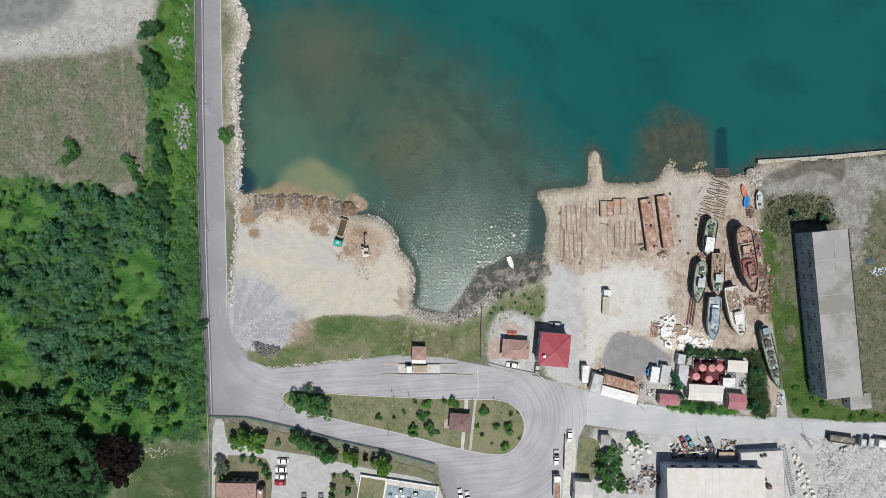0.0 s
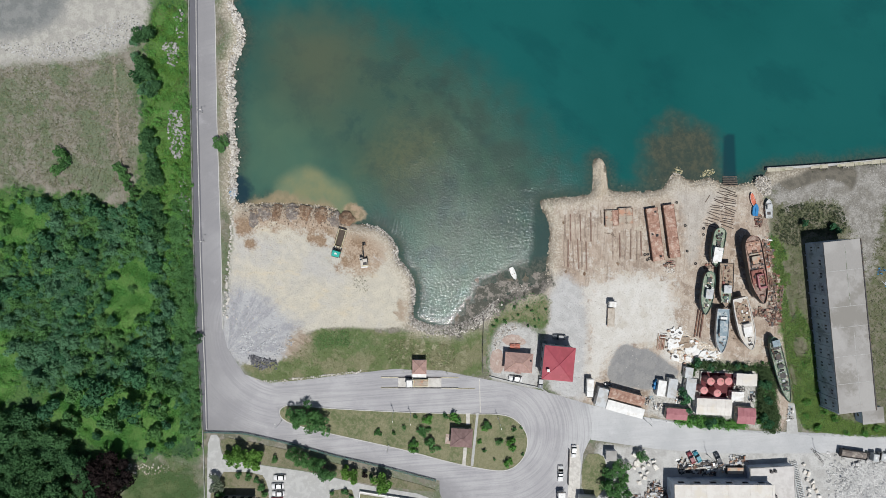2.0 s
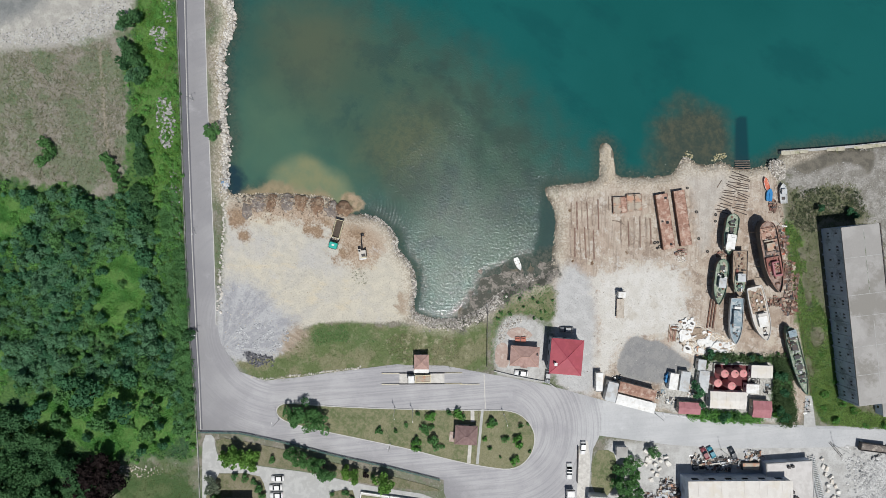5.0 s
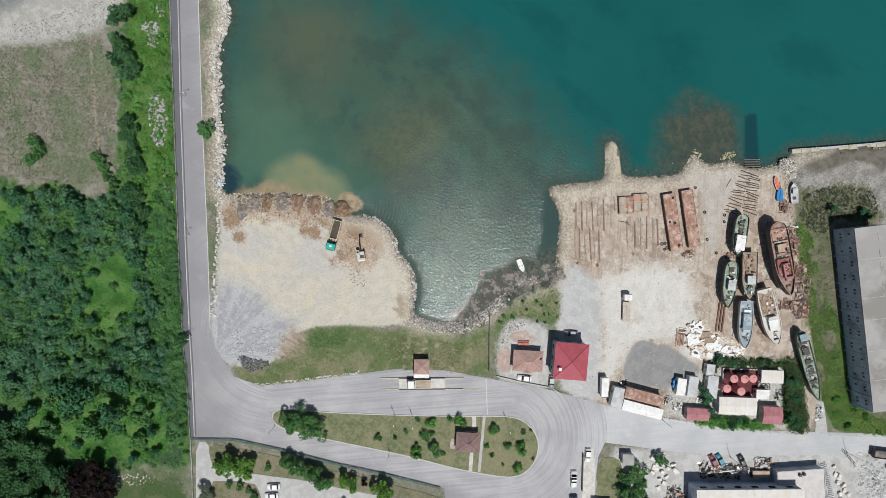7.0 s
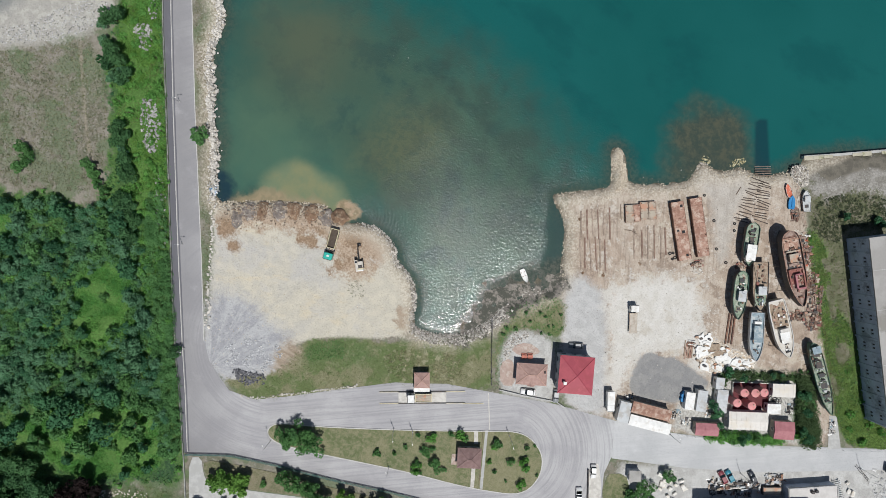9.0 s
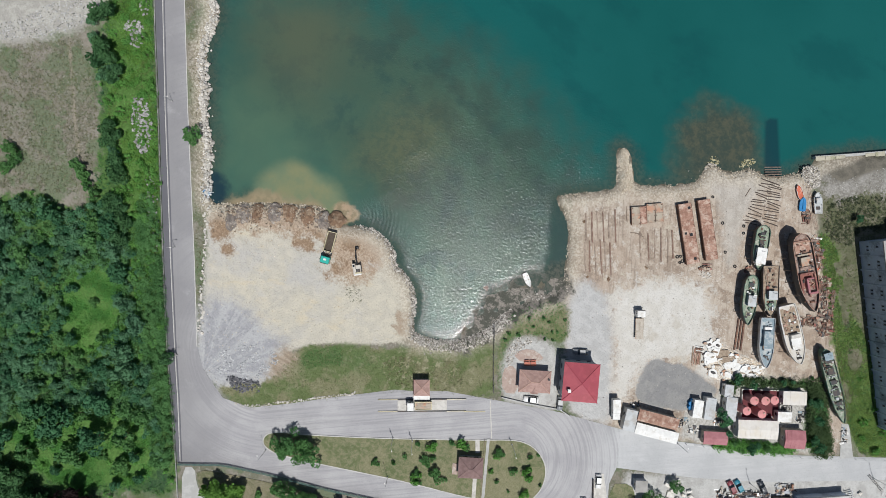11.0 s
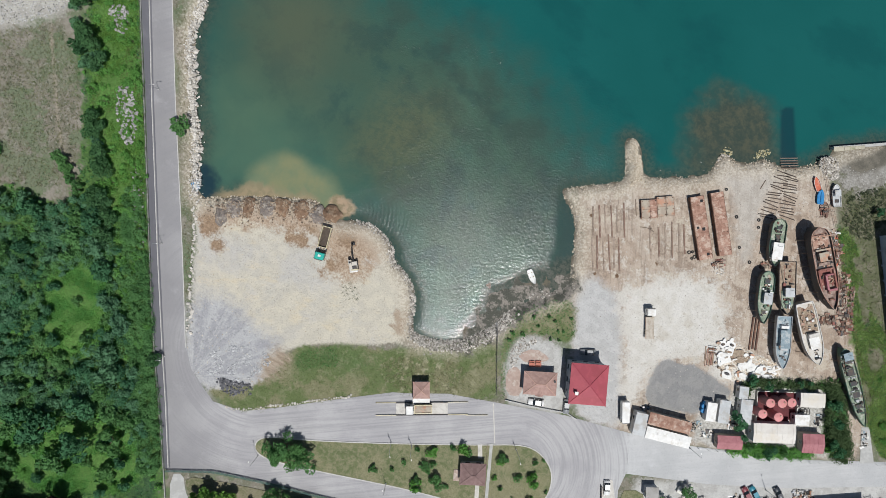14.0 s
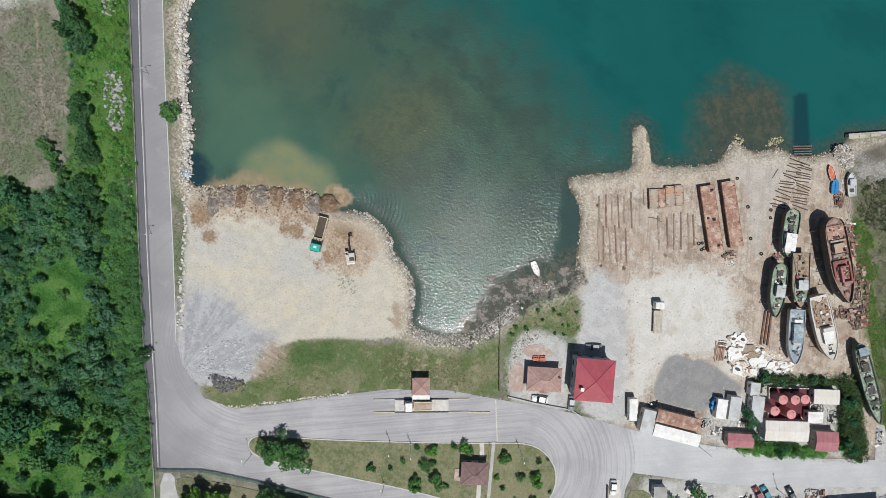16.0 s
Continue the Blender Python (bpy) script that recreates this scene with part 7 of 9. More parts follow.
RUN_B = [(45.4, -2.6), (46.8, -2.9), (48.6, -2.7), (50.3, -2.4), (51.7, -3.0), (53.2, -3.0)]
RUN_C = [(62.5, 0.0), (65.0, 0.3), (66.9, 0.3), (68.9, 0.2), (71.0, 0.5), (72.5, 0.7)]
for runs, length in ((RUN_A, 9.4), (RUN_B, 10.4), (RUN_C, 10.2)):
    for k, (tx, ty) in enumerate(runs):
        timber(tx, ty + RNG.uniform(-0.4, 0.4), RNG.uniform(-1.5, 1.5) + 1.0, length * RNG.uniform(0.85, 1.08), RNG.uniform(0.3, 0.5), 0.2, mat=REDWOOD if k % 2 else RUNNER)
DARKWOOD = surface("tarred_timber", (0.12, 0.095, 0.08), (0.085, 0.07, 0.06), 1.4, 0.9, bump=0.03, vary=0.4)
SLEEP_A = [(102.0, 19.7), (96.5, 6.8)]
SLEEP_B = [(104.3, 19.2), (102.9, 6.9)]
for line, n in ((SLEEP_A, 15), (SLEEP_B, 15)):
    for k in range(n):
        s = k / (n - 1)
        sx, sy = (line[0][0] * (1 - s) + line[1][0] * s, line[0][1] * (1 - s) + line[1][1] * s)
        timber(sx + RNG.uniform(-0.4, 0.4), sy + RNG.uniform(-0.2, 0.2), 90 - RNG.uniform(6, 26), RNG.uniform(3.6, 4.8), 0.26, 0.26, "dark sleeper of the slipway", "slipway sleepers", DARKWOOD)
for (ax, ay), (bx, by) in (((92.9, -22.5), (91.5, -32.2)), ((93.8, -22.8), (92.5, -32.0)), ((94.7, -23.1), (93.4, -32.4))):
    t = mesh_object("steel_rail", rod(bmesh.new(), (ax, ay, 0.25), (bx, by, 0.25), 0.27, sides=6), DARKRUST)
    tagged(t, "thick rusty steel beam under the green boat", "beam", "rusty beams")
for k, (ax, ay) in enumerate([(58.3, 10.2), (61.2, 4.3), (62.7, 3.6)]):
    timber(ax, ay, (3, 80, 60)[k], (5.0, 3.6, 2.0)[k], 0.2, 0.2, "loose pale plank on the sand", "loose planks")
for k, (ax, ay) in enumerate([(95.9, 16.5), (136.3, 34.8)][:1]):
    timber(ax, ay, -32, 3.0, 0.2, 0.2, "loose dark plank on the sand", "loose planks")
for k in range(5):
    (ax, ay), (bx, by) = [(101.8, 22.9), (107.0, 22.9)]
    timber(ax + (bx - ax) / 2, ay - 1.6 + 0.75 * k, 90, 5.2, 0.3, 0.4, "dark sleeper of the slipway", "slipway sleepers").location.z = -1.75 + 0.18 * (4 - k)

# tyres and drums
def tyre(x, y, r=0.5):
    bm = bmesh.new()
    rings = [[bm.verts.new(((r + 0.15 * math.cos(j * math.tau / 6)) * math.cos(k * math.tau / 14), (r + 0.15 * math.cos(j * math.tau / 6)) * math.sin(k * math.tau / 14), 0.15 + 0.15 * math.sin(j * math.tau / 6))) for j in range(6)] for k in range(14)]
    for k in range(14):
        for j in range(6):
            bm.faces.new((rings[k][j], rings[(k + 1) % 14][j], rings[(k + 1) % 14][(j + 1) % 6], rings[k][(j + 1) % 6]))
    t = mesh_object("tyre", bm, BLACK)
    t.location = (x, y, 0)
    tagged(t, "old black tyre lying on the sand", "tyre", "old tyres in the yard")


for tx, ty in [(73.9, -3.1), (74.9, -3.0), (74.7, -4.9), (75.5, -4.5), (88.0, 7.1), (94.6, 6.1), (94.5, 3.9), (88.8, -1.9), (91.8, -6.3), (85.0, 15.2)]:
    tyre(tx, ty, RNG.uniform(0.28, 0.42))


def scrap_heap(label, x, y, w, d, n, mats, seed, top=1.2, turn=0.0, size=1.0, widths=(0.12, 0.25, 0.5, 0.75)):
    r = random.Random(seed)
    s = thing("scrap_heap", x, y, 0, turn, label, "scrap")
    for k in range(int(n * 2.4)):
        u, v = r.uniform(-0.5, 0.5), r.uniform(-0.5, 0.5)
        hh = r.uniform(0.15, 0.7)
        bm = boxed(0, 0, 0, size * r.choice(widths) * r.uniform(0.7, 1.2), size * r.uniform(0.4, 1.9), size * hh * 0.5, 0.0)
        bm.transform(pose(u * w, v * d, r.uniform(0, top) * (1 - 2 * max(abs(u), abs(v))) * 0.9, r.uniform(-12, 12), r.uniform(-12, 12), r.choice([0, 90, r.uniform(0, 180)])))
        part(r.choice(["plate", "beam", "frame_piece"]), bm, r.choice(mats), s)
    return s


RUSTS = [RUST, DARKRUST, DARKRUST, DARKRUST, PLATE, REDHULL, DARKMETAL, WOOD, PINKDECK, WOOD]
for k, (sx, sy, w, d, n) in enumerate(((*p, *q) for p, q in zip([(116.8, -0.0), (117.7, -4.6), (119.5, -12.8), (120.4, -18.0), (113.9, 8.7), (82.4, -6.4), (96.7, -7.2)], ((3, 5, 20), (3.4, 6, 26), (4, 6, 28), (5, 7, 36), (2.6, 4, 14), (3, 2, 14), (3, 1.6, 12))))):
    scrap_heap("tangled heap of rusty steel scrap", sx, sy, w, d, n, RUSTS + ([ORANGE, WHITE] if k in (0, 1) else []), 60 + k)
for k, (sx, sy, w, d, n) in enumerate(((*p, *q) for p, q in zip([(113.9, -23.5), (119.8, -23.6), (120.1, -26.2), (116.3, -23.8)], ((3, 3, 12), (5, 6, 30), (5, 4, 22), (3, 3, 12))))):
    scrap_heap("heap of rusty steel offcuts by the fence", sx, sy, w, d, n, RUSTS, 80 + k)
JUNK = [GREYSHEET, DARKMETAL, DARKMETAL, BLACK, PLATE, STEEL, WALLGREY, DARKRUST, OFFWHITE]
for k, (sx, sy, w, d, n) in enumerate(((*p, *q) for p, q in zip([(89.0, -78.3), (93.5, -79.1), (97.2, -78.9), (107.5, -76.3), (101.2, -78.8), (78.1, -86.5), (81.9, -88.6), (73.0, -91.0)], ((6, 5, 26), (7, 4, 24), (5, 5, 20), (6, 3.6, 22), (4, 3, 8), (6, 6, 30), (6, 6, 30), (6, 6, 26))))):
    scrap_heap("heap of mixed machine parts beside the factory", sx, sy, w, d, int(n * 1.5), JUNK, 100 + k, 1.6, 0.0, 1.0, (0.12, 0.25, 0.45, 0.8))
for k, (sx, sy) in enumerate([(-70.2, 18.1), (-69.7, 18.9)] + [(162.4, -12.9), (160.9, -13.5), (158.6, -9.0)]):
    scrap_heap("strewn blue and white plastic rubbish", sx, sy, 2.4 if k < 2 else 4.5, 2.8, 12 if k < 2 else 16, [BLUE, WHITE, WHITE, GREYSHEET] if k != 4 else [BLUE, BLUE, DARKMETAL], 140 + k, 0.3, size=0.5)
for k, (sx, sy, w, d, n) in enumerate(((86.2, -53.2, 2.6, 5.0, 14), (75.4, -54.6, 3.4, 3.0, 16), (79.0, -56.8, 4.0, 2.0, 14), (91.5, -60.6, 6.0, 1.4, 14), (104.6, -53.8, 3.0, 3.0, 14), (112.2, -53.4, 2.6, 3.4, 12), (126.0, -59.5, 2.0, 5.0, 16), (60.8, -48.6, 3.0, 1.6, 10))):
    scrap_heap("loose stores and rubbish lying between the sheds", sx, sy, w, d, n, [WHITE, OFFWHITE, GREYSHEET, DARKMETAL, PLATE, BLUEDECK, BLACK], 160 + k, 0.5, 0.0, 0.7, (0.2, 0.4, 0.8))
skip = thing("skip", 105.93, -79.46, 0, -1, "open skip filled with pale sand", "skip")
part("body", boxed(0, 0, 0, 6.0, 2.6, 1.4, 0.08), DARKMETAL, skip)
part("filling", boxed(0, 0, 1.36, 5.6, 2.2, 0.12, 0.05), PLATE, skip, "pale sandy filling")

# white mouldings dumped in the yard
def moulding(x, y, w, d, seed, hole=False, mat=None):
    r = random.Random(seed)
    out = []
    for k in range(7):
        a = k * math.tau / 7 + r.uniform(-0.2, 0.2)
        q = r.uniform(0.65, 1.25)
        out.append((w / 2 * q * math.cos(a), d / 2 * q * math.sin(a)))
    m = thing("moulding", x, y, r.uniform(0, 0.25), r.uniform(-30, 30), "cracked white fibreglass moulding on the ground" if mat is None else "stained tan fibreglass moulding", "moulding", "dumped mouldings")
    part("shell", slab(smooth(out, True, r.choice([0, 1])), 0.0, r.uniform(0.2, 0.6)), mat or WHITE, m)
    if hole:
        part("opening", slab([(0.17 * w * math.cos(k * math.tau / 12), 0.13 * d * math.sin(k * math.tau / 12)) for k in range(12)], 0.1, 0.63), DARKMETAL, m, "dark oval opening")


MOULD = ((415, 222, 62, 52, 1), (462, 226, 56, 50, 1), (422, 290, 64, 70, 0), (408, 315, 40, 40, 0), (435, 372, 76, 56, 1), (520, 330, 60, 50, 0), (562, 342, 56, 44, 0),
         (515, 386, 60, 36, 0), (602, 352, 70, 40, 0), (655, 356, 96, 36, 0), (690, 345, 50, 30, 0), (485, 272, 80, 44, 2), (545, 300, 40, 50, 2), (500, 300, 60, 40, 2), (580, 375, 60, 28, 0), (640, 385, 60, 30, 0), (455, 260, 40, 40, 0))
MC = [(83.6, -30.4), (86.3, -30.7), (84.0, -34.4), (83.1, -35.8), (84.7, -39.1), (89.7, -36.8), (92.1, -37.5), (89.4, -40.0), (94.5, -38.2), (97.6, -38.4), (99.6, -37.8), (87.6, -33.4), (91.1, -35.1), (88.5, -35.0), (93.2, -39.5), (96.7, -40.1), (85.9, -32.6)]
for k, ((mx, my), (_, _, w, d, kind)) in enumerate(zip(MC, MOULD)):
    moulding(mx, my, w * 0.0575, d * 0.0575, 200 + k, kind == 1, DECKWOOD if kind == 2 else None)
chips = random.Random(77)
for k in range(70):
    mx, my = chips.choice(MC)
    moulding(mx + chips.uniform(-2.2, 2.2), my + chips.uniform(-2.0, 1.6), chips.uniform(0.6, 2.2), chips.uniform(0.4, 1.4), 260 + k, False, chips.choice([None, None, DECKWOOD, PLATE]))
rack = thing("timber_rack", 79.75, -33.99, 0, -8, "stack of reddish planks beside the mouldings", "stack")
for k in range(7):
    part("plank", boxed(-1.3 + 0.42 * k, RNG.uniform(-0.5, 0.5), 0.0, 0.3, 5.2, 0.18 + 0.05 * (k % 3), 0.0, RNG.uniform(-2, 2)), RUST if k % 3 else DECKWOOD, rack)
for k in range(4):
    part("bearer", boxed(0.6, 1.2 + 0.6 * k, 0.35, 2.4, 0.2, 0.16), WHITE if k % 2 else DARKRUST, rack)


# ---- fences, lamps and the weighbridge ----
def fence(name, label, line, gap, height, post_mat, panel_mat, rails=2, thick=0.05):
    f = thing(name, 0, 0, 0, 0, label, "fence")
    spots = along(line, gap)
    for (ax, ay, aa), (bx, by, _) in zip(spots, spots[1:]):
        part("post", boxed(ax, ay, 0, 0.08, 0.08, height + 0.1), post_mat, f)
        yaw, run = math.degrees(math.atan2(by - ay, bx - ax)), math.hypot(bx - ax, by - ay)
        cx, cy = (ax + bx) / 2, (ay + by) / 2
        if panel_mat:
            part("panel", boxed(cx, cy, 0.08, run - 0.12, thick, height - 0.1, 0.0, yaw), panel_mat, f)
        for k in range(rails):
            part("rail", boxed(cx, cy, height * (k + 1) / rails - 0.05, run, 0.035, 0.04, 0.0, yaw), post_mat, f)
    return f


fence("fence", "dark green mesh fence along the lower road", [(-80.7, -64.8), (-66.8, -65.3), (-50.6, -69.1), (-34.4, -73.7), (-18.1, -77.5), (1.7, -82.9)], 2.6, 1.5, GREENMESH, None, 9)
fence("fence", "dark wire fence between the bank and the garden", [(17.2, -22.9), (16.8, -33.1), (16.6, -46.2)], 2.4, 1.6, DARKMETAL, None, 5)
fence("fence", "low timber rail across the island", [(13.8, -58.9), (12.2, -77.3)], 2.2, 0.7, DECKWOOD, None, 2)
fence("fence", "rusty wire fence along the boatyard's weeds", [(112.9, 24.0), (117.9, -0.5), (124.4, -37.4), (126.7, -56.0)], 3.2, 1.5, DARKRUST, None, 2)
fence("fence", "low wire fence along the dusty road", [(76.2, -61.2), (88.7, -63.3), (109.4, -66.1), (124.3, -66.8)], 2.8, 1.2, STEEL, None, 2)
fence("fence", "low wire fence behind the road verge", [(129.3, -67.0), (144.7, -67.7), (165.2, -68.6)], 3.0, 1.2, STEEL, None, 2)
fence("fence", "wire fence on the footway's outer edge", [(-84.7, 95.4), (-84.9, 83.5), (-84.2, 43.7), (-83.8, -2.5), (-83.3, -28.8), (-82.2, -45.0), (-81.3, -64.4)], 3.0, 1.3, DARKMETAL, None, 2)
tagged(mesh_object("lane_wall", ribbon([(47.3, -71.8), (47.1, -78.4), (46.9, -84.2)], 0.3, -0.1, 1.0), DARKMETAL), "low dark wall beside the lane", "wall", kind="structure")
tagged(mesh_object("house_wall", ribbon([(19.1, -45.8), (26.9, -47.8), (37.1, -49.9), (40.2, -52.0)], 0.3, -0.1, 0.6), CONCRETE), "low concrete wall in front of the houses", "wall", kind="structure")


def street_lamp(x, y, turn, height=8.0, double=False):
    s = thing("street_lamp", x, y, 0, turn, "grey steel street lamp with a pale head", "street lamp", "street lamps")
    part("base", rod(bmesh.new(), (0, 0, 0), (0, 0, 0.5), 0.22), CONCRETE, s)
    part("pole", rod(bmesh.new(), (0, 0, 0.4), (0, 0, height), 0.08, 0.05), STEEL, s)
    for sx in ((-1, 1) if double else (1,)):
        arm = part("arm", rod(bmesh.new(), (0, 0, height - 0.05), (sx * 1.1, 0, height + 0.2), 0.04, 0.03, 6), STEEL, s)
        part("lamp_head", boxed(sx * 1.3, 0, height + 0.13, 0.5, 0.22, 0.12, 0.03), WHITE, arm)


for lx, ly in [(-80.1, 46.3), (-80.3, 1.8)]:
    street_lamp(lx, ly, 0, 6.0)
for lx, ly in [(-80.3, -31.2)]:
    street_lamp(lx, ly, 0, 6.0)
for lx, ly in [(-14.6, -57.9), (-8.6, -58.9), (22.2, -60.6)]:
    street_lamp(lx, ly, -80)
for lx, ly in [(-53.8, -61.1), (-16.4, -70.0)]:
    street_lamp(lx, ly, 100)
for lx, ly in [(96.4, -74.1), (135.2, -73.1), (73.8, -61.2)]:
    street_lamp(lx, ly, 95)

wb = thing("weighbridge", -5.38, -48.02, 0, -0.5, "steel weighbridge with yellow guide rails beside the weighhouse", "weighbridge")
part("deck", boxed(0, 0, -0.1, 15.2, 3.3, 0.24), PALE_CONCRETE, wb)
for sy in (-1.75, 1.95):
    part("side_beam", boxed(0, sy, 0, 15.2, 0.22, 0.45), DARKMETAL, wb)
    for sx in (-1, 1):
        part("guide_rail", boxed(sx * 10.6, sy + 0.02, 0.15, 6.0, 0.16, 0.3), PALEYELLOW, wb, "yellow painted guide rail")
        for k in range(3):
            part("guide_post", boxed(sx * (8.2 + 2.3 * k), sy + 0.02, 0, 0.12, 0.12, 0.4), YELLOW, wb)
part("guide_rail", boxed(16.2, -1.95, 0.1, 6.5, 0.14, 0.25), PALEYELLOW, wb)
for tx, ty in [(27.1, -35.2), (29.0, -35.2)]:
    b = thing("picnic_table", tx, ty, 0.06, 86, "red painted picnic table with two benches", "table", "picnic tables")
    part("tabletop", boxed(0, 0, 0.7, 0.8, 1.7, 0.06), REDCLAY, b)
    for sx in (-0.75, 0.75):
        part("bench", boxed(sx, 0, 0.42, 0.3, 1.7, 0.05), REDCLAY, b)
    for sy in (-0.6, 0.6):
        part("trestle", boxed(0, sy, 0, 1.5, 0.08, 0.7), REDCLAY, b)
rk = thing("roller_rack", 129.17, -85.95, 0, 13.5, "white ladder-like roller rack beside the factory", "rack")
for sx in (-1.0, 1.0):
    part("side_rail", boxed(sx, 0, 0.8, 0.18, 19.0, 0.25), GREYSHEET, rk)
    for k in range(6):
        part("leg", boxed(sx, -8.5 + 3.4 * k, 0, 0.14, 0.14, 0.85), GREYSHEET, rk)
for k in range(30):
    part("roller", rod(bmesh.new(), (-0.95, -9.2 + 0.63 * k, 0.95), (0.95, -9.2 + 0.63 * k, 0.95), 0.13, sides=6), WHITE, rk)
tower = thing("crane_mast", 135.70, -74.53, 0, 40, "dark steel lattice arm lying by the road", "mast")
for sx in (-0.3, 0.3):
    part("chord", boxed(sx, 0, 0.1, 0.12, 6.5, 0.12), DARKMETAL, tower)
for k in range(8):
    part("lacing", boxed(0, -2.9 + 0.82 * k, 0.12, 0.8, 0.08, 0.08, 0.0, 35 * (-1) ** k), DARKMETAL, tower)


# ---- stones ----
def stone_mesh(seed, flat=0.7):
    bm = bmesh.new()
    bmesh.ops.create_icosphere(bm, subdivisions=1, radius=0.55)
    r = random.Random(seed)
    for v in bm.verts:
        v.co *= r.uniform(0.6, 1.3)
        v.co.z *= flat
    me = bpy.data.meshes.new("stone")
    bm.to_mesh(me)
    bm.free()
    me.materials.append(STONE)
    return me


STONES = [stone_mesh(k) for k in range(8)]


def lay_stone(parent, x, y, z, size, r):
    s = new("stone", r.choice(STONES))
    s.parent = parent
    s.matrix_basis = pose(x, y, z, r.uniform(-30, 30), r.uniform(-30, 30), r.uniform(0, 360)) @ Matrix.Diagonal((size * r.uniform(0.8, 1.3), size * r.uniform(0.7, 1.1), size * r.uniform(0.7, 1.0), 1))


rev = thing("revetment", 0, 0, 0, 0, "sea wall of large pale boulders along the road", "revetment", kind="structure")
r = random.Random(11)
WEST_SHORE = [(-71.5, 112.0)] + [(x - 0.6, y) for x, y in COAST[:11]]
for sx, sy, sa in along(smooth(WEST_SHORE, False, 1), 0.9):
    for off, z, size in ((0.7, -1.2, 1.35), (-0.3, -0.55, 1.5), (-1.3, -0.05, 0.9)):
        if r.random() < (0.92 if off > -1 else 0.55):
            lay_stone(rev, sx + off + r.uniform(-0.5, 0.5), sy + r.uniform(-0.4, 0.4), z + r.uniform(-0.2, 0.15), size * r.choice((0.45, 0.6, 0.8, 1.0, 1.3)), r)
row = thing("stone_row", 0, 0, 0, 0, "row of pale boulders between the road verge and the pad", "stone row", kind="structure")
for sx, sy, sa in along([(-70.3, 13.7), (-71.2, -0.5), (-72.1, -12.6), (-73.0, -24.7)], 0.8):
    lay_stone(row, sx + r.uniform(-0.8, 0.6), sy, 0.1, r.uniform(0.5, 1.25), r)
kerb_row = thing("stone_row", 0, 0, 0, 0, "row of whitewashed kerb stones along the upper road", "stone row", kind="structure")
for sx, sy, sa in along([(-62.6, -47.3), (-58.2, -48.0), (-50.5, -47.2), (-42.4, -46.4), (-34.3, -45.4), (-26.1, -44.4)], 0.72):
    lay_stone(kerb_row, sx, sy + 0.5 + r.uniform(-0.25, 0.4), 0.08, r.uniform(0.45, 0.95), r)


def rubble_between(line, seed, spread_by):
    """Small broken stone filling the joints of the sea wall."""
    p = strewn(None, 1500, seed, 0, line, spread_by)
    p[:, 2] = np.random.RandomState(seed).uniform(-0.9, 0.25, len(p))
    return p


def pebbles(name, label, spots, sizes, material, category="stones"):
    """Many loose stones in one mesh: uneven octahedra with chipped corners."""
    rs = np.random.RandomState(len(spots))
    base = np.array([(1, 0, 0), (0, 1, 0), (-1, 0, 0), (0, -1, 0), (0, 0, 1), (0, 0, -1)], float)
    faces = np.array([(0, 1, 4), (1, 2, 4), (2, 3, 4), (3, 0, 4), (1, 0, 5), (2, 1, 5), (3, 2, 5), (0, 3, 5)])
    n = len(spots)
    v = np.repeat(base[None], n, 0) * rs.uniform(0.6, 1.25, (n, 6, 1)) * np.asarray(sizes)[:, None, None] * 0.5
    a = rs.uniform(0, 6.28, n)
    c, s = np.cos(a)[:, None], np.sin(a)[:, None]
    x, y = v[..., 0] * c - v[..., 1] * s, v[..., 0] * s + v[..., 1] * c
    v = np.stack([x, y, v[..., 2] * 0.75], -1) + np.asarray(spots)[:, None, :]
    f = (faces[None] + 6 * np.arange(n)[:, None, None]).reshape(-1, 3)
    me = bpy.data.meshes.new(name)
    me.from_pydata(v.reshape(-1, 3).tolist(), [], f.tolist())
    me.materials.append(material)
    return tagged(new(name, me), label, category, kind="stuff")


def island_stone(name, a, b, c):
    n = Nodes(name)
    col = n.mix(n.island(), a, b)
    col = n.mix(n.step(n.noise(1.5, 4), 0.5, 0.75), col, c)
    n.bump(n.noise(5.0), 0.04)
    return n.done(col, 0.92, 0.0, 0.2)


SHINGLE = island_stone("shingle", (0.15, 0.135, 0.115), (0.70, 0.665, 0.61), (0.38, 0.345, 0.30))
SHINGLE_GREY = island_stone("grey_rubble", (0.24, 0.24, 0.24), (0.56, 0.56, 0.55), (0.38, 0.38, 0.38))
SHINGLE_TAN = island_stone("tan_rubble", (0.38, 0.32, 0.24), (0.66, 0.60, 0.50), (0.50, 0.43, 0.34))


def strewn(outline, count, seed, z=0.0, line=None, spread_by=1.0):
    rs = np.random.RandomState(seed)
    if line is not None:
        p = np.array([(a, b) for a, b, _ in along(line, 0.2)])
        q = p[rs.randint(0, len(p), count)] + rs.normal(0, spread_by, (count, 2))
    else:
        p = np.asarray(smooth(outline))
        q = rs.uniform(p.min(0), p.max(0), (count * 4, 2))
        q = q[inside_by(p, q[:, 0], q[:, 1]) > 0][:count]
    return np.c_[q, np.full(len(q), z)]


def shore_z(p):
    f = inside_by(smooth(SEA_OUT, True, 1), p[:, 0], p[:, 1])
    p[:, 2] = np.interp(f, [-2.2, -0.8, 0.8, 2.5], [0.02, -0.7, -1.75, -2.2])
    return p


rs = np.random.RandomState(5)
p = rubble_between([(x - 0.3, y) for x, y in WEST_SHORE[1:]], 45, 0.75)
pebbles("sea_wall_rubble", "pale broken stone between the boulders of the sea wall", p, rs.uniform(0.45, 1.0, len(p)) ** 1.8, island_stone("sea_wall_stone", (0.34, 0.32, 0.29), (0.74, 0.71, 0.66), (0.52, 0.48, 0.42)))
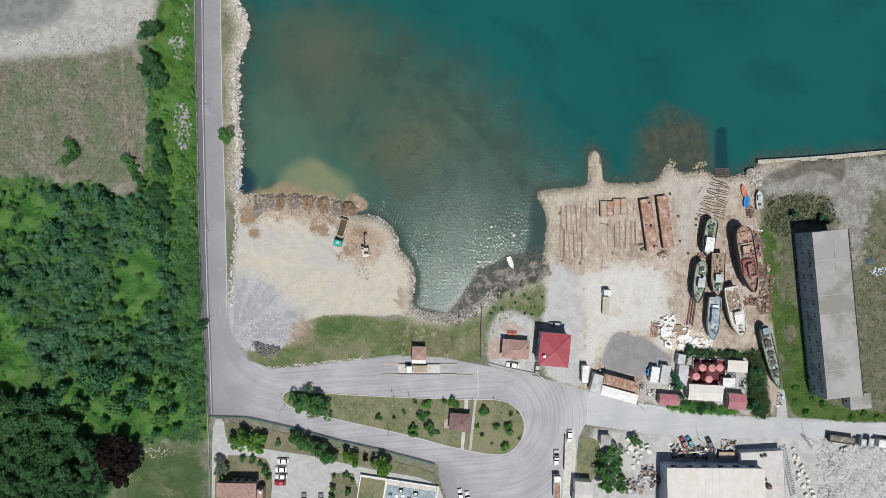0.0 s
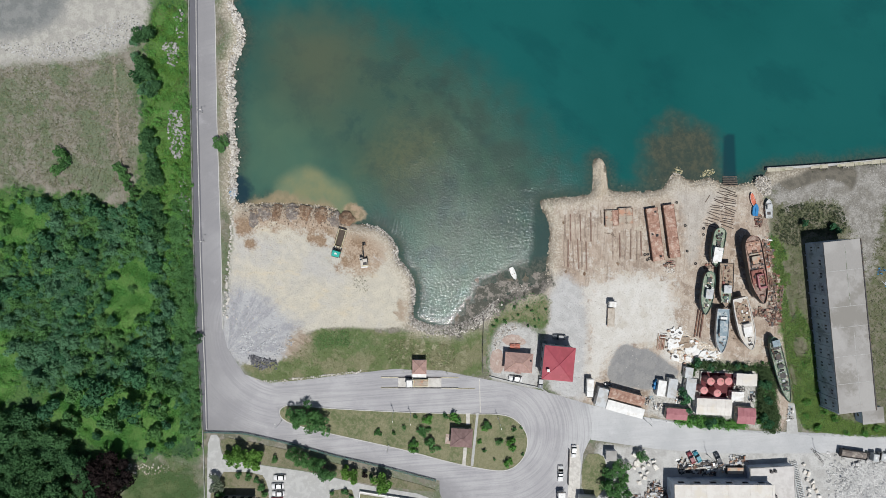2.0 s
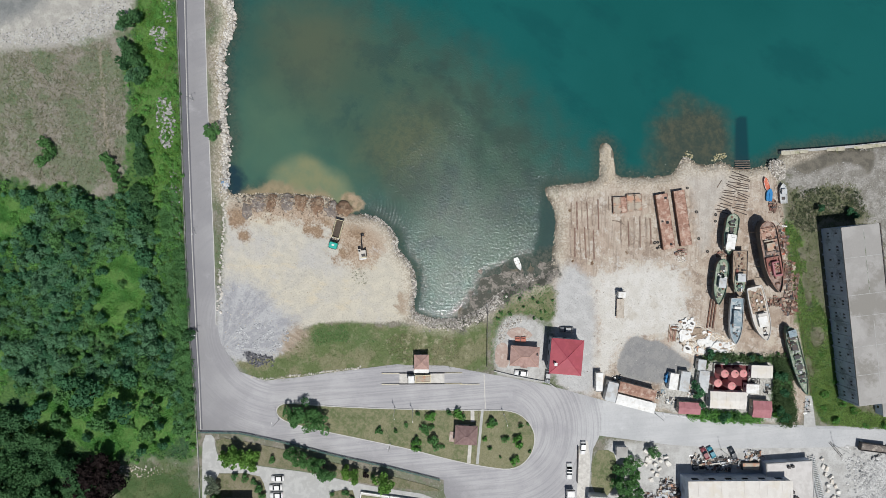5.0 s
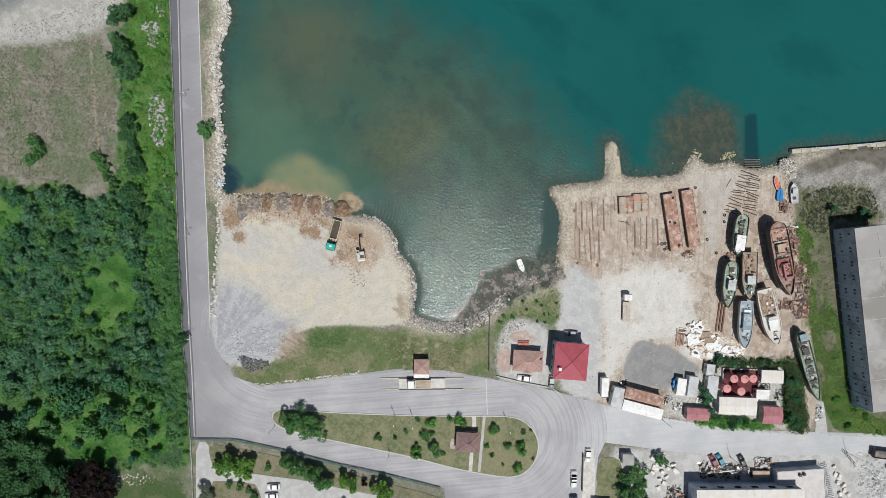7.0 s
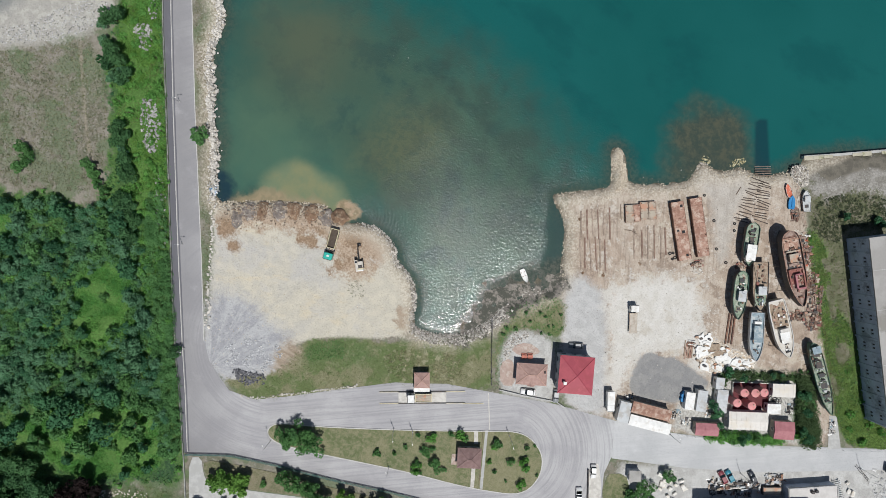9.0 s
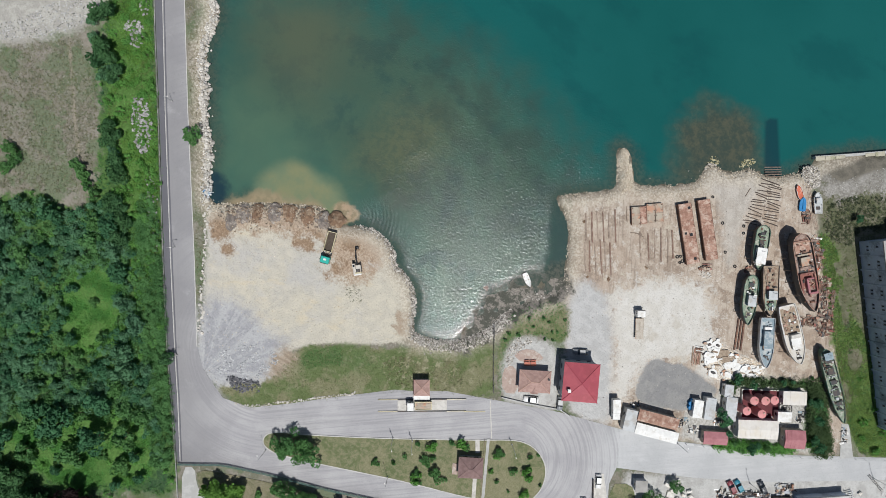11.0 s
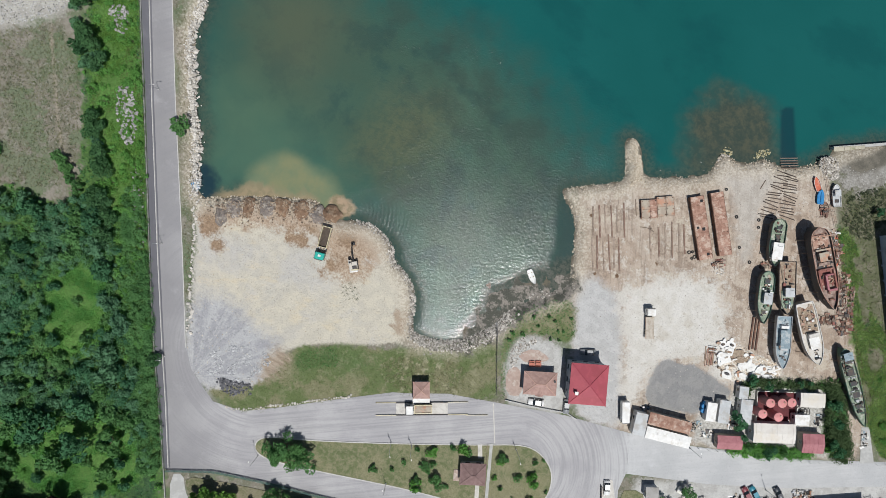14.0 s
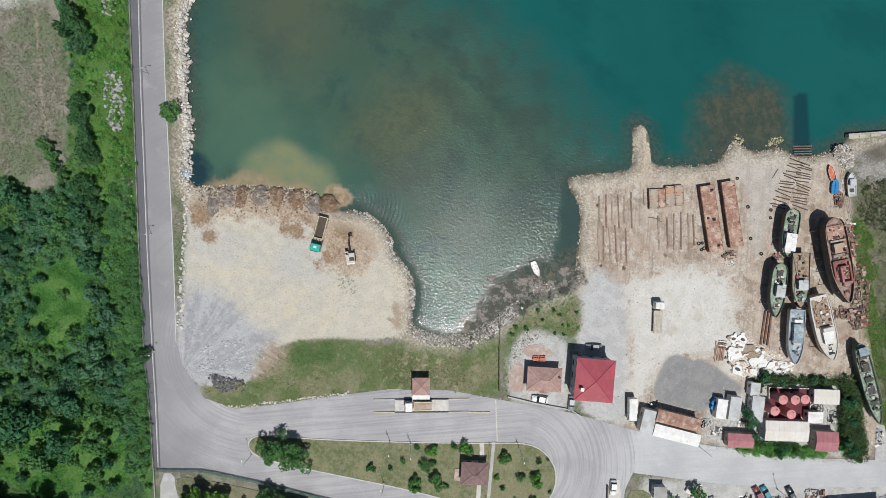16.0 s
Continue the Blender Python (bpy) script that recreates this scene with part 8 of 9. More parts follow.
SOUTH_SHORE = [(-7.4, -26.5), (-1.7, -29.3), (6.4, -29.4), (12.9, -27.3), (16.6, -24.9), (21.1, -20.8)]
p = shore_z(strewn(None, 2400, 1, 0, SOUTH_SHORE, 1.0))
pebbles("shore_stones", "grey-white stones strewn along the south shore", p, rs.uniform(0.3, 1.0, len(p)) ** 2, SHINGLE)
PAD_SHORE = [(-24.4, 8.0), (-19.5, 6.4), (-15.9, 3.0), (-13.3, -0.5), (-13.5, -4.5), (-10.2, -7.6), (-7.8, -11.6), (-7.2, -16.7), (-8.2, -22.8), (-7.8, -26.1)]
p = shore_z(strewn(None, 1300, 2, 0, PAD_SHORE, 0.75))
pebbles("shore_stones", "tan stones along the edge of the fill", p, rs.uniform(0.3, 0.95, len(p)) ** 1.9, SHINGLE)
p = shore_z(strewn(None, 900, 3, 0, [(-69.2, 14.3), (-58.2, 14.5), (-48.1, 14.3), (-39.1, 13.5), (-33.0, 13.1), (-27.6, 14.1), (-24.4, 9.3)], 1.0))
pebbles("shore_stones", "mixed rubble along the tipped edge", p, rs.uniform(0.25, 0.8, len(p)), SHINGLE_TAN)
p = strewn(None, 1000, 31, 0.35, [(-64.5, 10.6), (-59.1, 12.0), (-55.1, 11.9), (-49.7, 11.8), (-45.2, 11.8), (-39.8, 11.1), (-35.2, 9.7), (-31.1, 10.2)], 2.2)
p = p[inside_by(smooth(SEA_OUT, True, 1), p[:, 0], p[:, 1]) < 0.2]
p[:, 2] = np.where(inside_by(smooth(SEA_OUT, True, 1), p[:, 0], p[:, 1]) > -0.8, -1.0, rs.uniform(0.0, 0.7, len(p)))
pebbles("tipped_rubble", "brown and grey rubble over the tipped heaps", p, rs.uniform(0.2, 0.75, len(p)), island_stone("brown_rubble", (0.15, 0.115, 0.09), (0.46, 0.37, 0.28), (0.27, 0.19, 0.13)))
p = strewn([(-69.5, -31.8), (-62.6, -28.4), (-53.8, -28.4), (-49.4, -31.8), (-49.8, -35.3), (-53.9, -36.6), (-55.2, -40.1), (-60.7, -40.0), (-66.1, -38.7), (-68.8, -35.9)], 1500, 47, 0.02)
p = p[wobble(p[:, 0], p[:, 1], 6, 48) > 0.0]
pebbles("gravel_stones", "blue-grey broken stone tipped beside the road", p, rs.uniform(0.3, 0.95, len(p)) ** 2, island_stone("blue_grey_stone", (0.30, 0.305, 0.32), (0.58, 0.585, 0.59), (0.42, 0.425, 0.43)))
p = strewn(TARS[0], 110, 32, 0.1)
pebbles("asphalt_chunks", "broken chunks of black asphalt beside the road", p, rs.uniform(0.3, 1.2, len(p)), island_stone("asphalt_chunk", (0.07, 0.072, 0.08), (0.20, 0.20, 0.215), (0.11, 0.11, 0.12)))
YARD_SHORE = [(39.4, -12.3), (40.2, -2.5), (41.0, 3.6), (40.4, 9.7), (37.3, 14.6), (38.3, 16.2), (44.0, 16.2), (49.5, 16.8), (55.2, 17.2), (61.3, 18.3), (67.5, 18.1), (75.7, 18.3), (80.8, 19.3), (82.8, 23.4), (84.8, 25.6), (87.9, 22.4), (92.0, 21.7), (97.1, 23.4), (101.3, 20.5), (108.4, 20.6), (113.6, 22.6), (116.2, 24.0)]
p = shore_z(strewn(None, 1900, 4, 0, YARD_SHORE, 0.75))
pebbles("shore_stones", "pale stones along the boatyard shore", p, rs.uniform(0.25, 0.85, len(p)) ** 2.6, SHINGLE_TAN)
p = strewn([(55.6, 17.9), (56.0, 24.0), (55.8, 29.8), (57.6, 30.8), (59.5, 30.3), (60.4, 25.0), (61.2, 17.9)], 1900, 6)
f = inside_by(smooth(SEA_OUT, True, 1), p[:, 0], p[:, 1])
p[:, 2] = -1.5 + np.clip(-f, 0, 2.5) * 0.75
pebbles("jetty_stones", "small rubble jetty of pale stones", p, rs.uniform(0.25, 0.8, len(p)), SHINGLE_TAN)
p = np.vstack([strewn([(82.6, 23.1), (84.2, 26.1), (86.7, 25.5), (87.6, 22.5)], 60, 7, -1.2), strewn([(25.9, -15.8), (32.1, -12.3), (36.2, -14.8), (34.2, -17.3), (28.0, -18.5)], 45, 8, -1.35)])
pebbles("shore_stones", "pale stones in the shallows", p, rs.uniform(0.3, 0.9, len(p)), SHINGLE)
p = np.vstack([strewn([(83.4, 26.2), (86.5, 28.6), (88.0, 26.5), (86.5, 24.0)], 46, 48, -1.42), strewn([(92.5, 25.6), (98.5, 27.6), (99.5, 25.8), (95.0, 24.0)], 60, 49, -1.48)])
pebbles("shore_stones", "yellowish stones breaking the water over the reef", p, rs.uniform(0.25, 0.8, len(p)), island_stone("weedy_stone", (0.24, 0.21, 0.10), (0.62, 0.58, 0.40), (0.36, 0.32, 0.19)))
p = strewn([(79.5, -6.5), (81.5, -6.0), (85.0, -9.5), (84.0, -10.6), (81.0, -8.6)], 26, 50, 0.1)
pebbles("offcuts", "white offcuts lying beside the barge", p, rs.uniform(0.3, 0.95, len(p)), island_stone("white_offcut", (0.50, 0.47, 0.42), (0.76, 0.74, 0.70), (0.40, 0.36, 0.31)), "debris")
p = strewn(RUBBLE, 5200, 9)
p = p[wobble(p[:, 0], p[:, 1], 7, 19) > -0.35]
p[:, 2] = 0.4 + 0.4 * wobble(p[:, 0], p[:, 1], 4.5, 9)
p = np.vstack([p, strewn(None, 900, 33, 0.1, RUBBLE[:1] + RUBBLE[-1:] + RUBBLE[-2:-1], 2.5)])
pebbles("rubble_field", "wide field of tipped grey rubble", p, rs.uniform(0.2, 0.85, len(p)) ** 2.0 * 2.0, island_stone("pale_rubble", (0.36, 0.36, 0.355), (0.66, 0.655, 0.64), (0.46, 0.455, 0.44)))
p = strewn(EAST_GRAVEL, 3400, 10)
p = p[wobble(p[:, 0], p[:, 1], 8, 44) > -0.2]
p = p[zone(APRON)(p[:, 0], p[:, 1]) < 0.5]
pebbles("gravel_stones", "loose grey stones behind the quay", p, rs.uniform(0.3, 0.75, len(p)) ** 2, island_stone("quay_gravel", (0.20, 0.19, 0.17), (0.44, 0.43, 0.40), (0.30, 0.29, 0.27)))
p = strewn([(112.1, 24.0), (117.6, 24.8), (119.1, 20.0), (116.7, 16.9), (113.8, 18.9)], 260, 12)
pebbles("gravel_stones", "white broken stones by the quay's end", p, rs.uniform(0.3, 1.0, len(p)), SHINGLE)
p = strewn([(-157.1, 71.3), (-141.4, 65.0), (-123.6, 65.1), (-110.6, 67.5), (-102.0, 73.1), (-101.2, 81.5), (-113.5, 77.4), (-129.4, 69.4)], 900, 13)
pebbles("gravel_stones", "dark and pale stones strewn over the gravel lot", p, rs.uniform(0.2, 0.65, len(p)), SHINGLE_GREY)
p = strewn([(82.6, -30.0), (87.6, -29.5), (92.2, -33.4), (100.5, -36.5), (101.3, -40.6), (94.6, -41.6), (87.5, -41.5), (82.8, -40.3)], 1100, 34)
pebbles("moulding_chips", "white and tan chips round the dumped mouldings", p, rs.uniform(0.4, 1.05, len(p)) ** 2, island_stone("fibreglass_chips", (0.52, 0.42, 0.31), (0.78, 0.76, 0.71), (0.62, 0.54, 0.44)), "debris")
p = strewn([(-157.1, 71.3), (-141.4, 65.0), (-123.6, 65.1), (-110.6, 67.5), (-102.0, 73.1), (-101.2, 81.5), (-113.5, 77.4), (-129.4, 69.4)], 320, 36)
pebbles("gravel_stones", "dark stones strewn over the gravel lot", p, rs.uniform(0.15, 0.6, len(p)) , island_stone("dark_lot_stone", (0.09, 0.09, 0.085), (0.20, 0.195, 0.18), (0.13, 0.125, 0.115)))
p = strewn(YARD, 700, 14)
pebbles("gravel_stones", "loose stones and chips strewn over the yard", p, rs.uniform(0.12, 0.45, len(p)), SHINGLE)
p = strewn(PAD, 700, 15)
pebbles("gravel_stones", "loose stones strewn over the pad", p, rs.uniform(0.12, 0.4, len(p)), SHINGLE_TAN)
p = strewn([(20.3, -31.4), (24.4, -27.4), (27.8, -26.5), (29.3, -29.0), (25.8, -31.0), (22.7, -35.1), (21.1, -37.2)], 240, 16)
pebbles("gravel_stones", "white rubble round the paved yard", p, rs.uniform(0.2, 0.8, len(p)), SHINGLE)
p = np.vstack([strewn([(-92.9, 47.7), (-86.6, 47.7), (-86.0, 31.7), (-91.7, 29.3)], 230, 17, 0.6), strewn([(-94.2, 70.6), (-87.8, 70.6), (-87.8, 62.7), (-92.8, 61.6)], 95, 18, 0.6), strewn([(-89.2, 24.7), (-85.2, 24.7), (-84.8, -0.5), (-86.8, -0.5)], 70, 19, 0.5), strewn([(-90.0, 82.0), (-86.0, 82.0), (-86.0, 72.0), (-89.0, 72.0)], 45, 20, 0.6)])
pebbles("boulders", "grey boulders among the shrubs", p, rs.uniform(0.4, 1.15, len(p)) ** 1.5, island_stone("roadside_stone", (0.22, 0.22, 0.215), (0.46, 0.455, 0.44), (0.30, 0.30, 0.28)))
WHITESTONE = surface("white_quarry_stone", (0.74, 0.72, 0.67), (0.66, 0.63, 0.58), 0.9, 0.9, bump=0.05, stain=(0.55, 0.50, 0.43))
blocks = [(70.6, -76.5), (71.8, -75.7), (73.1, -76.5), (74.5, -75.9), (75.5, -77.1), (77.0, -76.5), (77.6, -78.4), (71.6, -77.9), (70.2, -78.3), (73.3, -78.6), (74.9, -79.8), (72.5, -81.0), (73.9, -82.3), (72.3, -83.9), (73.9, -72.8), (78.4, -78.6), (70.6, -73.6), (131.6, -80.1), (132.6, -81.4), (132.0, -83.0), (133.5, -84.3), (134.6, -86.0), (135.4, -87.6), (136.7, -89.3), (136.3, -91.4), (137.4, -93.1), (132.5, -86.8), (133.4, -88.9), (138.4, -95.2), (131.1, -78.0), (134.8, -91.4), (135.9, -94.3)]
for bx, by in blocks:
    bm = boxed(0, 0, 0, RNG.uniform(0.9, 2.0), RNG.uniform(0.8, 1.6), RNG.uniform(0.5, 1.1), 0.16)
    for v in bm.verts:
        if v.co.z > 0.2:
            v.co += Vector((RNG.uniform(-0.2, 0.2), RNG.uniform(-0.2, 0.2), RNG.uniform(-0.15, 0.1)))
    b = mesh_object("stone_block", bm, WHITESTONE)
    b.matrix_world = pose(bx + RNG.uniform(-0.4, 0.4), by + RNG.uniform(-0.4, 0.4), 0, 0, 0, RNG.uniform(0, 90))
    tagged(b, "pale quarried stone block on the ground", "stone block", "stone blocks by the factory")


# ---- trees, bushes and weeds ----
def leaf_cards(centres, normals, sizes, rs):
    """Four-cornered, slightly folded leaf clumps facing along the normals."""
    n = len(centres)
    t = np.cross(normals, rs.normal(size=(n, 3)))
    t /= np.maximum(np.linalg.norm(t, axis=1), 1e-6)[:, None]
    b = np.cross(normals, t)
    s = np.asarray(sizes)[:, None]
    v = np.stack([centres + t * s, centres + b * s * 0.7 - normals * s * 0.25, centres - t * s, centres - b * s * 0.7 - normals * s * 0.2], 1).reshape(-1, 3)
    return v, (np.arange(n)[:, None] * 4 + np.arange(4)).tolist()


def unit(v):
    return v / np.maximum(np.linalg.norm(v, axis=1), 1e-6)[:, None]


def crown_mesh(seed, radius, height, base, leaves, size, mat, lobes=9):
    rs = np.random.RandomState(seed)
    cen = np.c_[rs.uniform(-0.62, 0.62, (lobes, 2)) * radius, base + rs.uniform(0.25, 0.9, lobes) * height]
    cen[:, 2] -= 0.35 * height * (np.hypot(cen[:, 0], cen[:, 1]) / radius) ** 2
    rad = rs.uniform(0.28, 0.5, lobes) * radius
    k = rs.randint(0, lobes, leaves)
    d = unit(rs.normal(size=(leaves, 3)) + (0, 0, 0.35))
    pts = cen[k] + d * (rad[k] * rs.uniform(0.7, 1.08, leaves))[:, None] * (1, 1, 0.8)
    v, f = leaf_cards(pts, unit(d + 0.7 * rs.normal(size=d.shape)), rs.uniform(0.6, 1.3, leaves) * size, rs)
    me = bpy.data.meshes.new("crown")
    me.from_pydata(v.tolist(), [], f)
    me.materials.append(mat)
    return me


def tree_model(name, label, seed, radius, height, base, leaves, size, mat, category="tree", group=""):
    t = thing(name, 0, 0, -500, 0, label, category, group)
    rs = random.Random(seed)
    bm = bmesh.new()
    rod(bm, (0, 0, -0.3), (0.1, 0.05, base + 0.35 * height), 0.05 * radius + 0.06, 0.03 * radius + 0.03, 7)
    for k in range(4):
        a = k * 1.6 + rs.uniform(-0.3, 0.3)
        rod(bm, (0.05, 0, base * 0.7 + 0.1 * k), (0.55 * radius * math.cos(a), 0.55 * radius * math.sin(a), base + height * 0.5), 0.03 * radius + 0.02, 0.02, 5)
    part("trunk", bm, BARK, t)
    c = new("crown", crown_mesh(seed, radius, height, base, leaves, size, mat))
    c.parent = t
    return t


MODELS = {
    "dark": [tree_model("tree", "dark green broadleaf tree in the thicket", 300 + k, 2.6, 3.6, 1.6, 620, 0.34, LEAF_DARK, group="thicket trees") for k in range(3)],
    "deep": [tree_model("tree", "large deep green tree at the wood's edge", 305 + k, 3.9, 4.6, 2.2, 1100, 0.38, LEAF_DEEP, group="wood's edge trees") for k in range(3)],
    "blue": [tree_model("tree", "grey-green willow-like tree in the thicket", 310 + k, 2.5, 3.4, 1.4, 620, 0.32, LEAF_BLUE, group="thicket trees") for k in range(3)],
    "mid": [tree_model("tree", "mid-green broadleaf tree in the thicket", 320 + k, 2.3, 2.8, 1.0, 560, 0.32, LEAF_MID, group="thicket trees") for k in range(3)],
    "light": [tree_model("bush", "light green leafy bush", 330 + k, 1.5, 1.5, 0.3, 330, 0.24, LEAF_LIGHT, "bush", "bushes") for k in range(3)],
    "bush": [tree_model("bush", "small dark green rounded bush", 340 + k, 1.1, 1.4, 0.3, 300, 0.19, LEAF_MID, "bush", "bushes") for k in range(3)],
    "street": [tree_model("tree", "leafy green street tree beside the road", 350 + k, 2.7, 3.8, 1.7, 900, 0.28, LEAF_MID, group="street trees") for k in range(2)],
    "lime": [tree_model("tree", "bright green round-crowned tree by the fence", 355 + k, 2.0, 2.8, 1.3, 760, 0.27, LEAF_LIME, group="street trees") for k in range(2)],
    "pale": [tree_model("tree", "silver-leaved tree in the garden", 360 + k, 2.6, 3.2, 1.3, 620, 0.26, LEAF_PALE) for k in range(1)],
    "purple": [tree_model("tree", "purple-leaved tree in the planted strip", 365, 1.6, 2.4, 1.2, 420, 0.24, LEAF_RED)],
}


def plant(kind, x, y, size, z=0.0, r=RNG):
    m = r.choice(MODELS[kind])
    return copy_thing(m, pose(x, y, z, 0, 0, r.uniform(0, 360)) @ Matrix.Diagonal((size * r.uniform(0.88, 1.12), size * r.uniform(0.88, 1.12), size * r.uniform(0.85, 1.1), 1)))


def scatter(outline, gap, seed, keep=lambda x, y: np.full(len(x), True)):
    rs = random.Random(seed)
    p = smooth(outline)
    lo, hi = p.min(0), p.max(0)
    got = []
    tries = int((hi[0] - lo[0]) * (hi[1] - lo[1]) / gap ** 2 * 9)
    cand = np.array([(rs.uniform(lo[0], hi[0]), rs.uniform(lo[1], hi[1])) for _ in range(tries)])
    cand = cand[inside_by(p, cand[:, 0], cand[:, 1]) > 0.8]
    cand = cand[keep(cand[:, 0], cand[:, 1])]
    for x, y in cand:
        if all((x - a) ** 2 + (y - b) ** 2 > gap * gap for a, b in got):
            got.append((x, y))
    return got


WOODS = [(-165.9, 17.6), (-144.1, 17.6), (-130.2, 14.6), (-121.2, 18.6), (-111.3, 12.6), (-105.3, 14.6), (-94.3, 17.7), (-91.4, -0.5), (-88.7, -28.8), (-84.9, -57.3), (-85.0, -65.4), (-95.1, -66.4), (-107.1, -57.2), (-125.0, -48.0), (-137.1, -51.0), (-143.0, -44.9), (-145.8, -28.7), (-166.6, -24.6)]
WOODS_SW = [(-167.1, -54.9), (-149.2, -55.0), (-139.2, -55.0), (-129.3, -65.2), (-123.3, -70.4), (-115.3, -75.5), (-112.4, -83.7), (-117.6, -93.9), (-125.6, -94.3), (-133.9, -110.2), (-168.1, -110.0)]
for k, (tx, ty) in enumerate(scatter(WOODS, 5.2, 21, lambda x, y: greens(x, y) < 0.5)):
    g = noise.noise(Vector((tx * 0.06, ty * 0.06, 3.0)))
    kind = "blue" if g > 0.12 else ("mid" if g < -0.2 else RNG.choice(["dark", "blue", "mid"]))
    plant(kind, tx, ty, RNG.uniform(0.8, 1.45))
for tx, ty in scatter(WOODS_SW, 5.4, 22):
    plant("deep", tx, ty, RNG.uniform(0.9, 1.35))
for tx, ty in [(-125.1, -50.6), (-119.4, -47.0), (-114.0, -50.6), (-108.6, -48.0), (-104.0, -55.1), (-118.7, -55.1), (-131.1, -55.0), (-102.5, -45.0), (-95.0, -55.2), (-88.9, -49.1), (-110.1, -60.2), (-97.1, -64.4), (-125.2, -59.5), (-137.1, -47.9)]:
    plant(RNG.choice(["dark", "mid", "mid"]), tx, ty, RNG.uniform(1.2, 1.9))
NORTH_DARK = [(-101.3, 64.6), (-100.2, 58.6), (-99.5, 53.7), (-98.2, 60.6), (-96.9, 55.7), (-95.9, 53.7), (-98.7, 71.6), (-102.7, 69.6), (-97.7, 34.7), (-97.1, 31.3), (-96.1, 27.7), (-98.4, 37.7), (-95.2, 23.7), (-108.1, 26.7), (-107.0, 23.7), (-106.2, 21.7), (-98.3, 15.6), (-95.9, 13.6), (-94.3, 9.6), (-97.3, 10.6), (-95.2, 4.6), (-73.1, 35.2)]
for tx, ty in NORTH_DARK[:-1]:
    if tx < -105:
        plant("bush", tx, ty, RNG.uniform(1.1, 1.5))
    else:
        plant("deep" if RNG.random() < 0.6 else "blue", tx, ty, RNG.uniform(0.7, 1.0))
plant("mid", *NORTH_DARK[-1], 1.25)
for tx, ty in [(-129.0, 32.6), (-127.6, 31.2), (-128.4, 27.6), (-130.0, 26.8), (-126.8, 29.2)]:
    plant("mid", tx, ty, RNG.uniform(0.7, 1.0))
for tx, ty, s in ((*p, q) for p, q in zip([(-48.3, -58.5), (-45.0, -57.4), (-42.5, -60.4), (-39.5, -61.9), (-47.2, -61.1), (-46.2, -73.3), (-48.4, -72.2), (-38.9, -77.4), (-41.8, -75.9), (-36.7, -78.9), (-40.3, -74.5)], (1.0, 0.9, 1.0, 0.9, 0.8, 0.95, 0.8, 1.0, 0.8, 0.75, 0.7))):
    plant("street", tx, ty, s * 1.3)
for tx, ty in [(-70.7, -72.1), (-67.7, -71.4), (-64.5, -72.5), (-61.9, -72.9), (-69.6, -73.9), (-63.0, -74.7), (-30.8, -78.6), (-28.6, -79.7), (-19.1, -81.2), (-18.3, -82.7)]:
    plant("lime", tx, ty, RNG.uniform(1.2, 1.6))
plant("purple", -24.79, -79.73, 0.9)
for tx, ty in [(-76.6, -80.9), (-75.1, -83.2), (-77.0, -83.9)]:
    plant("pale", tx, ty, RNG.uniform(0.7, 0.95))
for tx, ty in [(-68.5, -79.9), (-65.2, -80.2), (-62.3, -81.7), (-60.2, -84.0), (-59.4, -86.9), (-75.5, -86.1), (-36.0, -86.7), (-31.6, -86.4), (-29.4, -87.9), (-36.7, -90.8), (-30.9, -92.3), (-36.7, -93.8), (-55.7, -74.4), (-22.7, -81.2)]:
    plant("bush", tx, ty, RNG.uniform(0.9, 1.5))
for tx, ty, s in ((*p, q) for p, q in zip([(-7.0, -59.8), (-2.9, -60.6), (-5.1, -64.3), (-4.4, -65.9), (-7.8, -68.7), (-7.6, -70.5), (-1.7, -68.7), (-1.1, -70.6), (3.5, -59.8), (6.9, -59.7), (7.9, -60.8), (18.5, -62.5), (17.4, -63.6), (22.5, -68.8), (27.0, -69.6), (27.3, -71.1), (17.4, -72.1), (25.7, -76.3), (27.7, -64.4), (20.7, -75.1), (30.3, -64.0), (30.7, -73.3), (15.5, -68.8), (1.1, -71.0), (-2.5, -64.3)], (0.6, 0.9, 1.1, 1.0, 0.9, 1.1, 1.2, 1.1, 0.8, 1.0, 0.9, 1.1, 0.8, 0.9, 1.1, 0.9, 0.6, 0.9, 0.7, 0.4, 0.4, 0.4, 0.5, 0.7, 0.8))):
    plant("bush" if RNG.random() < 0.7 else "light", tx, ty, s * 1.3, 0.15)
for tx, ty in [(-20.1, -64.9), (-20.9, -65.8), (-19.4, -65.8), (-14.6, -65.7), (-10.9, -63.6), (-6.7, -59.8), (-7.6, -70.9), (-8.4, -69.4), (-6.5, -72.0)]:
    plant("bush", tx, ty, RNG.uniform(0.6, 1.0), 0.15)
for tx, ty in [(27.7, -21.4), (32.4, -21.6), (34.1, -22.8), (34.9, -25.8), (38.9, -22.1), (21.6, -26.1), (20.5, -28.0), (24.6, -26.6), (35.2, -28.4), (32.7, -28.0), (29.3, -24.3), (36.7, -25.8)]:
    plant("bush", tx, ty, RNG.uniform(0.45, 0.7))
for tx, ty in [(61.1, -81.7), (63.4, -79.5), (64.9, -84.0), (67.1, -81.7), (61.9, -85.4), (64.2, -88.4), (67.1, -87.0), (63.1, -91.4), (60.4, -79.4), (65.2, -77.2), (61.2, -89.2), (67.5, -90.7), (59.7, -83.9), (72.6, -73.9)]:
    plant("street" if RNG.random() < 0.6 else "mid", tx, ty, RNG.uniform(0.75, 1.1))
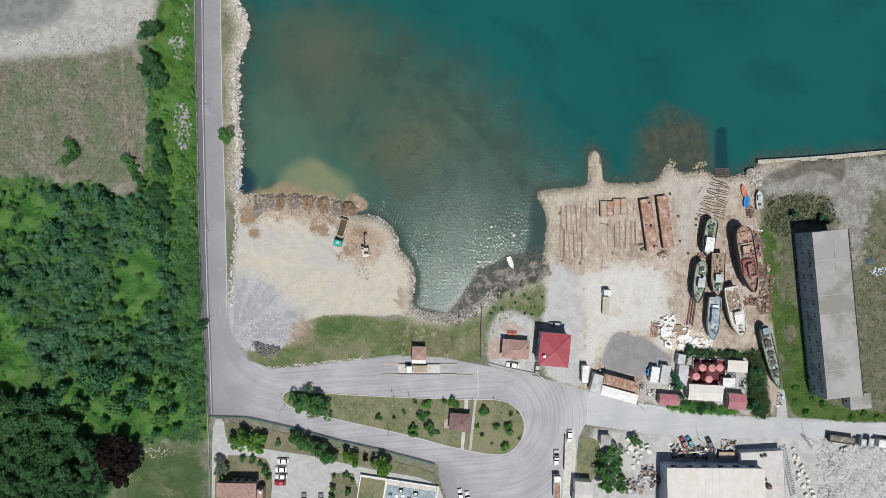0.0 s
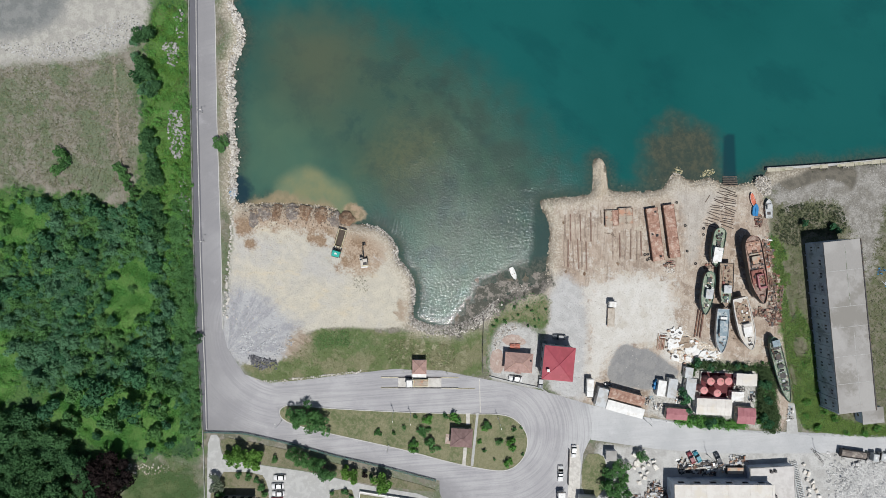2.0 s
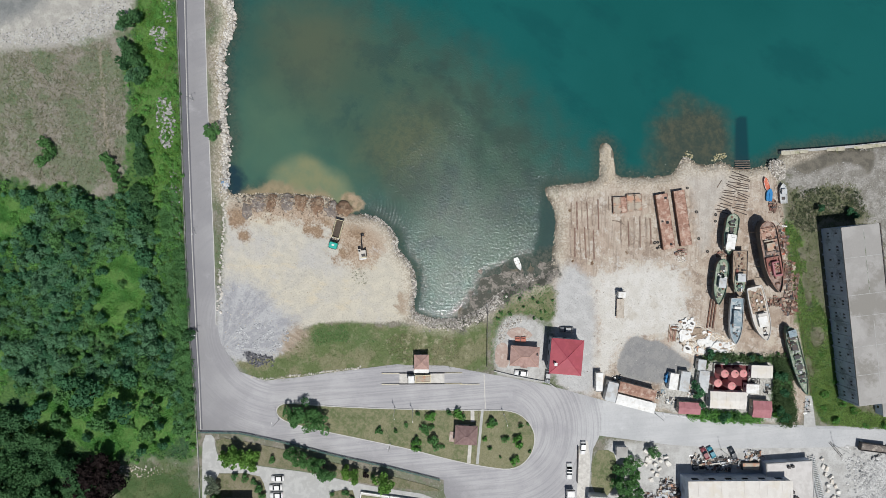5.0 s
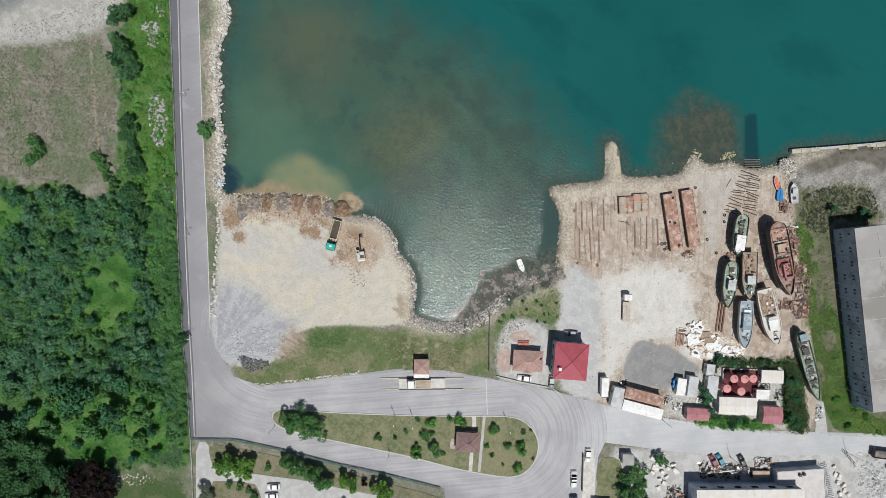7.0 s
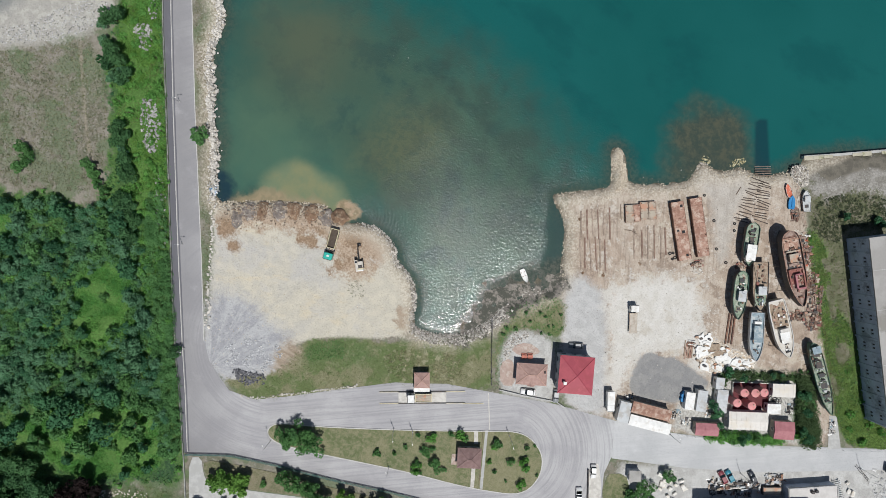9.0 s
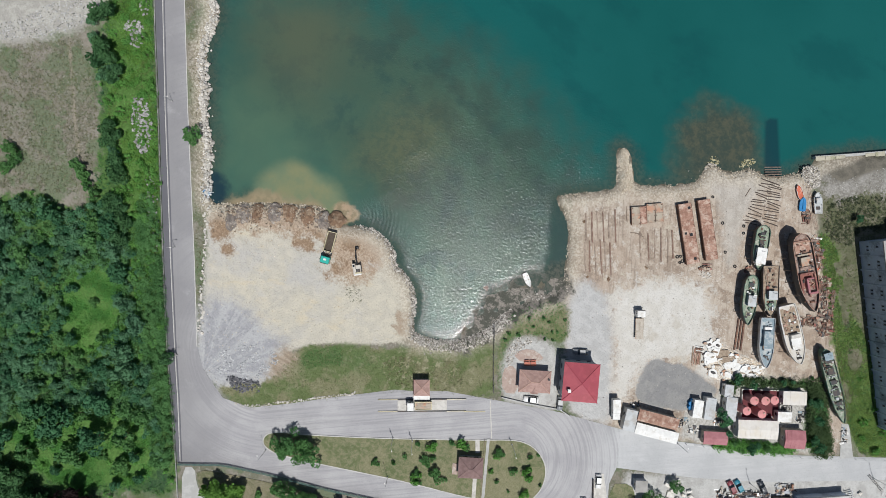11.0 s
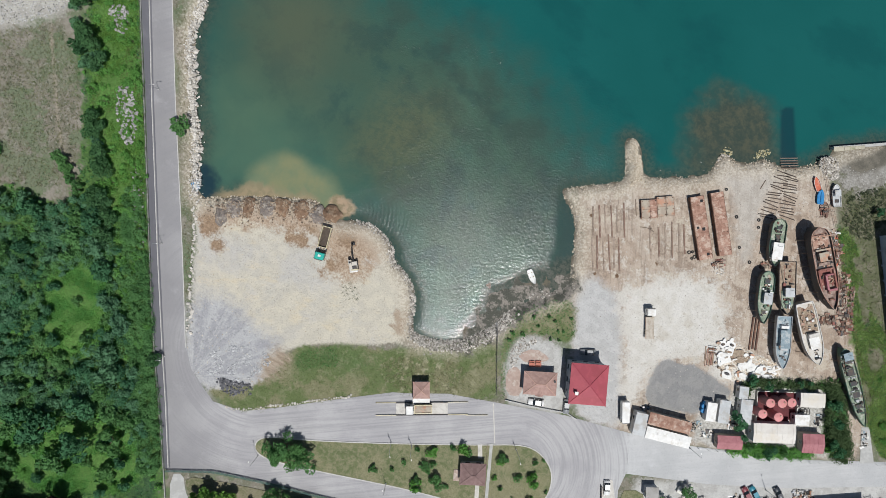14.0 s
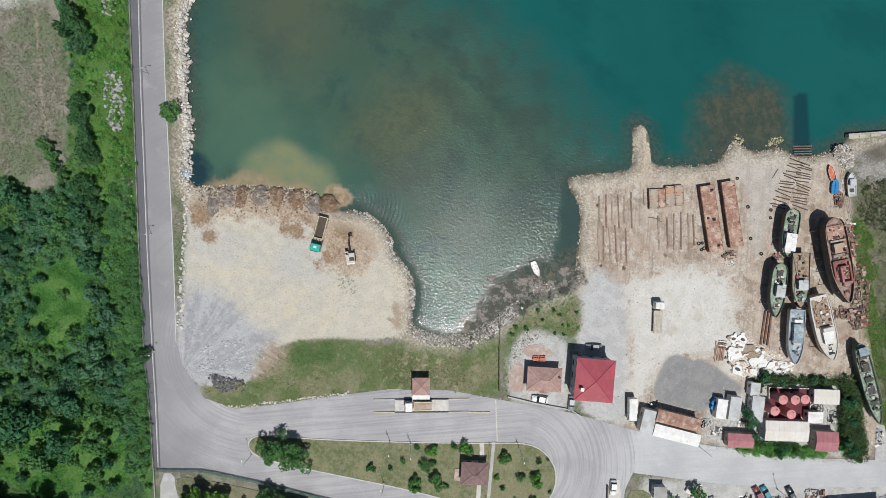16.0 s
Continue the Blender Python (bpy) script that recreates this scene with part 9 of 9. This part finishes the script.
for tx, ty in [(115.4, -51.4), (116.6, -54.3), (117.4, -57.3), (115.2, -60.3), (118.5, -59.6), (116.7, -62.9), (114.4, -62.2), (118.6, -62.2), (118.4, -51.4), (89.8, -62.4), (92.8, -62.8), (95.8, -62.6), (97.6, -61.7), (90.9, -61.0), (89.0, -58.0), (100.6, -62.1), (86.7, -51.3), (87.5, -54.2), (115.0, -48.4), (118.0, -48.4)]:
    plant(RNG.choice(["mid", "dark", "light"]), tx, ty, RNG.uniform(0.6, 0.85))
for tx, ty in [(92.2, -41.3), (94.0, -42.5), (96.9, -42.9), (100.5, -42.6), (102.8, -43.3), (106.3, -42.4), (109.3, -42.8), (115.8, -41.4), (118.1, -41.5), (92.2, -40.1), (112.8, -43.1), (91.1, -43.3), (88.7, -43.9)]:
    plant(RNG.choice(["dark", "bush"]), tx, ty, RNG.uniform(0.4, 0.65))
for k, (tx, ty) in enumerate(scatter(EAST_GREEN, 7.5, 25)):
    if bare_east(tx, ty) < -2:
        plant(RNG.choice(["light", "bush"]), tx, ty, RNG.uniform(0.35, 0.6))
for k, (tx, ty) in enumerate(scatter(EAST_GREEN_S, 4.0, 26)):
    plant("light", tx, ty, RNG.uniform(0.6, 1.0))
for k, (tx, ty) in enumerate(scatter(GREEN_A, 3.4, 27)):
    plant("light", tx, ty, RNG.uniform(0.6, 1.2))
for out, seed in ((GREEN_B, 28), (GREEN_C, 29), (GREEN_D, 30)):
    for tx, ty in scatter(out, 4.5, seed):
        plant(RNG.choice(["light", "mid"]), tx, ty, RNG.uniform(0.5, 0.9))
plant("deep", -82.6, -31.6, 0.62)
for out, seed in ((GREEN_E, 36), (GREEN_B, 37), (GREEN_F, 38)):
    for tx, ty in scatter(out, 6.5, seed):
        plant(RNG.choice(["mid", "light", "dark"]), tx, ty, RNG.uniform(0.45, 0.9))
for tx, ty in [(-120.2, -78.3), (-116.2, -74.3), (-111.2, -72.3), (-107.3, -74.3), (-113.3, -79.3), (-109.3, -80.4), (-106.3, -79.4), (-118.3, -83.3), (-113.3, -84.4), (-109.4, -85.4), (-115.3, -77.3), (-111.5, -76.5)]:
    plant("purple", tx, ty, RNG.uniform(1.8, 2.4))
for tx, ty in [(-106.2, 23.7), (-105.0, 20.1), (-107.7, 25.7), (-106.6, 21.3), (-103.2, 17.6), (-108.9, 27.3)]:
    plant("light" if RNG.random() < 0.4 else "mid", tx, ty, RNG.uniform(0.5, 0.9))
for tx, ty in [(139.7, 6.9), (141.2, 5.4), (139.0, 6.1), (129.3, 7.6)]:
    plant("dark", tx, ty, RNG.uniform(0.35, 0.55))


def weeds(name, label, outline, clumps, per, spread_by, high, size, mat, seed, keep=None):
    """Low leafy growth as one mesh."""
    rs = np.random.RandomState(seed)
    p = strewn(outline, clumps, seed)
    if keep is not None:
        p = p[keep(p[:, 0], p[:, 1])]
    tall = rs.uniform(0.3, 1.0, len(p)) * high * 0.75
    per, size = per * 2, size * 0.66
    c = np.repeat(p, per, 0)
    d = unit(rs.normal(size=(len(c), 3)) + (0, 0, 0.9))
    d[:, 2] = np.abs(d[:, 2])
    c = c + d * np.c_[np.full((len(c), 2), spread_by), np.repeat(tall, per)] * rs.uniform(0.5, 1.0, (len(c), 1))
    v, f = leaf_cards(c, unit(d + 0.6 * rs.normal(size=d.shape)), rs.uniform(0.6, 1.3, len(c)) * size, rs)
    me = bpy.data.meshes.new(name)
    me.from_pydata(v.tolist(), [], f)
    me.materials.append(mat)
    return tagged(new(name, me), label, "undergrowth", kind="stuff")


LEAF_EMERALD = leaf_material("emerald_leaves", (0.049, 0.186, 0.046), (0.130, 0.365, 0.097))


def canopy(name, label, outline, lobes, per, size, mat, seed, low, high, keep, clear=0.5):
    """Joined brushwood: many overlapping leafy domes of uneven height."""
    rs = np.random.RandomState(seed)
    p = strewn(outline, lobes, seed)
    p = p[keep(p[:, 0], p[:, 1])]
    p = p[greens(p[:, 0], p[:, 1]) + 3.0 * wobble(p[:, 0], p[:, 1], 8, seed + 5) < clear]
    n = len(p)
    rad = rs.uniform(0.5, 1.5, n) ** 1.2
    p[:, 2] = low + (high - low) * np.clip(0.5 + 0.35 * wobble(p[:, 0], p[:, 1], 11, seed) + rs.normal(0, 0.18, n), 0, 1)
    per = int(per * 1.7)
    c = np.repeat(p, per, 0)
    d = unit(rs.normal(size=(len(c), 3)) + (0, 0, 0.8))
    c = c + d * (np.repeat(rad, per) * rs.uniform(0.75, 1.1, len(c)))[:, None]
    v, f = leaf_cards(c, unit(d + 0.5 * rs.normal(size=d.shape) + (0, 0, 0.5)), rs.uniform(0.55, 1.35, len(c)) * size * 0.95, rs)
    me = bpy.data.meshes.new(name)
    me.from_pydata(v.tolist(), [], f)
    me.materials.append(mat)
    return tagged(new(name, me), label, "thicket", kind="stuff")


def patch(lo, hi, seed):
    return lambda x, y: (lambda w: (w > lo) & (w < hi))(wobble(x, y, 26, seed) + 0.5 * wobble(x, y, 9, seed + 1))


canopy("brushwood", "dark green brushwood of the thicket", WOODS, 1500, 46, 0.24, LEAF_DARK, 71, 0.3, 2.9, patch(-0.15, 9, 90))
canopy("brushwood", "grey-green brushwood of the thicket", WOODS, 1700, 46, 0.24, LEAF_BLUE, 72, 0.3, 2.7, patch(-0.1, 9, 94))
canopy("brushwood", "fresh green brushwood of the thicket", WOODS, 1800, 42, 0.24, LEAF_MID, 73, 0.2, 2.2, patch(-9, 0.25, 90))
canopy("brushwood", "bright green brushwood of the thicket", THICKET, 1800, 36, 0.22, LEAF_LIGHT, 74, 0.2, 1.4, patch(-9, -0.25, 94), 20)
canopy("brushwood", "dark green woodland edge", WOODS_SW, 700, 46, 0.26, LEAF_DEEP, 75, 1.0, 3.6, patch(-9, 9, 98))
canopy("brushwood", "green shrubs along the footway wall", STRIP, 620, 40, 0.2, LEAF_MID, 79, 0.2, 1.8, patch(-9, 9, 99), 20)
canopy("hedge_growth", "green overgrown hedge of the compound", HEDGE_N, 130, 34, 0.2, LEAF_HEDGE, 76, 0.2, 1.0, patch(-0.35, 9, 99))
canopy("hedge_growth", "dark green overgrowth beside the compound", HEDGE_E, 420, 40, 0.2, LEAF_HEDGE, 77, 0.3, 1.8, patch(-0.45, 9, 99))
canopy("hedge_growth", "green verge growth in front of the sheds", HEDGE_S, 130, 36, 0.2, LEAF_LIGHT, 78, 0.2, 1.0, patch(-9, 9, 99))
LEAF_SCRUB = leaf_material("grey_scrub", (0.050, 0.072, 0.042), (0.125, 0.155, 0.095))
LEAF_BANK = leaf_material("bank_grass", (0.095, 0.140, 0.050), (0.205, 0.235, 0.105))
LEAF_MEADOW = leaf_material("yellow_green_weeds", (0.115, 0.205, 0.050), (0.300, 0.450, 0.145))
LEAF_STRAW = leaf_material("straw_grass", (0.20, 0.20, 0.11), (0.40, 0.38, 0.25))
LEAF_DRY = leaf_material("dry_grass", (0.15, 0.15, 0.085), (0.34, 0.32, 0.22))
not_green = lambda x, y: greens(x, y) < 1.0
weeds("undergrowth", "dense dark green undergrowth of the thicket", THICKET, 7000, 9, 0.75, 1.1, 0.24, LEAF_MID, 41, not_green)
weeds("undergrowth", "dark bramble patches in the thicket", THICKET, 3000, 9, 0.7, 1.4, 0.24, LEAF_DARK, 42, not_green)
for k, out in enumerate((GREEN_A, GREEN_B, GREEN_C, GREEN_D, GREEN_E, GREEN_F)):
    weeds("undergrowth", "bright green low shrubs and ferns", out, 1800 if k == 0 else 1500, 8, 1.5, 0.8, 0.25, LEAF_LIGHT, 43 + k)
    weeds("undergrowth", "emerald green low growth in the clearings", out, 1100, 8, 1.4, 1.0, 0.25, LEAF_EMERALD if k else LEAF_LIME, 64 + k, patch(-0.1, 9, 97))
weeds("undergrowth", "olive grass among the roadside shrubs", GREEN_A, 1300, 9, 0.6, 1.3, 0.17, LEAF_BANK, 82, patch(0.0, 9, 61))
weeds("undergrowth", "lime green young growth beside the road", GREEN_A, 2600, 9, 0.6, 1.5, 0.2, LEAF_LIME, 83, patch(-9, 0.35, 61))
weeds("undergrowth", "bright green weeds beside the boatyard", EAST_GREEN, 4200, 7, 0.6, 0.5, 0.17, LEAF_MEADOW, 50, lambda x, y: bare_east(x, y) < 0.5)
weeds("undergrowth", "dark green tufts beside the boatyard", EAST_GREEN, 700, 7, 0.5, 0.7, 0.18, LEAF_MID, 89, lambda x, y: bare_east(x, y) + 1.5 * wobble(x, y, 5, 87) < 0.0)
weeds("undergrowth", "bright green weeds along the dusty road", EAST_GREEN_S, 1900, 8, 0.5, 0.6, 0.18, LEAF_MEADOW, 51)
MEADOW = [(-161.2, 61.4), (-123.6, 63.5), (-105.7, 67.6), (-101.6, 43.7), (-106.2, 17.6), (-122.2, 19.6), (-142.0, 21.6), (-161.8, 23.6)]
weeds("grass_tussocks", "dry grass tussocks of the meadow", MEADOW, 4000, 4, 0.4, 0.35, 0.16, LEAF_DRY, 52)
weeds("grass_tussocks", "grey-green weeds in the meadow", MEADOW, 2500, 4, 0.5, 0.3, 0.15, LEAF_SCRUB, 84)
weeds("grass_tussocks", "green weeds in the meadow", MEADOW, 1200, 5, 0.4, 0.3, 0.15, LEAF_BANK, 53)
off_gravel = lambda x, y: np.maximum(zone(EAST_GRAVEL)(x, y), zone(APRON)(x, y)) < 1.0
weeds("scrub", "dark low scrub behind the quay", SCRUB_E, 900, 7, 0.55, 0.7, 0.2, LEAF_SCRUB, 61)
weeds("scrub", "dark low scrub round the warehouse", EAST, 900, 6, 0.9, 0.4, 0.2, LEAF_SCRUB, 62, off_gravel)
weeds("grass_tussocks", "rough grass on the bank", BANK, 2600, 4, 0.6, 0.2, 0.13, LEAF_BANK, 54)
weeds("grass_tussocks", "green weeds on the bank", BANK_GREEN, 900, 4, 0.8, 0.25, 0.14, LEAF_MID, 55, patch(-0.3, 9, 62))
weeds("grass_tussocks", "pale dry tufts on the bank", BANK_PALE, 900, 5, 0.5, 0.3, 0.14, LEAF_STRAW, 88, patch(-9, 0.2, 63))
weeds("grass_tussocks", "scrubby grass round the warehouse", EAST, 3500, 4, 0.5, 0.4, 0.17, LEAF_DRY, 56, off_gravel)
weeds("grass_tussocks", "green scrub round the warehouse", EAST, 1800, 5, 0.5, 0.5, 0.17, LEAF_BANK, 57, off_gravel)
weeds("grass_tussocks", "grass of the garden by the shore", GARDEN, 700, 4, 0.4, 0.3, 0.14, LEAF_MID, 58)
weeds("grass_tussocks", "dry verge grass beside the boulders", [(-74.9, 83.6), (-72.1, 83.6), (-71.6, 43.8), (-70.6, 15.7), (-72.0, -10.6), (-73.4, -28.8), (-74.0, -2.5), (-74.8, 43.8)], 900, 4, 0.3, 0.3, 0.14, LEAF_DRY, 59)
weeds("undergrowth", "weed tufts growing through the pad", [(-28.9, -10.6), (-26.0, -9.8), (-23.2, -11.8), (-22.8, -15.7), (-26.1, -16.7), (-28.1, -14.6)], 48, 6, 0.5, 0.22, 0.12, LEAF_SCRUB, 80)
LEAF_CREAM = leaf_material("cream_flowers", (0.38, 0.37, 0.20), (0.66, 0.63, 0.42))
weeds("flowering_weeds", "cream flowering weeds on the bank", [(-14.2, -33.6), (-6.2, -32.9), (3.4, -35.5), (11.4, -38.9), (11.3, -43.7), (1.7, -42.3), (-7.9, -38.9), (-14.2, -36.8)], 60, 5, 0.4, 0.4, 0.13, LEAF_CREAM, 81)
weeds("grass_tussocks", "rough grass of the clearing", SW_CLEARING, 2200, 4, 0.5, 0.25, 0.14, LEAF_BANK, 60)
p = strewn([(-109.8, -75.8), (-99.2, -75.3), (-91.2, -76.9), (-95.2, -79.9), (-107.3, -79.9)], 110, 46, 0.1)
pebbles("litter", "white and tan rubbish strewn at the clearing's edge", p, rs.uniform(0.2, 0.75, len(p)), island_stone("litter", (0.42, 0.34, 0.26), (0.72, 0.70, 0.66), (0.55, 0.50, 0.42)), "debris")

for models in MODELS.values():
    for m in models:
        for o in (*m.children, m):
            bpy.data.objects.remove(o)
